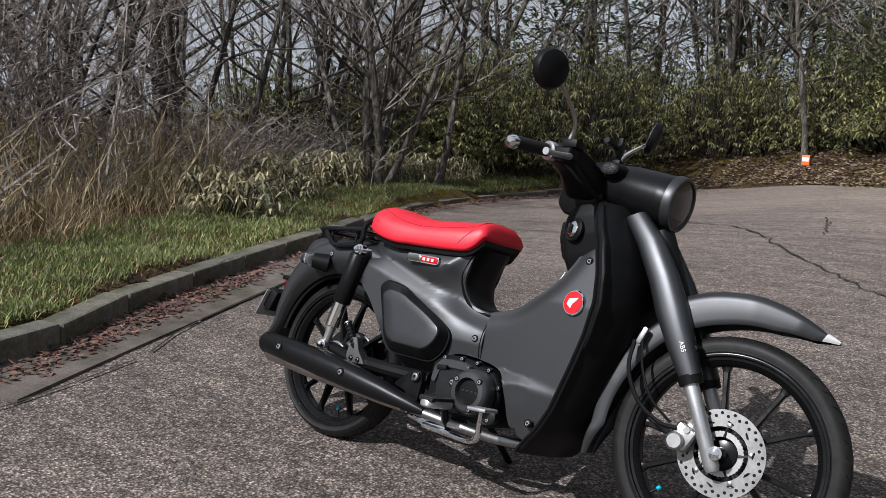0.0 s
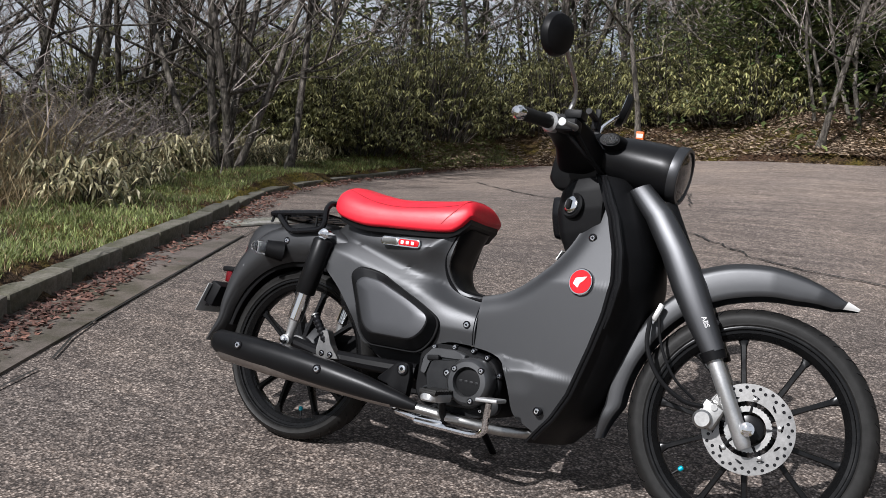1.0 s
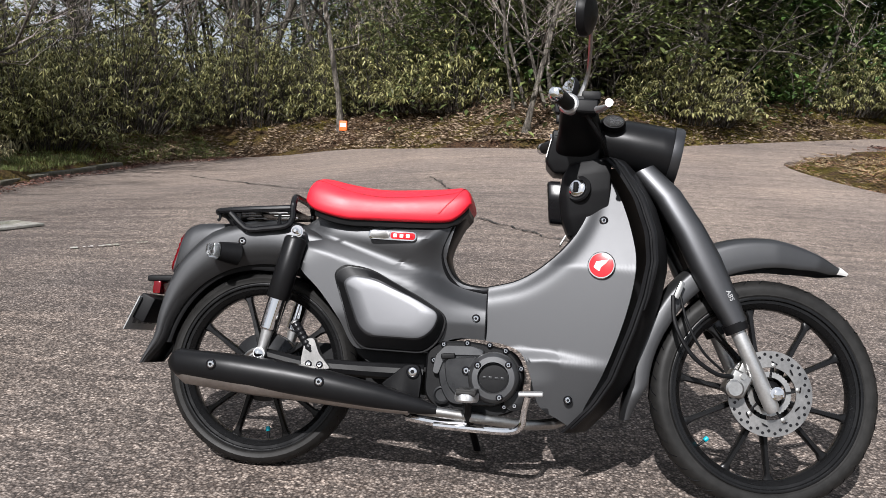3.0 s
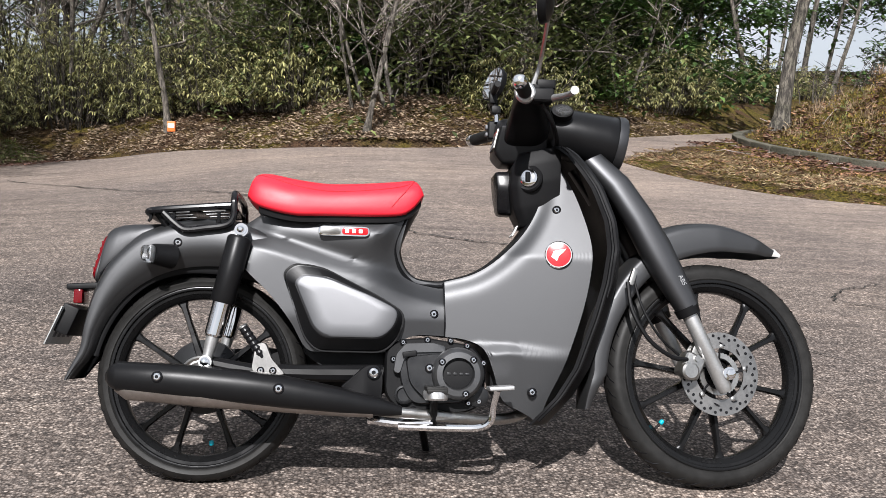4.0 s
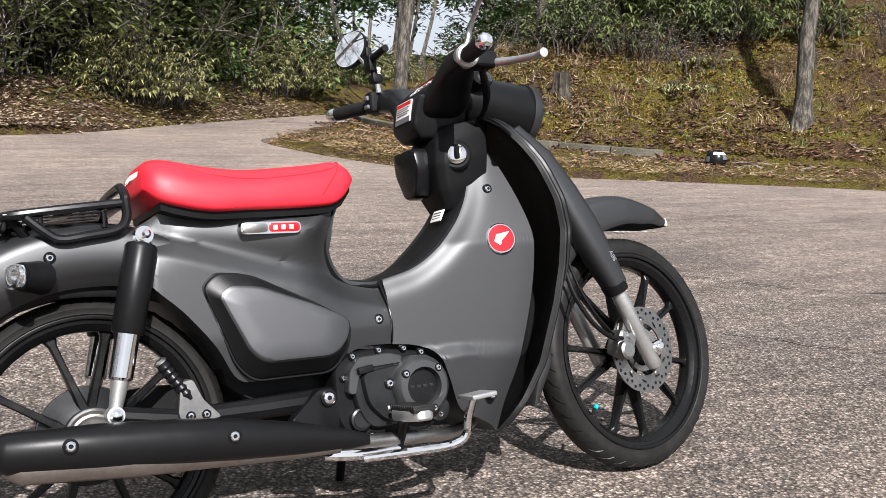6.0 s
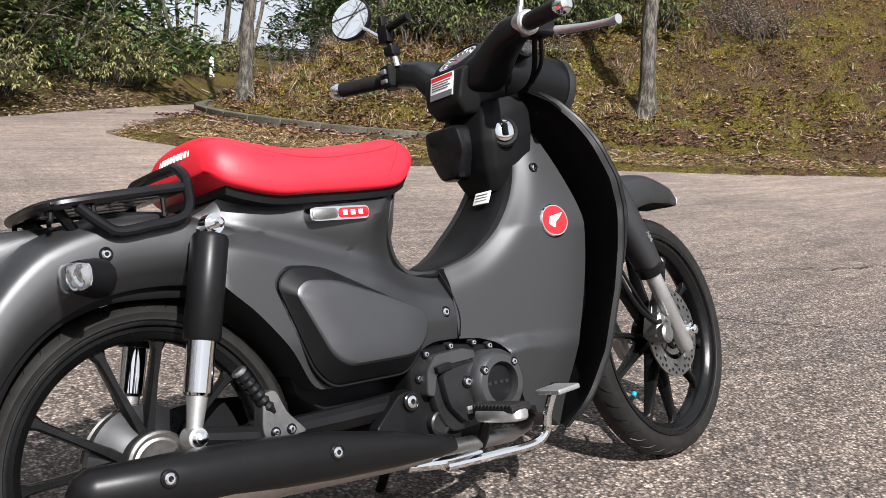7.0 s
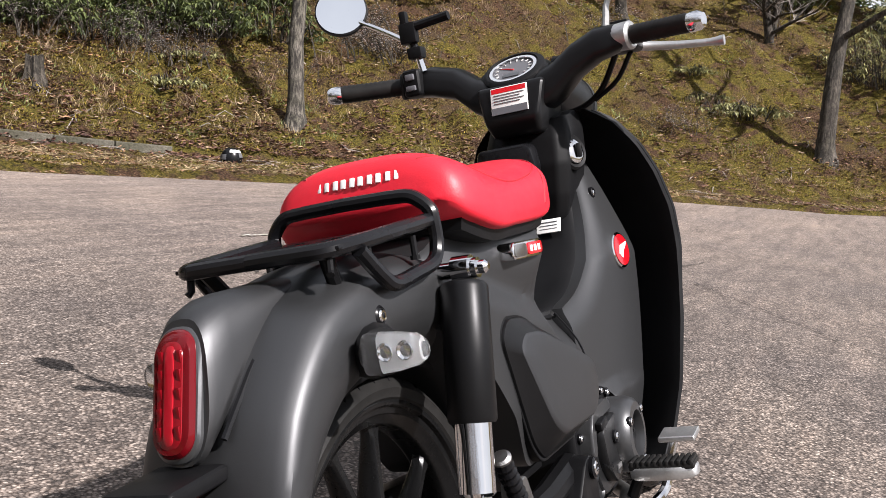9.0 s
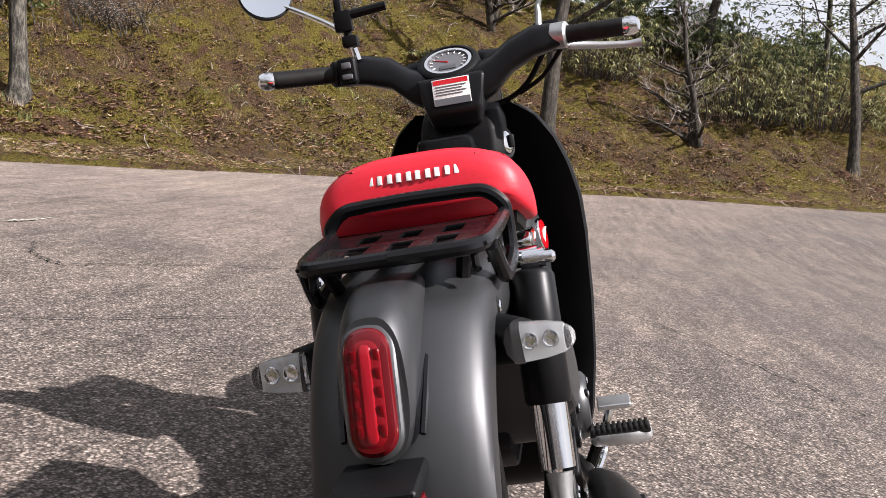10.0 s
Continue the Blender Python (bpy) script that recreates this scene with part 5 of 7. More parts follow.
# ---- seat ----
seat_root = empty("seat", Matrix())
seat_root.parent = bike
bm = bmesh.new()
top_line = smooth_table([(0.066, 0.700), (0.074, 0.731), (0.088, 0.747), (0.118, 0.749), (0.180, 0.738), (0.256, 0.730), (0.338, 0.734), (0.421, 0.742), (0.454, 0.747), (0.470, 0.744), (0.482, 0.730), (0.488, 0.710)])
low_line = smooth_table([(0.066, 0.682), (0.100, 0.658), (0.175, 0.641), (0.252, 0.642), (0.41, 0.648), (0.455, 0.662), (0.488, 0.700)])
half_line = smooth_table([(0.066, 0.102), (0.074, 0.121), (0.090, 0.133), (0.12, 0.140), (0.18, 0.141), (0.26, 0.135), (0.36, 0.127), (0.44, 0.118), (0.476, 0.108), (0.488, 0.096)])


def seat_point(x, t):
    """A point of the cushion's skin at x, t from 0 (low on the left) over the top to pi."""
    zt, zb, h = top_line(x), low_line(x), half_line(x)
    cs, sn = math.cos(t), math.sin(t)
    k = 0.66 - 0.06 * clip01((x - 0.12) / 0.25)
    crown = 0.010 * (1 - abs(cs))
    return Vector((x, h * math.copysign(abs(cs) ** k, cs) * (1 - 0.05 * sn ** 2), zb + (zt - crown - zb) * (0.06 + 0.94 * sn ** k) + crown * sn))


loops = []
for x in [0.066, 0.0675, 0.070, 0.074, 0.080, 0.088, 0.098] + list(np.linspace(0.112, 0.455, 30)) + [0.464, 0.472, 0.479, 0.4845, 0.488]:
    zb, h = low_line(x), half_line(x)
    sec = [seat_point(x, t) for t in np.linspace(0, math.pi, 49)]
    sec += [Vector((x, -h * 0.985, zb + 0.002)), Vector((x, -h * 0.94, zb - 0.002)), Vector((x, 0, zb - 0.004)), Vector((x, h * 0.94, zb - 0.002)), Vector((x, h * 0.985, zb + 0.002))]
    loops.append(sec)
rings(bm, loops)
cushion = part("cushion", bm, RED_VINYL, seat_root, "red stitched vinyl saddle", 70.0)
for s in (-1, 1):
    bm = bmesh.new()
    top_seam = [(0.082, 1.05), (0.10, 0.86), (0.14, 0.72), (0.20, 0.58), (0.28, 0.50), (0.38, 0.56), (0.44, 0.66), (0.462, 0.78)]
    tube(bm, [seat_point(x, a if s < 0 else math.pi - a) for x, a in top_seam], 0.0013, 5, 8)
    tube(bm, [seat_point(x, a if s < 0 else math.pi - a) for x, a in ((0.410, 0.04), (0.428, 0.20), (0.446, 0.42), (0.460, 0.74), (0.466, 1.1), (0.466, 1.57))], 0.0013, 5, 6)
    part("seam", bm, GREY_SEAM, cushion)
bm = bmesh.new()
loops = []
for x in np.linspace(0.095, 0.482, 16):
    h, zb = half_line(x) * 0.90, low_line(x)
    loops.append([Vector((x, y, z)) for y, z in ((-h, zb + 0.006), (-h * 0.96, zb - 0.016), (h * 0.96, zb - 0.016), (h, zb + 0.006))])
rings(bm, loops)
part("seat_base", bm, BLACK, seat_root)
# maker's mark on the seat's back: plain bars of its size
bm = bmesh.new()
for k in range(10):
    y = 0.0555 - (k // 2) * 0.0245 - (k % 2) * 0.0115
    block(bm, (0.0690 + y * y * 1.3, y, 0.7210), (0.003, 0.0062, 0.0120), 0.0008, Euler((0, radians(20), 0)).to_matrix() @ Euler((0, 0, -y * 3.0)).to_matrix())
part("mark", bm, WHITE, cushion, "white printed mark")

# ---- side cover, badges, bolts ----
for s in (-1, 1):
    bm = bmesh.new()
    outer = rounded([(0.160, 0.500), (0.185, 0.523), (0.25, 0.517), (0.383, 0.453), (0.448, 0.414), (0.436, 0.360), (0.400, 0.322), (0.245, 0.322), (0.215, 0.352)], 0.03)
    # a flat-topped cover: sloping edges rise to a face that leans up a little
    def cover_loop(y, kx, kz, lean):
        cx, cz = 0.304 + 0.007 * lean, 0.4225 + 0.003 * lean
        pts = [(cx + (x - 0.304) * kx, cz + (z - 0.4225) * kz) for x, z in outer]
        return [Vector((x, s * (y - lean * (0.105 * (z - 0.425) - 0.05 * (x - 0.31))), z)) for x, z in pts]
    rings(bm, [cover_loop(*q) for q in ((0.085, 1.0, 1.0, 0), (0.118, 1.0, 1.0, 0), (0.1215, 0.992, 0.988, 0), (0.1235, 0.975, 0.96, 0.1), (0.1450, 0.872, 0.745, 0.9), (0.1462, 0.84, 0.70, 1.0))])
    # edges share the face's paint; the darker material stands in for shade
    sc = part("tool_cover", bm, NACELLE, bike, "side cover with sloping edges darkened as shade", 30.0)
    bm = bmesh.new()
    rings(bm, [cover_loop(*q) for q in ((0.1300, 0.862, 0.732, 0.9), (0.1452, 0.862, 0.732, 0.9), (0.1474, 0.847, 0.71, 1.0), (0.1485, 0.82, 0.66, 1.0), (0.1490, 0.5, 0.4, 1.0))])
    part("cover_panel", bm, PANEL, sc, "satin grey raised face")
    # a solid black plate, a little larger, stands in for the gap's shadow
    bm = bmesh.new()
    cx, cz = 0.304, 0.4225
    rings(bm, [[Vector((cx + (x - cx) * k, s * y, cz + (z - cz) * (k + 0.006))) for x, z in outer] for y, k in ((0.085, 1.036), (0.1172, 1.036), (0.1180, 1.028), (0.1180, 0.98))])
    part("cover_gap_shade", bm, BLACK, sc, "black plate for the shadow in the gap round the cover")
    bm = bmesh.new()
    plate(bm, rounded([(0.238, 0.617), (0.360, 0.617), (0.360, 0.593), (0.238, 0.593)], 0.012), s * 0.095, s * 0.124, 0.003)
    badge = part("badge", bm, CHROME, bike, "chrome-rimmed oblong badge")
    bm = bmesh.new()
    plate(bm, rounded([(0.294, 0.6135), (0.356, 0.6135), (0.356, 0.5965), (0.294, 0.5965)], 0.008), s * 0.118, s * 0.1262, 0.001)
    part("badge_field", bm, RED_GLOSS, badge, "red enamel field")
    bm = bmesh.new()
    plate(bm, rounded([(0.242, 0.6135), (0.292, 0.6135), (0.292, 0.5965), (0.242, 0.5965)], 0.008), s * 0.118, s * 0.1258, 0.001)
    part("badge_field", bm, STEEL, badge, "pale metal field")
    bm = bmesh.new()
    for k in range(3):
        block(bm, (0.306 + k * 0.016, s * 0.1264, 0.605), (0.009, 0.002, 0.009), 0.001)
    part("badge_mark", bm, WHITE, badge)
    bm = bmesh.new()
    c, ax = Vector((0.818, s * 0.1195, 0.565)), Vector((-0.18, s, 0.10)).normalized()
    disc(bm, c, ax, [(-0.02, 0.034), (0.002, 0.034), (0.004, 0.032), (0.004, 0.0295)], 36)
    em = part("emblem", bm, CHROME, bike, "round red and white emblem")
    bm = bmesh.new()
    disc(bm, c + ax * 0.003, ax, [(0, 0.0298), (0.002, 0.0295), (0.003, 0.02)], 36)
    part("emblem_field", bm, RED_GLOSS, em)
    bm = bmesh.new()
    u = ax.cross(Vector((0, 0, 1))).normalized() * (-s)
    w = u.cross(ax) * s
    pts = [(-0.018, 0.014), (0.012, 0.008), (0.018, -0.006), (0.004, -0.016), (0.0, -0.004), (-0.010, 0.004)]
    rings(bm, [[c + ax * (0.005 + h) + Vector((0, 0, 1)) * b + u * a for a, b in pts] for h in (0.0, 0.0025)])
    part("emblem_wing", bm, WHITE, em, "white wing shape")


def bolt(at, r=0.009, parent=None, axis=(0, -1, 0), cup=True):
    bm = bmesh.new()
    at, axis = Vector(at), Vector(axis).normalized()
    disc(bm, at - axis * 0.012, axis, [(0, r * 1.45), (0.012, r * 1.45), (0.0135, r * 1.2), (0.0125, r * 1.05)], 20)
    b = part("bolt_seat", bm, GLOSS_BLACK, parent or bike)
    bm = bmesh.new()
    disc(bm, at - axis * 0.004, axis, [(0, r), (0.006, r * 0.95), (0.0075, r * 0.7), (0.0075, r * 0.45), (0.004, r * 0.42)], 16)
    part("bolt", bm, CHROME, b)


for at in ((0.520, -0.098, 0.414), (0.757, -0.124, 0.234), (0.819, -0.085, 0.680), (-0.093, -0.094, 0.568)):
    bolt(at, 0.0075)
bm = bmesh.new()
tube(bm, [(0.546, -0.098, 0.365), (0.5455, -0.106, 0.40), (0.544, -0.097, 0.44), (0.543, -0.066, 0.488)], 0.0016, 6, 6)
part("panel_gap", bm, GLOSS_BLACK, bike)

# ---- rear: shock absorbers, rack, lamps ----
for s in (-1, 1):
    y = s * 0.126
    shock = empty("shock_absorber", Matrix())
    shock.parent = bike
    top, low = Vector((0.059, y, 0.598)), Vector((-0.009, y, 0.289))
    d = (low - top).normalized()
    ln = (low - top).length
    bm = bmesh.new()
    disc(bm, top, d, [(0.012, 0.012), (0.016, 0.025), (0.022, 0.0285), (0.172, 0.0285), (0.176, 0.026)], 28)
    part("sleeve", bm, NACELLE, shock, "matt black shock sleeve")
    bm = bmesh.new()
    disc(bm, top, d, [(0.170, 0.0215), (0.252, 0.0215), (0.256, 0.018)], 28)
    part("damper_tube", bm, CHROME, shock, "chrome damper tube")
    bm = bmesh.new()
    disc(bm, top, d, [(0.250, 0.0165), (0.275, 0.014), (0.300, 0.012), (ln + 0.004, 0.011)], 20)
    disc(bm, low + Vector((0, 0.016, 0)), (0, -1, 0), [(0, 0.015), (0.032, 0.015)], 20)
    part("lower_eye", bm, ALU, shock, "cast aluminium lower mount")
    bm = bmesh.new()
    disc(bm, top + Vector((0, -s * -0.016, 0)), (0, s, 0), [(-0.055, 0.010), (-0.026, 0.010), (-0.026, 0.016), (-0.004, 0.016), (-0.004, 0.012), (0.004, 0.012), (0.004, 0.008), (0.013, 0.008), (0.017, 0.004)], 20)
    part("upper_mount_bolt", bm, CHROME, shock, "chrome dome nut")
    bm = bmesh.new()
    disc(bm, low + Vector((0, s * 0.016, 0)), (0, s, 0), [(0, 0.012), (0.004, 0.012), (0.004, 0.009), (0.013, 0.009), (0.016, 0.004)], 16)
    part("lower_mount_bolt", bm, CHROME, shock, "chrome dome nut")

rack = empty("luggage_rack", Matrix())
rack.parent = bike
for s in (-1, 1):
    bm = bmesh.new()
    y = s * 0.106
    tube(bm, [(0.034, y * 0.55, 0.693), (0.034, y * 0.82, 0.690), (0.036, y * 1.0, 0.674), (0.036, y * 1.03, 0.660), (0.036, y * 1.03, 0.632), (0.020, y * 1.03, 0.612), (-0.03, y * 1.02, 0.603), (-0.075, y, 0.598), (-0.10, y * 0.98, 0.612), (-0.129, y * 0.95, 0.638)], 0.0085, 10, 5)
    part("rack_loop", bm, GLOSS_BLACK, rack)
    bm = bmesh.new()
    tube(bm, [(0.030, y * 1.0, 0.660), (-0.06, y * 0.98, 0.652), (-0.135, y * 0.92, 0.645), (-0.165, y * 0.80, 0.642), (-0.172, y * 0.5, 0.642), (-0.173, 0, 0.642)], 0.0085, 10, 5)
    part("rack_rail", bm, GLOSS_BLACK, rack)
    bm = bmesh.new()
    tube(bm, [(-0.16, y * 0.80, 0.640), (-0.162, y * 0.80, 0.622), (-0.166, y * 0.82, 0.618)], 0.004, 8)
    part("rack_hook", bm, BLACK, rack)
    bm = bmesh.new()
    tube(bm, [(-0.15, y * 0.7, 0.64), (-0.125, y * 0.62, 0.608), (-0.11, y * 0.5, 0.60)], 0.008, 8)
    part("rack_foot", bm, BLACK, rack)
    for x in (-0.105, 0.0):
        bm = bmesh.new()
        disc(bm, (x, y * 0.92, 0.645), (0, 0, -1), [(0, 0.004), (0.022, 0.004), (0.022, 0.006), (0.027, 0.006)], 8)
        part("rack_bolt", bm, BLACK, rack)
bm = bmesh.new()
tube(bm, [(0.034, 0.06, 0.693), (0.034, 0, 0.694), (0.034, -0.06, 0.693)], 0.0085, 10)
part("rack_hoop", bm, GLOSS_BLACK, rack)
for y0, y1 in ((-0.098, -0.062), (-0.038, -0.012), (0.012, 0.038), (0.062, 0.098)):
    bm = bmesh.new()
    block(bm, (-0.062, (y0 + y1) / 2, 0.650), (0.19, y1 - y0, 0.004), 0.0015, Euler((0, radians(-4), 0)).to_matrix())
    part("rack_plate", bm, GLOSS_BLACK, rack)
for x in (-0.150, -0.062, 0.024):
    bm = bmesh.new()
    block(bm, (x, 0, 0.650 + (x + 0.062) * 0.07), (0.030, 0.20, 0.0045), 0.0015, Euler((0, radians(-4), 0)).to_matrix())
    part("rack_plate", bm, GLOSS_BLACK, rack)

tail = empty("tail_lamp", Matrix())
tail.parent = bike
bm = bmesh.new()
loops = []
for x, zc, hy, hz in ((-0.125, 0.612, 0.034, 0.010), (-0.15, 0.606, 0.040, 0.016), (-0.19, 0.592, 0.040, 0.028), (-0.225, 0.575, 0.038, 0.044), (-0.255, 0.556, 0.036, 0.060), (-0.280, 0.540, 0.034, 0.068), (-0.288, 0.537, 0.030, 0.064)):
    loops.append([Vector((x + hz * math.sin(t) * 0.22, 0.009 + hy * math.copysign(abs(math.cos(t)) ** 0.7, math.cos(t)), zc + hz * math.copysign(abs(math.sin(t)) ** 0.8, math.sin(t)))) for t in np.linspace(0, 2 * math.pi, 33)[:-1]])
rings(bm, loops)
part("lamp_housing", bm, GREY, tail, "matt grey lamp housing")
for s in (-1, 1):
    bm = bmesh.new()
    tube(bm, [(-0.286, 0.009 + s * 0.0365, 0.492), (-0.262, 0.009 + s * 0.0395, 0.520), (-0.232, 0.009 + s * 0.0420, 0.552), (-0.195, 0.009 + s * 0.0440, 0.578), (-0.150, 0.009 + s * 0.0440, 0.600)], 0.0032, 6, 6)
    part("housing_gap", bm, GLOSS_BLACK, tail, "dark gap under the housing")


def pill(bm, centre, half_y, half_z, depth, tilt, k=1.0):
    loops = []
    for d, q in ((0.0, 1.0), (depth * 0.6, 0.98), (depth * 0.9, 0.90), (depth, 0.72)):
        loop = []
        for t in np.linspace(0, 2 * math.pi, 41)[:-1]:
            y = half_y * q * math.copysign(abs(math.cos(t)) ** 0.8, math.cos(t))
            z = (half_z - half_y) * q * (1 if math.sin(t) > 0 else -1) * min(1, abs(math.sin(t)) * 6) + half_y * q * math.sin(t)
            loop.append(Vector(centre) + Vector((-d + z * tilt, y, z)))
        loops.append(loop)
    rings(bm, loops)


bm = bmesh.new()
pill(bm, (-0.2845, 0.012, 0.537), 0.0268, 0.0612, 0.0080, 0.26)
part("lens_rim", bm, GREY_LIGHT, tail, "satin silver rim round the lens")
bm = bmesh.new()
pill(bm, (-0.286, 0.012, 0.537), 0.0225, 0.056, 0.014, 0.26)
part("lens", bm, RED_LENS, tail, "ribbed red lens")
bm = bmesh.new()
pill(bm, (-0.2940, 0.012, 0.537), 0.0150, 0.048, 0.0075, 0.26)
part("lens_panel", bm, RED_MID, tail, "red inner lens")
bm = bmesh.new()
pill(bm, (-0.2985, 0.012, 0.537), 0.0055, 0.043, 0.0045, 0.26)
part("lens_core", bm, RED_CORE, tail, "bright red inner lens")
for i in range(5):
    for s in (-1, 1):
        bm = bmesh.new()
        zz = 0.537 + (i - 2) * 0.016
        block(bm, (-0.2985 + (zz - 0.537) * 0.26, 0.012 + s * 0.0102, zz), (0.008, 0.0050, 0.0125), 0.001)
        part("lens_cell", bm, RED_RIB, tail)
bm = bmesh.new()
block(bm, (-0.325, 0.010, 0.462), (0.078, 0.078, 0.016), 0.006, Euler((0, radians(-4), 0)).to_matrix(), 3)
br = part("plate_bracket", bm, BLACK, bike, "black number plate bracket")
bm = bmesh.new()
block(bm, (-0.335, 0, 0.437), (0.022, 0.06, 0.034), 0.005)
part("reflector", bm, RED_LENS, br, "small red reflector")
bm = bmesh.new()
block(bm, (-0.346, 0, 0.380), (0.04, 0.16, 0.07), 0.006, Euler((0, radians(22), 0)).to_matrix())
part("plate_mount", bm, BLACK, br)
bm = bmesh.new()
block(bm, (-0.368, 0, 0.365), (0.003, 0.19, 0.095), 0.0012, Euler((0, radians(22), 0)).to_matrix())
npl = part("number_plate", bm, PLATE_GREY, br, "pale grey number plate")
bm = bmesh.new()
for k in range(4):
    block(bm, (-0.370, -0.055 + 0.036 * k, 0.358), (0.002, 0.02, 0.042), 0, Euler((0, radians(22), 0)).to_matrix())
part("plate_bar", bm, INK, npl)

for s in (-1, 1):
    bl = empty("indicator", Matrix())
    bl.parent = bike
    bm = bmesh.new()
    tube(bm, [(-0.105, s * 0.085, 0.535), (-0.145, s * 0.118, 0.537)], [0.030, 0.024], 12)
    part("stalk", bm, BLACK, bl)
    bm = bmesh.new()
    loops = []
    for y, hx, hz in ((0.108, 0.016, 0.0205), (0.112, 0.017, 0.021), (0.142, 0.0155, 0.0185), (0.160, 0.012, 0.015), (0.169, 0.007, 0.009), (0.172, 0.002, 0.004)):
        loops.append([Vector((-0.152 + hx * math.copysign(abs(math.cos(t)) ** 0.6, math.cos(t)), s * y, 0.537 + hz * math.copysign(abs(math.sin(t)) ** 0.6, math.sin(t)))) for t in np.linspace(0, 2 * math.pi, 25)[:-1]])
    rings(bm, loops)
    part("lens", bm, CLEAR, bl, "clear lens")
    bm = bmesh.new()
    block(bm, (-0.1435, s * 0.134, 0.537), (0.004, 0.048, 0.030), 0.0015)
    part("lens_back", bm, LAMP_BACK, bl, "silver lamp back")
    for y in (0.126, 0.146):
        bm = bmesh.new()
        disc(bm, (-0.146, s * y, 0.537), (-1, 0, 0), [(0, 0.0070), (0.004, 0.0082), (0.0045, 0.0074), (0.002, 0.005), (0.0025, 0.002)], 18)
        part("bulb_reflector", bm, CHROME, bl)

# one block for frame parts and the darkness between them, closing a see-through gap
bm = bmesh.new()
plate(bm, rounded([(0.20, 0.36), (0.24, 0.40), (0.42, 0.37), (0.44, 0.27), (0.27, 0.27), (0.21, 0.31)], 0.03), 0.055, -0.055, 0.006)
part("frame_infill", bm, BLACK, bike, "black frame block filling the shaded space under the body")
bm = bmesh.new()
plate(bm, rounded([(-0.085, 0.275), (-0.05, 0.312), (0.10, 0.325), (0.40, 0.300), (0.44, 0.24), (0.38, 0.195), (0.05, 0.185), (-0.06, 0.205)], 0.03), 0.060, 0.095, 0.008)
part("chain_case", bm, BLACK_MATTE, bike, "black chain case")

# ---- engine, exhaust, foot controls ----
engine = empty("engine", Matrix())
engine.parent = bike
bm = bmesh.new()
plate(bm, rounded([(0.405, 0.330), (0.44, 0.352), (0.50, 0.358), (0.62, 0.340), (0.650, 0.29), (0.640, 0.20), (0.60, 0.180), (0.45, 0.180), (0.405, 0.215)], 0.03), 0.09, -0.112, 0.012)
part("crankcase", bm, BLACK, engine, "black engine crankcase")
bm = bmesh.new()
plate(bm, rounded([(0.432, 0.315), (0.455, 0.335), (0.53, 0.335), (0.60, 0.325), (0.625, 0.27), (0.60, 0.205), (0.47, 0.200), (0.445, 0.24)], 0.025), -0.10, -0.128, 0.010)
part("clutch_cover", bm, ENGINE_GREY, engine, "grey engine side cover")
bm = bmesh.new()
disc(bm, (0.576, -0.118, 0.274), (0, -1, 0), [(0, 0.062), (0.030, 0.062), (0.041, 0.058), (0.047, 0.051), (0.048, 0.038), (0.040, 0.036), (0.030, 0.035), (0.0305, 0.01)], 48)
cov = part("generator_cover", bm, COVER_GREY, engine, "round grey engine cover with a recessed centre")
bm = bmesh.new()
disc(bm, (0.576, -0.146, 0.274), (0, -1, 0), [(0, 0.0345), (0.006, 0.0345), (0.0065, 0.030), (0.0065, 0.01)], 40)
part("cover_recess", bm, BLACK_MATTE, cov, "black recessed disc")
bm = bmesh.new()
for k in range(4):
    block(bm, (0.5545 + 0.0145 * k, -0.1530, 0.274), (0.009, 0.002, 0.006), 0.0008)
part("cover_mark", bm, ENGINE_GREY, cov)
for a in (0.75, 2.55, 5.1):
    bolt((0.576 + math.cos(a) * 0.047, -0.1655, 0.274 + math.sin(a) * 0.049), 0.006, cov)
for x, z in ((0.425, 0.305), (0.447, 0.345), (0.505, 0.352), (0.60, 0.34), (0.640, 0.30), (0.63, 0.21), (0.505, 0.29), (0.475, 0.188)):
    bolt((x, -0.122 if z < 0.3 else -0.116, z), 0.0055, engine)
bm = bmesh.new()
disc(bm, (0.452, -0.11, 0.222), (0, -1, 0), [(0, 0.022), (0.016, 0.022), (0.018, 0.018), (0.014, 0.015)], 24)
part("plug", bm, ENGINE_GREY, engine)
bm = bmesh.new()
disc(bm, (0.628, -0.10, 0.222), (0, -1, 0), [(0, 0.025), (0.020, 0.025), (0.023, 0.02), (0.023, 0.005)], 24)
part("plug", bm, ENGINE_GREY, engine)
# paler plate: light reflected off the cover's upper edge, put into its colour
bm = bmesh.new()
plate(bm, rounded([(0.424, 0.275), (0.430, 0.318), (0.452, 0.343), (0.520, 0.346), (0.548, 0.338), (0.548, 0.326), (0.470, 0.322), (0.448, 0.305), (0.438, 0.270)], 0.008), -0.10, -0.134, 0.005)
part("cover_shoulder", bm, COVER_GREY, engine, "engine cover shoulder, paler for the light it reflects")
bm = bmesh.new()
plate(bm, rounded([(0.452, 0.312), (0.540, 0.322), (0.560, 0.30), (0.548, 0.225), (0.50, 0.212), (0.462, 0.250)], 0.018), -0.12, -0.143, 0.010)
part("cover_bulge", bm, ENGINE_GREY, engine, "raised dark centre of the engine cover")
bm = bmesh.new()
block(bm, (0.462, -0.140, 0.318), (0.034, 0.012, 0.014), 0.004, Euler((0, radians(-8), 0)).to_matrix(), 3)
part("oil_cap", bm, BLACK, engine, "black oil filler cap")
bm = bmesh.new()
block(bm, (0.512, -0.1445, 0.236), (0.022, 0.003, 0.014), 0.001)
part("cast_mark", bm, ALU, engine)
bolt((0.509, -0.147, 0.286), 0.0075, engine)
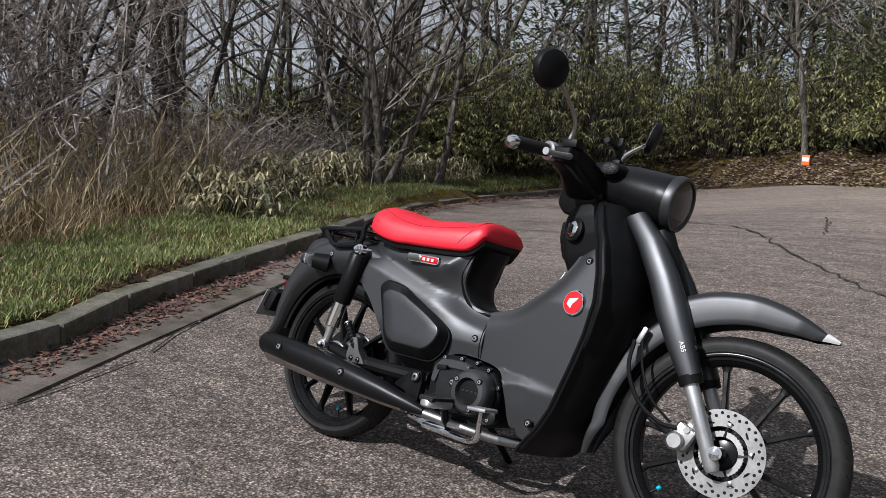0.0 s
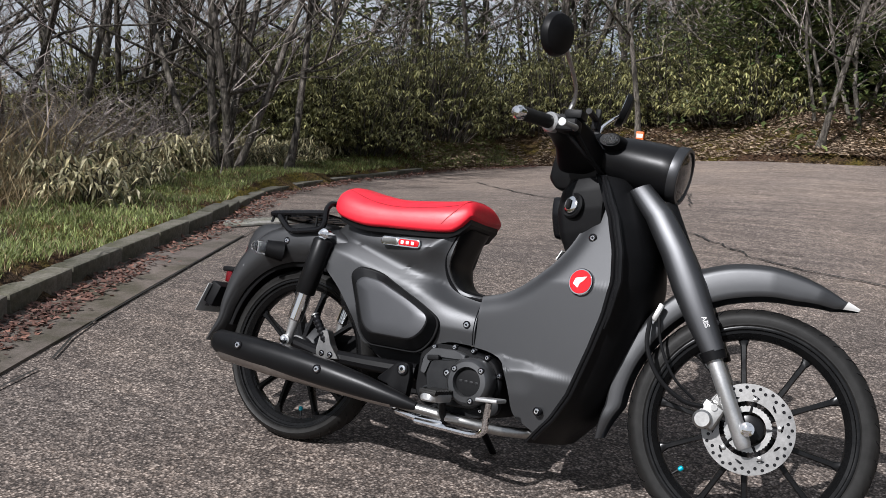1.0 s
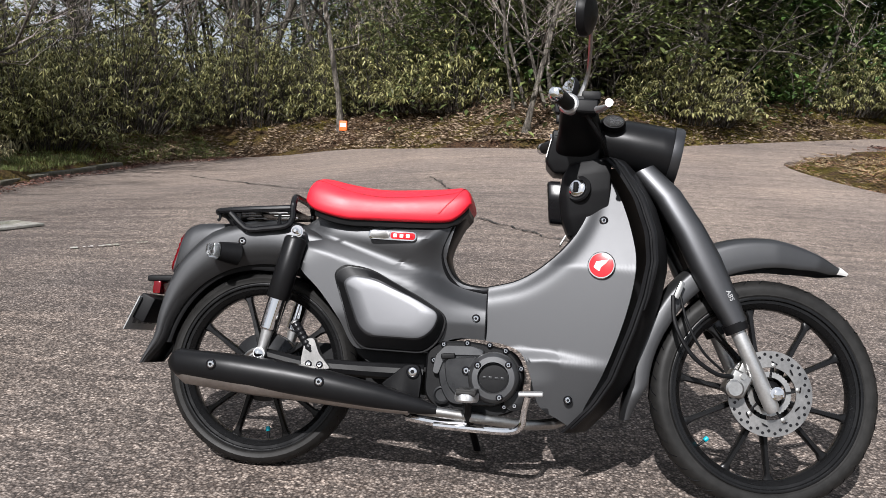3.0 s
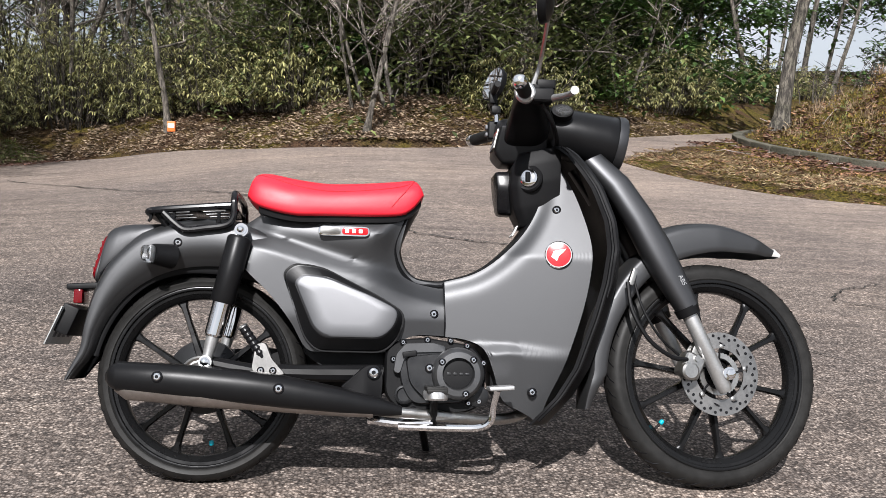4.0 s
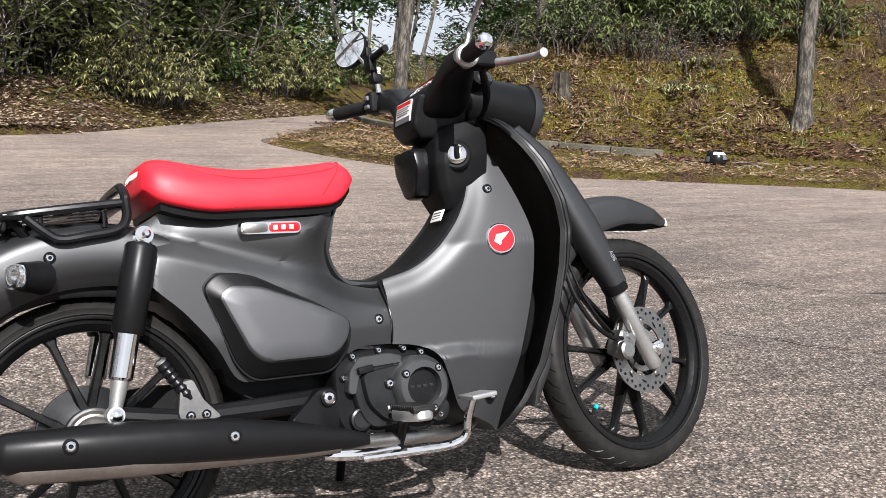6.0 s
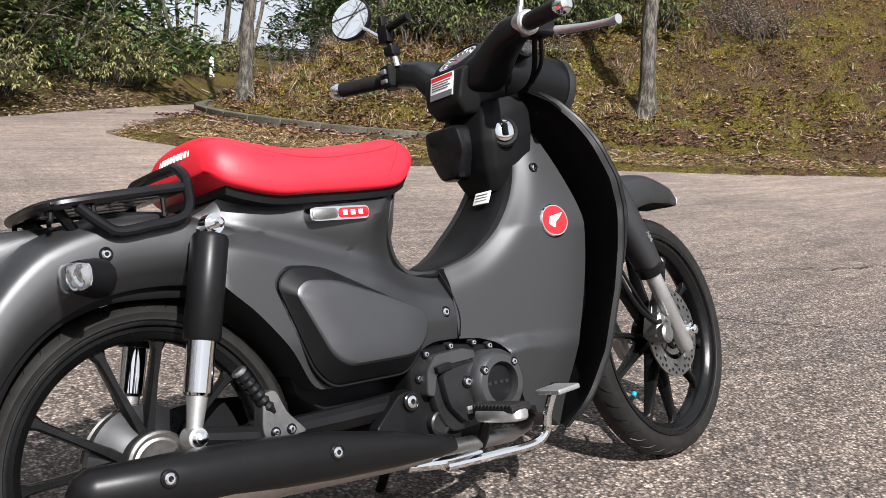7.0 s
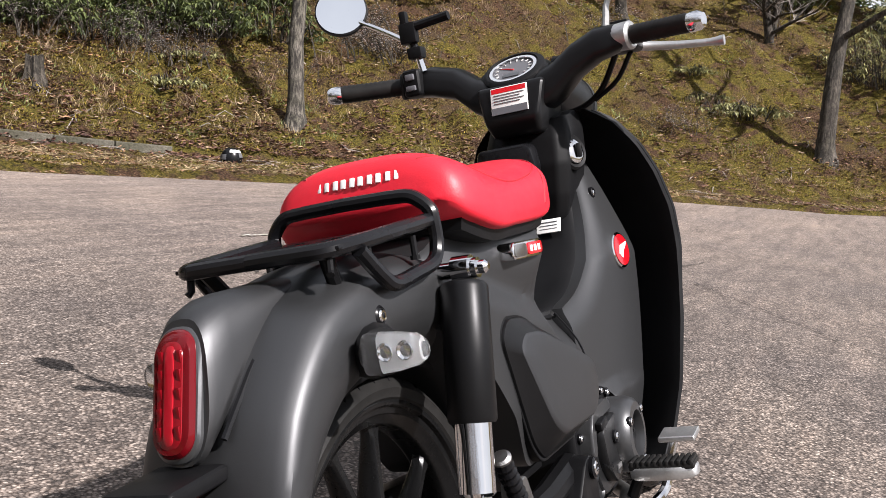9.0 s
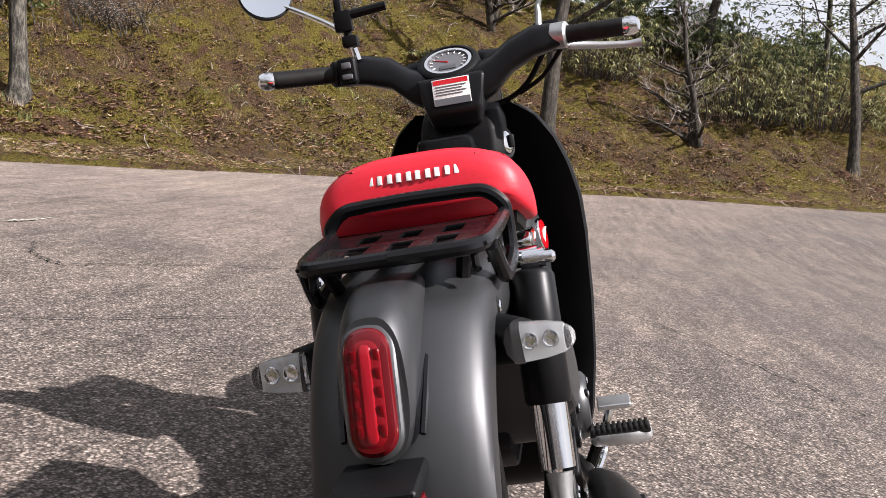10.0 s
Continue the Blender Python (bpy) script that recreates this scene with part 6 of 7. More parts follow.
for x, z in ((0.560, 0.351), (0.605, 0.205)):
    bolt((x, -0.118, z), 0.005, engine)
bm = bmesh.new()
for i in range(7):
    block(bm, (0.69 + i * 0.016, 0, 0.27 + i * 0.004), (0.006, 0.12, 0.10), 0.002, Euler((0, radians(10), 0)).to_matrix())
block(bm, (0.74, 0, 0.275), (0.15, 0.085, 0.075), 0.01)
part("cylinder", bm, BLACK_MATTE, engine, "finned black cylinder")

exhaust = empty("exhaust", Matrix())
exhaust.parent = bike
bm = bmesh.new()
rows = [(-0.216, 0.252, 0.010, -0.190), (-0.206, 0.254, 0.024, -0.192), (-0.188, 0.254, 0.033, -0.194), (-0.05, 0.246, 0.038, -0.194), (0.08, 0.236, 0.039, -0.192), (0.18, 0.226, 0.037, -0.188), (0.30, 0.210, 0.030, -0.178), (0.40, 0.194, 0.020, -0.166), (0.446, 0.187, 0.011, -0.160)]
rings(bm, [[Vector((x, y - h * 0.98 * math.copysign(abs(math.cos(t)) ** 0.85, math.cos(t)), z + h * math.copysign(abs(math.sin(t)) ** 0.9, math.sin(t)))) for t in np.linspace(0, 2 * math.pi, 29)[:-1]] for x, z, h, y in rows])
part("heat_shield", bm, NACELLE, exhaust, "matt black exhaust heat shield")
bm = bmesh.new()
rows = [(-0.195, 0.234, 0.014), (-0.17, 0.228, 0.026), (0.0, 0.218, 0.030), (0.15, 0.208, 0.027), (0.30, 0.193, 0.020), (0.38, 0.184, 0.013)]
rings(bm, [[Vector((x, -0.190 + 0.05 * max(0, x) - h * 1.0 * math.cos(t), z + h * math.sin(t))) for t in np.linspace(0, 2 * math.pi, 25)[:-1]] for x, z, h in rows])
part("silencer", bm, HEAT_BROWN, exhaust, "bare brownish steel silencer")
bm = bmesh.new()
tube(bm, [(0.40, -0.16, 0.186), (0.48, -0.150, 0.180), (0.58, -0.130, 0.172), (0.66, -0.09, 0.165), (0.74, -0.05, 0.175), (0.79, -0.02, 0.215)], 0.0135, 12, 5)
part("exhaust_pipe", bm, STEEL, exhaust, "bare steel exhaust pipe")
for at in ((-0.097, -0.232, 0.256), (0.168, -0.226, 0.235)):
    bolt(at, 0.0085, exhaust)

for s in (-1, 1):
    bm = bmesh.new()
    tube(bm, [(0.0, s * 0.108, 0.286), (0.10, s * 0.112, 0.268), (0.25, s * 0.112, 0.268), (0.40, s * 0.10, 0.270)], [0.016, 0.018, 0.020, 0.022], 10)
    arm = part("swing_arm", bm, BLACK_MATTE, bike, "black swing arm")
bm = bmesh.new()
plate(bm, rounded([(0.30, 0.236), (0.360, 0.290), (0.392, 0.292), (0.402, 0.262), (0.396, 0.176), (0.375, 0.176), (0.350, 0.225)], 0.012), -0.115, -0.140, 0.004)
part("foot_bracket", bm, BLACK_MATTE, bike, "black pivot bracket")
bolt((0.379, -0.146, 0.273), 0.011)
bolt((0.372, -0.142, 0.175), 0.008)

peg = empty("pillion_peg", Matrix())
peg.parent = bike
bm = bmesh.new()
pa, pb = Vector((0.072, -0.132, 0.372)), Vector((0.128, -0.128, 0.292))
pd = (pb - pa).normalized()
disc(bm, pa, pd, [(0, 0.011)] + [(0.006 + i * 0.006, 0.0125 if i % 2 else 0.0105) for i in range(13)] + [(0.086, 0.010)], 18)
part("peg_rubber", bm, GLOSS_BLACK, peg, "ribbed black rubber peg, folded up")
bm = bmesh.new()
disc(bm, pa - pd * 0.004, pd, [(0, 0.009), (0.003, 0.0125), (0.006, 0.0125)], 18)
part("peg_end", bm, STEEL, peg)
bm = bmesh.new()
plate(bm, rounded([(0.096, 0.276), (0.104, 0.334), (0.126, 0.338), (0.142, 0.300), (0.176, 0.263), (0.105, 0.258)], 0.008), -0.112, -0.138, 0.004)
bolt((0.118, -0.139, 0.272), 0.006, peg)
bolt((0.146, -0.139, 0.272), 0.006, peg)
part("peg_bracket", bm, DISC_STEEL, peg, "cast aluminium peg bracket")

foot = empty("footrest", Matrix())
foot.parent = bike
bm = bmesh.new()
tube(bm, [(0.37, -0.120, 0.163), (0.45, -0.135, 0.156), (0.52, -0.14, 0.158)], 0.0105, 10, 4)
part("footrest_bar", bm, CHROME, foot, "chrome bar under the engine")
bm = bmesh.new()
tube(bm, [(0.52, -0.135, 0.158), (0.52, -0.155, 0.185), (0.520, -0.172, 0.215), (0.520, -0.195, 0.226)], 0.010, 10, 4)
part("footrest_arm", bm, BLACK_MATTE, foot)
bm = bmesh.new()
tread = rounded([(0.494, -0.160), (0.546, -0.160), (0.548, -0.235), (0.536, -0.266), (0.504, -0.266), (0.492, -0.235)], 0.020)
rings(bm, [[Vector((0.520 + (x - 0.520) * k, -0.212 + (y + 0.212) * k, z)) for x, y in tread] for z, k in ((0.217, 0.93), (0.221, 1.0), (0.233, 1.0), (0.236, 0.96))])
part("footrest_plate", bm, ALU, foot, "aluminium footrest edge")
bm = bmesh.new()
block(bm, (0.520, -0.212, 0.237), (0.046, 0.102, 0.010), 0.003)
pad = part("footrest_rubber", bm, RUBBER, foot, "ribbed black footrest rubber")
for i in range(11):
    bm = bmesh.new()
    block(bm, (0.520, -0.166 - i * 0.0092, 0.242), (0.047, 0.0062, 0.009), 0.0022)
    part("rubber_rib", bm, RUBBER, pad)
brake = empty("brake_pedal", Matrix())
brake.parent = bike
bm = bmesh.new()
tube(bm, [(0.44, -0.142, 0.150), (0.54, -0.158, 0.150), (0.62, -0.172, 0.152), (0.650, -0.182, 0.168), (0.655, -0.190, 0.205), (0.662, -0.202, 0.240)], 0.0085, 10, 5)
part("pedal_arm", bm, CHROME, brake, "chrome pedal arm")
bm = bmesh.new()
block(bm, (0.668, -0.210, 0.246), (0.058, 0.062, 0.010), 0.004, Euler((0, radians(-4), 0)).to_matrix(), 3)
part("pedal_pad", bm, ALU, brake, "ribbed aluminium pedal pad")
bm = bmesh.new()
tube(bm, [(0.50, 0.09, 0.17), (0.52, 0.16, 0.10), (0.531, 0.205, 0.056)], 0.010, 10, 4)
block(bm, (0.533, 0.214, 0.050), (0.05, 0.035, 0.010), 0.004)
part("side_stand", bm, BLACK_MATTE, bike, "black side stand, folded out")

# ---- front: fork, lamp, handlebar ----
fork = empty("front_fork", Matrix())
fork.parent = bike
fork.matrix_local = STEER
for s in (-1, 1):
    bm = bmesh.new()
    rows = [((0.905, 0.815), 0.028, 0.022, 0.050), ((0.965, 0.750), 0.034, 0.030, 0.064), ((1.020, 0.665), 0.037, 0.034, 0.072), ((1.060, 0.590), 0.040, 0.036, 0.078), ((1.100, 0.515), 0.035, 0.034, 0.082), ((1.140, 0.443), 0.027, 0.030, 0.084)]
    loops = []
    for (x, z), hx, hy, yc in rows:
        d = Vector((0.46, 0, -0.888))
        side = Vector((0.888, 0, 0.46))
        loops.append([Vector((x, s * yc, z)) + side * hx * math.copysign(abs(math.cos(t)) ** 0.75, math.cos(t)) + Vector((0, hy * math.copysign(abs(math.sin(t)) ** 0.75, math.sin(t)), 0)) for t in np.linspace(0, 2 * math.pi, 25)[:-1]])
    rings(bm, loops)
    cv = part("fork_cover", bm, PANEL, fork, "matt grey fork cover")
    bm = bmesh.new()
    a, b = Vector((1.136, s * 0.084, 0.445)), Vector((1.146, s * 0.084, 0.425))
    tube(bm, [a, b], [0.031, 0.029], 20)
    part("cover_ring", bm, BLACK_MATTE, cv)
    bm = bmesh.new()
    a, b = Vector((1.135, s * 0.086, 0.445)), Vector((1.232, s * 0.086, 0.250))
    tube(bm, [a, b, b + (b - a).normalized() * 0.012], [0.0185, 0.0185, 0.015], 20)
    leg = part("fork_leg", bm, ALU, fork, "bare silver-grey fork leg")
    bm = bmesh.new()
    disc(bm, FRONT + Vector((0, s * 0.062, 0.0)), (0, s, 0), [(0, 0.016), (0.045, 0.016), (0.046, 0.011), (0.055, 0.011), (0.057, 0.006)], 18)
    part("axle_nut", bm, CHROME, leg)
# letters of the brake system on the leg cover
txt = bpy.data.curves.new("abs_letters", "FONT")
txt.body, txt.size, txt.extrude, txt.align_x = "ABS", 0.016, 0.0008, "CENTER"
t_ob = new("letters", txt)
dg = bpy.context.evaluated_depsgraph_get()
t_me = bpy.data.meshes.new_from_object(t_ob.evaluated_get(dg))
bpy.data.objects.remove(t_ob)
t_me.materials.append(ALU)
letters = new("letters", t_me)
letters.parent = fork
way = Vector((0.46, 0, -0.888))
letters.matrix_local = Matrix.Translation((1.110, -0.1165, 0.505)) @ Matrix((way, way.cross(Vector((0, -1, 0))) * -1, Vector((0, -1, 0)))).transposed().to_4x4()
bm = bmesh.new()
rings(bm, [[Vector((x, y, z)) for y in (-w, w)] + [Vector((x - 0.03, y, z - 0.02)) for y in (w, -w)] for x, z, w in ((0.945, 0.815, 0.03), (0.985, 0.745, 0.036), (1.035, 0.66, 0.036), (1.075, 0.585, 0.03))])
bmesh.ops.bevel(bm, geom=list(bm.edges), offset=0.006, segments=2, affect="EDGES", profile=0.6)
fp = part("fork_centre", bm, BLACK_MATTE, fork, "black centre panel between the fork covers")
bm = bmesh.new()
block(bm, (1.004, -0.024, 0.722), (0.006, 0.006, 0.08), 0.002, Euler((0, radians(-28), 0)).to_matrix())
block(bm, (1.012, 0.0, 0.705), (0.006, 0.04, 0.03), 0.002, Euler((0, radians(-28), 0)).to_matrix())
part("front_badge", bm, RED_GLOSS, fp, "small red front badge")
bm = bmesh.new()
tube(bm, [(0.965, 0, 0.79), (1.11, 0, 0.50)], 0.03, 12)
block(bm, (1.115, 0, 0.515), (0.06, 0.19, 0.03), 0.01, Euler((0, radians(27), 0)).to_matrix())
part("steering_stem", bm, BLACK_MATTE, fork)
bm = bmesh.new()
block(bm, (1.150, -0.070, 0.300), (0.055, 0.045, 0.062), 0.012, Euler((0, radians(25), 0)).to_matrix(), 3)
disc(bm, (1.138, -0.088, 0.287), (0, -1, 0), [(0, 0.022), (0.014, 0.022), (0.018, 0.017), (0.018, 0.004)], 24)
disc(bm, (1.160, -0.085, 0.318), (0, -1, 0), [(0, 0.008), (0.012, 0.008)], 12)
part("brake_caliper", bm, STEEL, fork, "silver brake caliper")
bm = bmesh.new()
block(bm, (1.175, -0.066, 0.345), (0.03, 0.02, 0.05), 0.006, Euler((0, radians(25), 0)).to_matrix())
part("caliper_bracket", bm, STEEL, fork)
bm = bmesh.new()
tube(bm, [(0.985, -0.085, 0.50), (0.99, -0.10, 0.43), (1.03, -0.105, 0.36), (1.09, -0.10, 0.32), (1.135, -0.09, 0.315)], 0.0055, 8, 6)
tube(bm, [(1.00, -0.08, 0.52), (1.02, -0.09, 0.44), (1.06, -0.095, 0.37), (1.115, -0.085, 0.325)], 0.0035, 8, 6)
part("brake_hose", bm, BLACK, fork, "black brake hose and sensor cable")
bm = bmesh.new()
block(bm, (1.000, -0.080, 0.515), (0.014, 0.014, 0.045), 0.004, Euler((0, radians(20), 0)).to_matrix())
part("hose_clamp", bm, STEEL, fork)

bar = empty("handlebar", Matrix())
bar.parent = bike
# lamp nacelle, run out from the bar cover
bm = bmesh.new()
nac = [((0.765, 0.900), 0.052, 0.050), ((0.82, 0.896), 0.066, 0.060), ((0.87, 0.888), 0.072, 0.066), ((0.915, 0.880), 0.073, 0.069), ((0.955, 0.873), 0.073, 0.071), ((0.985, 0.868), 0.0725, 0.0715), ((0.990, 0.867), 0.070, 0.069)]
rings(bm, [[Vector((x, hy * math.cos(t), z + hz * math.sin(t))) for t in np.linspace(0, 2 * math.pi, 41)[:-1]] for (x, z), hy, hz in nac])
part("lamp_nacelle", bm, NACELLE, bar, "matt charcoal headlamp shell")
bm = bmesh.new()
ax = Vector((1, 0, -0.16)).normalized()
disc(bm, (0.980, 0, 0.869), ax, [(0, 0.0745), (0.018, 0.0745), (0.024, 0.071), (0.024, 0.064), (0.016, 0.062)], 44)
ring = part("lamp_ring", bm, PANEL, bar, "grey headlamp ring")
bm = bmesh.new()
disc(bm, (0.992, 0, 0.867), ax, [(0, 0.0), (0.0, 0.063), (0.008, 0.062), (0.013, 0.04), (0.015, 0.0)], 40)
part("headlamp_lens", bm, CLEAR, ring, "clear round headlamp lens")
bm = bmesh.new()
disc(bm, (0.966, 0, 0.871), ax, [(0, 0.012), (0.004, 0.035), (0.016, 0.060)], 40)
part("headlamp_reflector", bm, REFLECTOR, ring)
bm = bmesh.new()
block(bm, (0.984, 0, 0.868), (0.012, 0.118, 0.012), 0.002)
part("lamp_bar", bm, BLACK, ring, "dark bar across the headlamp")
# bar cover: a bent, tapered wing
bm = bmesh.new()
rows = [(-0.215, 0.722, 0.938, 0.024, 0.021), (-0.195, 0.725, 0.938, 0.030, 0.026), (-0.160, 0.732, 0.936, 0.038, 0.030), (-0.115, 0.742, 0.918, 0.046, 0.032), (-0.078, 0.745, 0.890, 0.054, 0.036), (-0.03, 0.748, 0.870, 0.058, 0.040),
        (0.03, 0.748, 0.870, 0.058, 0.040), (0.078, 0.745, 0.890, 0.054, 0.036), (0.115, 0.742, 0.922, 0.046, 0.032), (0.160, 0.732, 0.936, 0.038, 0.030), (0.195, 0.725, 0.938, 0.030, 0.026), (0.215, 0.722, 0.938, 0.024, 0.021)]
rings(bm, [[Vector((x + hx * math.copysign(abs(math.cos(t)) ** 0.62, math.cos(t)) + 0.35 * hz * math.sin(t), y, z + hz * math.copysign(abs(math.sin(t)) ** 0.62, math.sin(t)))) for t in np.linspace(0, 2 * math.pi, 33)[:-1]] for y, x, z, hx, hz in rows])
part("bar_cover", bm, NACELLE, bar, "matt black handlebar cover")
bm = bmesh.new()
rings(bm, [[Vector((x + 0.0, y, z)) for x, y in ((0.690 + dx, -w), (0.80, -w), (0.80, w), (0.690 + dx, w))] for z, w, dx in ((0.800, 0.046, -0.004), (0.825, 0.052, -0.026), (0.865, 0.060, -0.018), (0.896, 0.066, -0.010))])
bmesh.ops.bevel(bm, geom=list(bm.edges), offset=0.010, segments=3, affect="EDGES", profile=0.6)
part("bar_neck", bm, NACELLE, bar)
bm = bmesh.new()
gax = Vector((-0.72, 0, 1)).normalized()
DIAL = Vector((0.738, 0.004, 0.917))
disc(bm, DIAL, gax, [(-0.05, 0.062), (-0.01, 0.064), (0.012, 0.060), (0.016, 0.055), (0.017, 0.049), (0.010, 0.047)], 40)
g = part("speedometer", bm, BLACK, bar, "round speedometer")
bm = bmesh.new()
disc(bm, DIAL, gax, [(0.006, 0.047), (0.0105, 0.047), (0.011, 0.02)], 40)
dial = part("dial", bm, INK, g, "dark dial face with pale ticks")
bm = bmesh.new()
c = DIAL + gax * 0.012
n = 40
u = Vector((1, 0, 0.72)).normalized()
vs = [[bm.verts.new(c + (u * math.cos(a) + Vector((0, 1, 0)) * math.sin(a)) * r + gax * h) for r, h in ((0.040, 0), (0.046, 0), (0.046, 0.003), (0.040, 0.003))] for a in (2 * math.pi * k / n for k in range(n))]
for i in range(n):
    for j in range(4):
        bm.faces.new((vs[i][j], vs[i][(j + 1) % 4], vs[(i + 1) % n][(j + 1) % 4], vs[(i + 1) % n][j]))
part("dial_ring", bm, CHROME, g, "bright dial ring")
bm = bmesh.new()
for k in range(13):
    a = radians(-125 + k * 20.8)
    w = u * math.cos(a) + Vector((0, 1, 0)) * math.sin(a)
    tube(bm, [c + w * 0.030, c + w * 0.036], 0.0011, 5)
tagged(part("dial_tick", bm, PAPER, dial), kind="stuff")
bm = bmesh.new()
tube(bm, [c - gax * 0.0005, c + (u * 0.4 + Vector((0, 0.9, 0))).normalized() * 0.030], [0.002, 0.0007], 6)
part("needle", bm, RED_GLOSS, dial)
bm = bmesh.new()
block(bm, c - u * 0.020, (0.012, 0.030, 0.002), 0.0005, Euler((0, -math.atan(0.72), 0)).to_matrix())
part("display", bm, GREY_LIGHT, dial, "grey figure window")

bm = bmesh.new()
tilt = Euler((0, radians(12), 0)).to_matrix()
block(bm, (0.6715, 0.000, 0.866), (0.003, 0.070, 0.050), 0.0008, tilt)
lb = part("warning_label", bm, PAPER, bar, "white and red printed warning label")
bm = bmesh.new()
block(bm, (0.6745, 0.000, 0.8845), (0.002, 0.066, 0.009), 0, tilt)
part("label_band", bm, RED_GLOSS, lb)
bm = bmesh.new()
for i in range(4):
    block(bm, (0.6720 - i * 0.0011, 0.000 + (0.004 if i % 2 else 0), 0.8765 - i * 0.0050), (0.002, 0.058 - 0.008 * (i % 2), 0.0012), 0, tilt)
block(bm, (0.6662, 0.000, 0.8475), (0.002, 0.068, 0.013), 0, tilt)
part("print_line", bm, INK, lb)
for s, gx in ((-1, 0.680), (1, 0.652)):
    a, b = Vector((0.716, s * 0.208, 0.937)), Vector((gx, s * 0.338, 0.928 if s < 0 else 0.940))
    d = (b - a).normalized()
    ln = (b - a).length
    bm = bmesh.new()
    disc(bm, a, d, [(-0.010, 0.024), (0.016, 0.025), (0.020, 0.021)], 24)
    part("switch_housing" if s > 0 else "throttle_collar", bm, BLACK if s > 0 else ALU, bar, "" if s > 0 else "silver throttle collar")
    bm = bmesh.new()
    disc(bm, a, d, [(0.018, 0.0170)] + [(0.022 + i * 0.0042, 0.0172 if i % 2 else 0.0160) for i in range(int((ln - 0.03) / 0.0042))] + [(ln - 0.006, 0.016)], 22)
    part("grip", bm, RUBBER, bar, "ribbed black rubber grip")
    bm = bmesh.new()
    disc(bm, b - d * 0.010, d, [(0, 0.016), (0.006, 0.0175), (0.018, 0.0165), (0.026, 0.012), (0.029, 0.004)], 22)
    part("bar_end", bm, CHROME, bar, "chrome bar end weight")
# left switches
bm = bmesh.new()
block(bm, (0.700, 0.190, 0.936), (0.046, 0.036, 0.052), 0.009, None, 3)
sw = part("switch_block", bm, BLACK, bar, "black left switch block")
bm = bmesh.new()
block(bm, (0.675, 0.190, 0.946), (0.008, 0.018, 0.012), 0.003)
block(bm, (0.675, 0.190, 0.925), (0.008, 0.020, 0.010), 0.003)
part("switch_button", bm, INK, sw)
# brake lever, reservoir and hose on the right
bm = bmesh.new()
block(bm, (0.755, -0.205, 0.932), (0.055, 0.05, 0.034), 0.010, None, 3)
block(bm, (0.765, -0.190, 0.962), (0.045, 0.05, 0.022), 0.006, None, 2)
part("master_cylinder", bm, BLACK, bar, "black brake master cylinder")
bm = bmesh.new()
tube(bm, [(0.770, -0.205, 0.928), (0.785, -0.240, 0.922), (0.795, -0.290, 0.914), (0.800, -0.340, 0.908), (0.799, -0.366, 0.906)], [0.009, 0.0085, 0.007, 0.0065, 0.0095], 12, 5)
part("brake_lever", bm, ALU, bar, "silver front brake lever")
bm = bmesh.new()
tube(bm, [(0.77, -0.18, 0.920), (0.80, -0.14, 0.87), (0.815, -0.10, 0.845), (0.82, -0.05, 0.835)], 0.0055, 8, 6)
tube(bm, [(0.755, -0.21, 0.915), (0.79, -0.17, 0.875), (0.81, -0.12, 0.85)], 0.0045, 8, 6)
part("bar_cable", bm, BLACK, bar, "black cables")
for s in (-1, 1):
    fi = empty("front_indicator", Matrix())
    fi.parent = bike
    bm = bmesh.new()
    rings(bm, [[Vector((0.828 + hx * math.cos(t), s * y, 0.928 + hz * math.sin(t))) for t in np.linspace(0, 2 * math.pi, 25)[:-1]] for y, hx, hz in ((0.050, 0.034, 0.022), (0.090, 0.030, 0.019), (0.098, 0.026, 0.016))])
    part("indicator_shell", bm, BLACK, fi)
    bm = bmesh.new()
    rings(bm, [[Vector((0.830 + hx * math.cos(t), s * y, 0.928 + hz * math.sin(t))) for t in np.linspace(0, 2 * math.pi, 25)[:-1]] for y, hx, hz in ((0.096, 0.022, 0.013), (0.102, 0.020, 0.012), (0.105, 0.012, 0.007))])
    part("lens", bm, CLEAR, fi, "clear lens")
    bm = bmesh.new()
    disc(bm, (0.830, s * 0.094, 0.928), (0, s, 0), [(0, 0.006), (0.002, 0.012)], 16)
    part("bulb_reflector", bm, REFLECTOR, fi)
# mirrors
for s, stem, head, face in ((-1, (0.735, -0.175, 0.955), (0.734, -0.320, 1.123), Vector((-1.0, 0.35, 0.10))), (1, (0.700, 0.170, 0.955), (0.712, 0.332, 1.110), Vector((-1.0, -0.45, 0.30)))):
    mi = empty("mirror", Matrix())
    mi.parent = bike
    head = Vector(head)
    face = face.normalized()
    bm = bmesh.new()
    if s < 0:
        tube(bm, [stem, (0.745, -0.178, 0.985), (0.752, -0.182, 1.010), (0.755, -0.21, 1.045), head - face * 0.018], [0.0075, 0.0065, 0.0055, 0.005, 0.005], 10, 4)
    else:
        tube(bm, [stem, (0.700, 0.178, 0.99), (0.700, 0.20, 1.02), (0.708, 0.26, 1.06), head - face * 0.018], [0.0075, 0.0065, 0.0055, 0.005, 0.005], 10, 4)
    part("mirror_stalk", bm, CHROME if s > 0 else STEEL, mi, "bright metal mirror stalk")
    bm = bmesh.new()
    disc(bm, head, face, [(-0.024, 0.008), (-0.022, 0.030), (-0.014, 0.047), (-0.002, 0.0525), (0.004, 0.0525), (0.005, 0.050)], 40)
    mh = part("mirror_shell", bm, BLACK, mi, "round black mirror shell")
    bm = bmesh.new()
    disc(bm, head + face * 0.0045, face, [(0, 0.0495), (0.0015, 0.0495)], 40)
    part("mirror_glass", bm, MIRROR, mh)
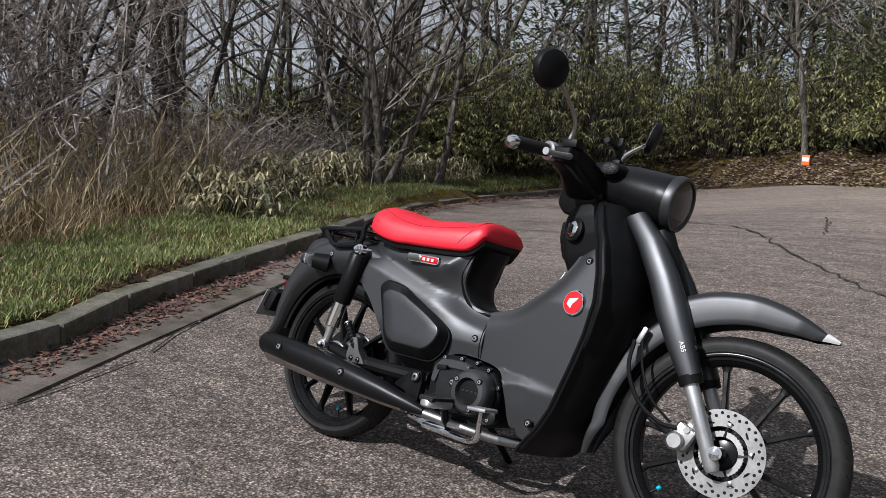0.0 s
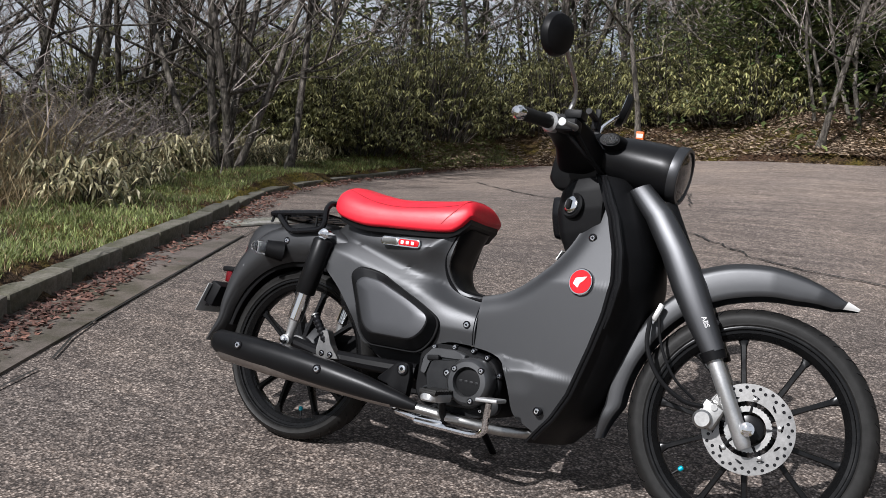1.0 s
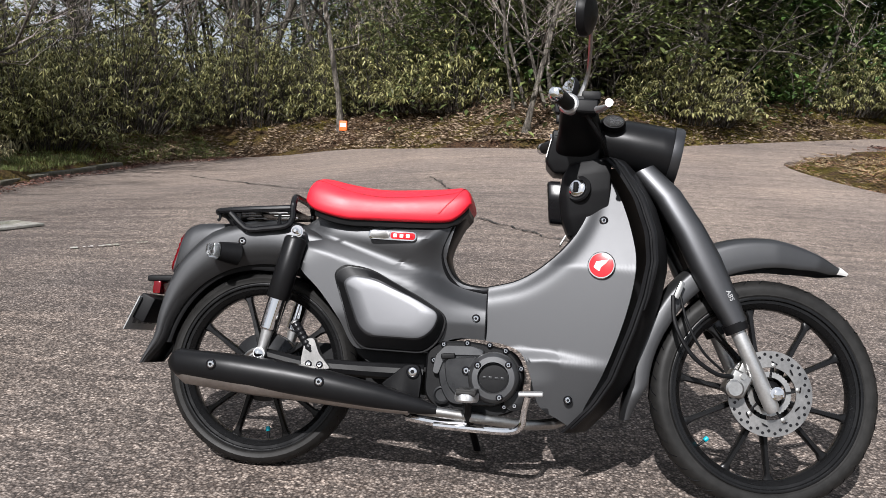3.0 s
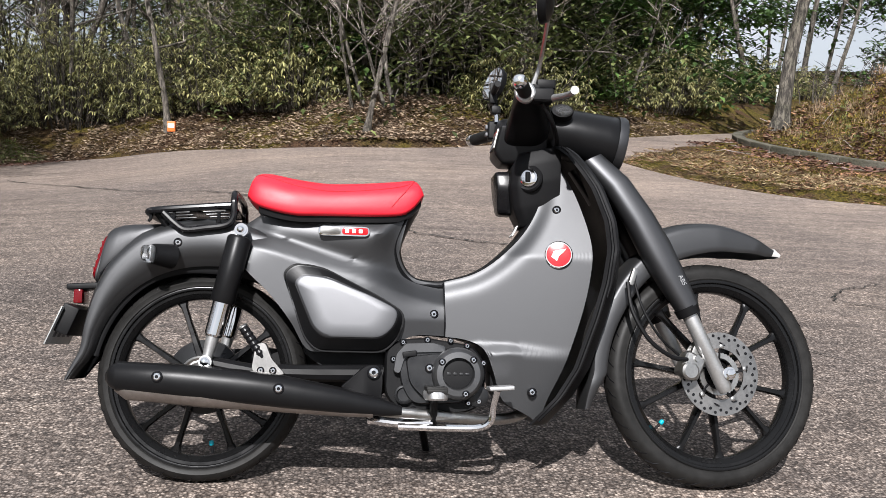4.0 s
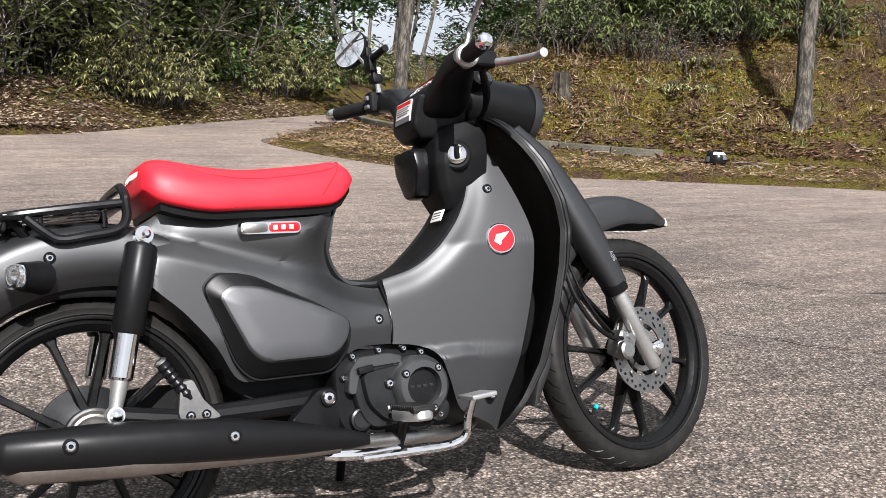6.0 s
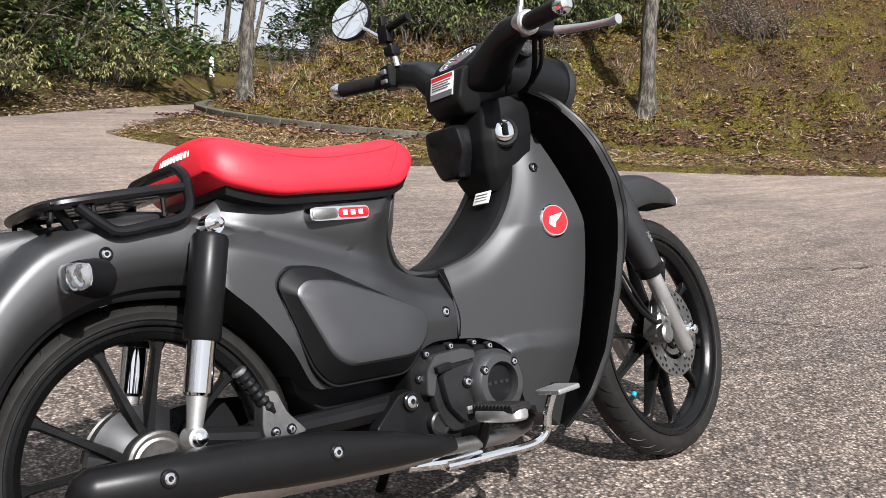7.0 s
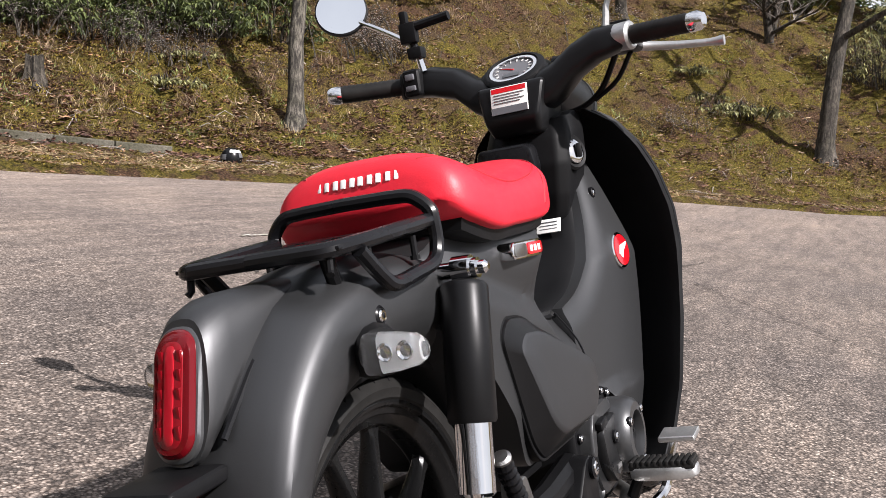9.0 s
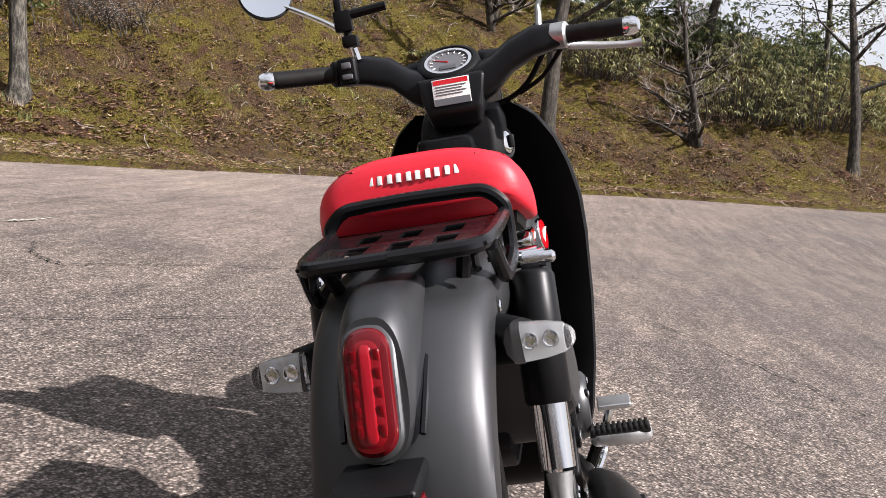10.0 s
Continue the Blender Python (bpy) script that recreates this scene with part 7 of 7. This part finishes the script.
# clamp for a telephone on the left mirror stalk
ph = empty("phone_holder", Matrix())
ph.parent = bike
bm = bmesh.new()
block(bm, (0.698, 0.178, 0.992), (0.026, 0.030, 0.022), 0.005)
tube(bm, [(0.698, 0.178, 0.99), (0.696, 0.184, 1.03)], 0.008, 10)
part("clamp", bm, BLACK, ph, "black clamp")
bm = bmesh.new()
block(bm, (0.690, 0.184, 1.030), (0.020, 0.034, 0.040), 0.005)
block(bm, (0.690, 0.190, 1.058), (0.016, 0.014, 0.030), 0.004)
tube(bm, [(0.69, 0.175, 1.040), (0.692, 0.10, 1.046)], 0.009, 10)
part("cradle", bm, BLACK, ph, "black folded telephone cradle")

# ---- small things of the place ----
def marker(x, y):
    """A small orange box standing on the leaf slope."""
    z = ground_z(x, y)
    ob = empty("marker_box", Matrix.Translation((x, y, z)) @ Matrix.Scale(1.15, 4), "small faded orange and white marker box on the slope", "marker")
    bm = bmesh.new()
    block(bm, (0, 0, 0.09), (0.10, 0.07, 0.13), 0.01)
    part("box_body", bm, ORANGE, ob)
    bm = bmesh.new()
    block(bm, (0, -0.037, 0.10), (0.08, 0.004, 0.05), 0.001)
    part("box_label", bm, PAPER, ob)
    bm = bmesh.new()
    block(bm, (0, 0, 0.01), (0.05, 0.04, 0.06), 0.004)
    part("box_foot", bm, BLACK, ob)


marker(-2.45, 11.75)


def helmet(x, y):
    z = ground_z(x, y)
    ob = empty("helmet", Matrix.Translation((x, y, z - 0.02)) @ Matrix.Rotation(2.4, 4, "Z") @ Matrix.Scale(0.8, 4), "black and white motorcycle helmet lying on dead leaves by the kerb", "helmet")
    bm = bmesh.new()
    rings(bm, [[Vector((r * math.cos(t) * 1.08, r * math.sin(t) * 0.92, h)) for t in np.linspace(0, 2 * math.pi, 29)[:-1]] for h, r in ((0.0, 0.11), (0.04, 0.128), (0.10, 0.132), (0.16, 0.115), (0.205, 0.08), (0.225, 0.04), (0.23, 0.005))])
    part("helmet_shell", bm, GLOSS_BLACK, ob)
    bm = bmesh.new()
    rings(bm, [[Vector((r * math.cos(t) * 1.10, r * math.sin(t) * 0.94, h)) for t in np.linspace(-0.9, 0.9, 15)] + [Vector((r * math.cos(t) * 1.06, r * math.sin(t) * 0.90, h)) for t in np.linspace(0.9, -0.9, 15)] for h, r in ((0.07, 0.134), (0.10, 0.135), (0.14, 0.126))])
    part("visor", bm, INK, ob)
    bm = bmesh.new()
    rings(bm, [[Vector((r * math.cos(t) * 1.09, r * math.sin(t) * 0.93, h)) for t in np.linspace(1.2, 5.0, 19)] + [Vector((r * math.cos(t) * 1.05, r * math.sin(t) * 0.89, h)) for t in np.linspace(5.0, 1.2, 19)] for h, r in ((0.165, 0.1145), (0.185, 0.101), (0.20, 0.087))])
    part("helmet_stripe", bm, WHITE, ob, "white band")
    bm = bmesh.new()
    rings(bm, [[Vector((r * math.cos(t) * 1.10, r * math.sin(t) * 0.94, h)) for t in np.linspace(2.2, 4.1, 15)] + [Vector((r * math.cos(t) * 1.06, r * math.sin(t) * 0.90, h)) for t in np.linspace(4.1, 2.2, 15)] for h, r in ((0.10, 0.1325), (0.13, 0.126), (0.16, 0.1155))])
    part("helmet_panel", bm, INK, ob, "dark side panel")


helmet(7.35, 5.75)


def stump(x, y):
    """A rotten stump with split sides and root flares."""
    rng = random.Random(3)
    ob = empty("tree_stump", Matrix.Translation((x, y, ground_z(x, y))) @ Matrix.Scale(0.75, 4), "dark rotten tree stump on the bank", "stump")
    bm = bmesh.new()
    n = 28
    rad = [0.13 * (1 + 0.22 * math.sin(5 * a + 1) + rng.gauss(0, 0.06)) for a in (2 * math.pi * k / n for k in range(n))]
    rings(bm, [[Vector((math.cos(2 * math.pi * k / n) * rad[k] * s, math.sin(2 * math.pi * k / n) * rad[k] * s, h + (rng.uniform(-0.05, 0.06) if h > 0.3 else 0))) for k in range(n)] for h, s in ((-0.15, 1.6), (0.0, 1.25), (0.12, 1.0), (0.34, 0.9), (0.33, 0.7), (0.26, 0.3))])
    part("stump_wood", bm, BARK_DARK, ob)


stump(7.4, 8.6)


def post(x, y, h):
    z = ground_z(x, y)
    ob = empty("marker_post", Matrix.Translation((x, y, z)), "short white marker post beside the road", "post", "marker posts")
    bm = bmesh.new()
    disc(bm, (0, 0, -0.1), (0, 0, 1), [(0, 0.05), (h + 0.08, 0.05), (h + 0.1, 0.04)], 14)
    part("post_shaft", bm, WHITE, ob)


post(8.4, 13.9, 0.42)
post(8.3, 16.0, 0.40)


def crack(name, label, pts, width, rng):
    """A ragged crack: a sunken dark line laid a hair above the asphalt."""
    path = smooth_path([(x, y, 0) for x, y in pts], 14)
    bm = bmesh.new()
    a, b = [], []
    for i, p in enumerate(path):
        t = (path[min(i + 1, len(path) - 1)] - path[max(i - 1, 0)]).normalized()
        nrm = Vector((-t.y, t.x, 0))
        o = p + nrm * rng.gauss(0, 0.012)
        w = width * rng.uniform(0.25, 1.1) / 2
        a.append(bm.verts.new((*(o + nrm * w).xy, float(road_z(*(o + nrm * w).xy)) + 0.008)))
        b.append(bm.verts.new((*(o - nrm * w).xy, float(road_z(*(o - nrm * w).xy)) + 0.008)))
    for i in range(len(path) - 1):
        bm.faces.new((a[i], b[i], b[i + 1], a[i + 1]))
    return tagged(mesh_object(name, bm, CRACK_DARK, False), label, "crack", "road cracks", "structure")


PAINT_WORN = stone_material("worn_white_paint", (0.32, 0.31, 0.29), (0.6, 0.59, 0.56), 120.0)
crng = random.Random(9)

crack("crack", "ragged dark crack running across the asphalt", [(-3.58, 8.61), (-1.67, 5.84), (-0.78, 5.21), (-0.00, 4.13), (0.46, 3.56), (0.85, 3.20), (1.60, 2.90)], 0.022, crng)
crack("crack", "fine crack across the asphalt", [(1.6, 1.6), (2.2, 1.0), (3.0, 0.2)], 0.009, crng)
crack("crack", "short ragged crack in the asphalt", [(-0.40, 6.09), (-0.23, 5.60), (-0.09, 5.06)], 0.018, crng)
crack("crack", "long joint crack across the asphalt", [(2.53, 1.98), (2.94, 1.68), (3.47, 1.2), (4.4, 0.9), (6.0, 0.6)], 0.012, crng)
crack("crack", "short ragged crack in the asphalt", [(2.95, 2.32), (2.70, 2.20), (2.53, 1.98)], 0.014, crng)
crack("crack", "fine crack winding across the asphalt", [(4.8, 0.5), (3.83, -0.26), (3.45, -0.55), (3.18, -0.71), (2.6, -1.0), (2.21, -1.17), (1.7, -1.6)], 0.010, crng)


def worn_stroke(pts, width, label):
    """A worn painted line, broken up."""
    path = smooth_path([(x, y, 0) for x, y in pts], 16)
    bm = bmesh.new()
    for i in range(len(path) - 1):
        if crng.random() < 0.35:
            continue
        t = (path[i + 1] - path[i]).normalized()
        nrm = Vector((-t.y, t.x, 0))
        w = width * crng.uniform(0.3, 1.0) / 2
        o = nrm * crng.gauss(0, width * 0.1)
        bm.faces.new([bm.verts.new((*p.xy, float(road_z(p.x, p.y)) + 0.009)) for p in (path[i] + o + nrm * w, path[i] + o - nrm * w, path[i + 1] + o - nrm * w, path[i + 1] + o + nrm * w)])
    tagged(mesh_object("worn_line", bm, PAINT_WORN, False), label, "road marking", "road markings", "structure")


worn_stroke([(-1.94, 2.62), (-1.76, 2.74), (-1.58, 2.86)], 0.05, "short worn white paint stroke on the asphalt")
worn_stroke([(3.35, 2.74), (3.55, 2.70), (3.72, 2.68)], 0.04, "short worn white paint stroke on the asphalt")


GRATE_IRON = stone_material("pale_weathered_iron", (0.17, 0.165, 0.155), (0.33, 0.32, 0.30), 120.0)


def drain_grate(x, y, turn):
    """A cast iron grate at the gutter's end."""
    z = float(road_z(x, y)) + 0.014
    tip = Vector((-(float(road_z(x + 0.2, y)) - float(road_z(x - 0.2, y))) / 0.4, -(float(road_z(x, y + 0.2)) - float(road_z(x, y - 0.2))) / 0.4, 1))
    level = Vector((0, 0, 1)).rotation_difference(tip).to_matrix().to_4x4()
    ob = empty("drain_grate", Matrix.Translation((x, y, z)) @ level @ Matrix.Rotation(turn, 4, "Z"), "pale weathered iron drain grate set beside the kerb", "drain grate")
    for dx, dy, w, d in ((0, 0.165, 0.56, 0.024), (0, -0.165, 0.56, 0.024), (0.27, 0, 0.024, 0.35), (-0.27, 0, 0.024, 0.35)):
        bm = bmesh.new()
        block(bm, (dx, dy, 0), (w, d, 0.016), 0.003)
        part("grate_frame", bm, GRATE_IRON, ob)
    for k in range(12):
        bm = bmesh.new()
        block(bm, (-0.242 + k * 0.044, 0, 0), (0.030, 0.31, 0.012), 0.003)
        part("grate_bar", bm, GRATE_IRON, ob)
    bm = bmesh.new()
    block(bm, (0, 0, -0.004), (0.54, 0.32, 0.006), 0.0)
    part("grate_pit", bm, INK, ob)


drain_grate(-2.88, 3.39, 1.07)
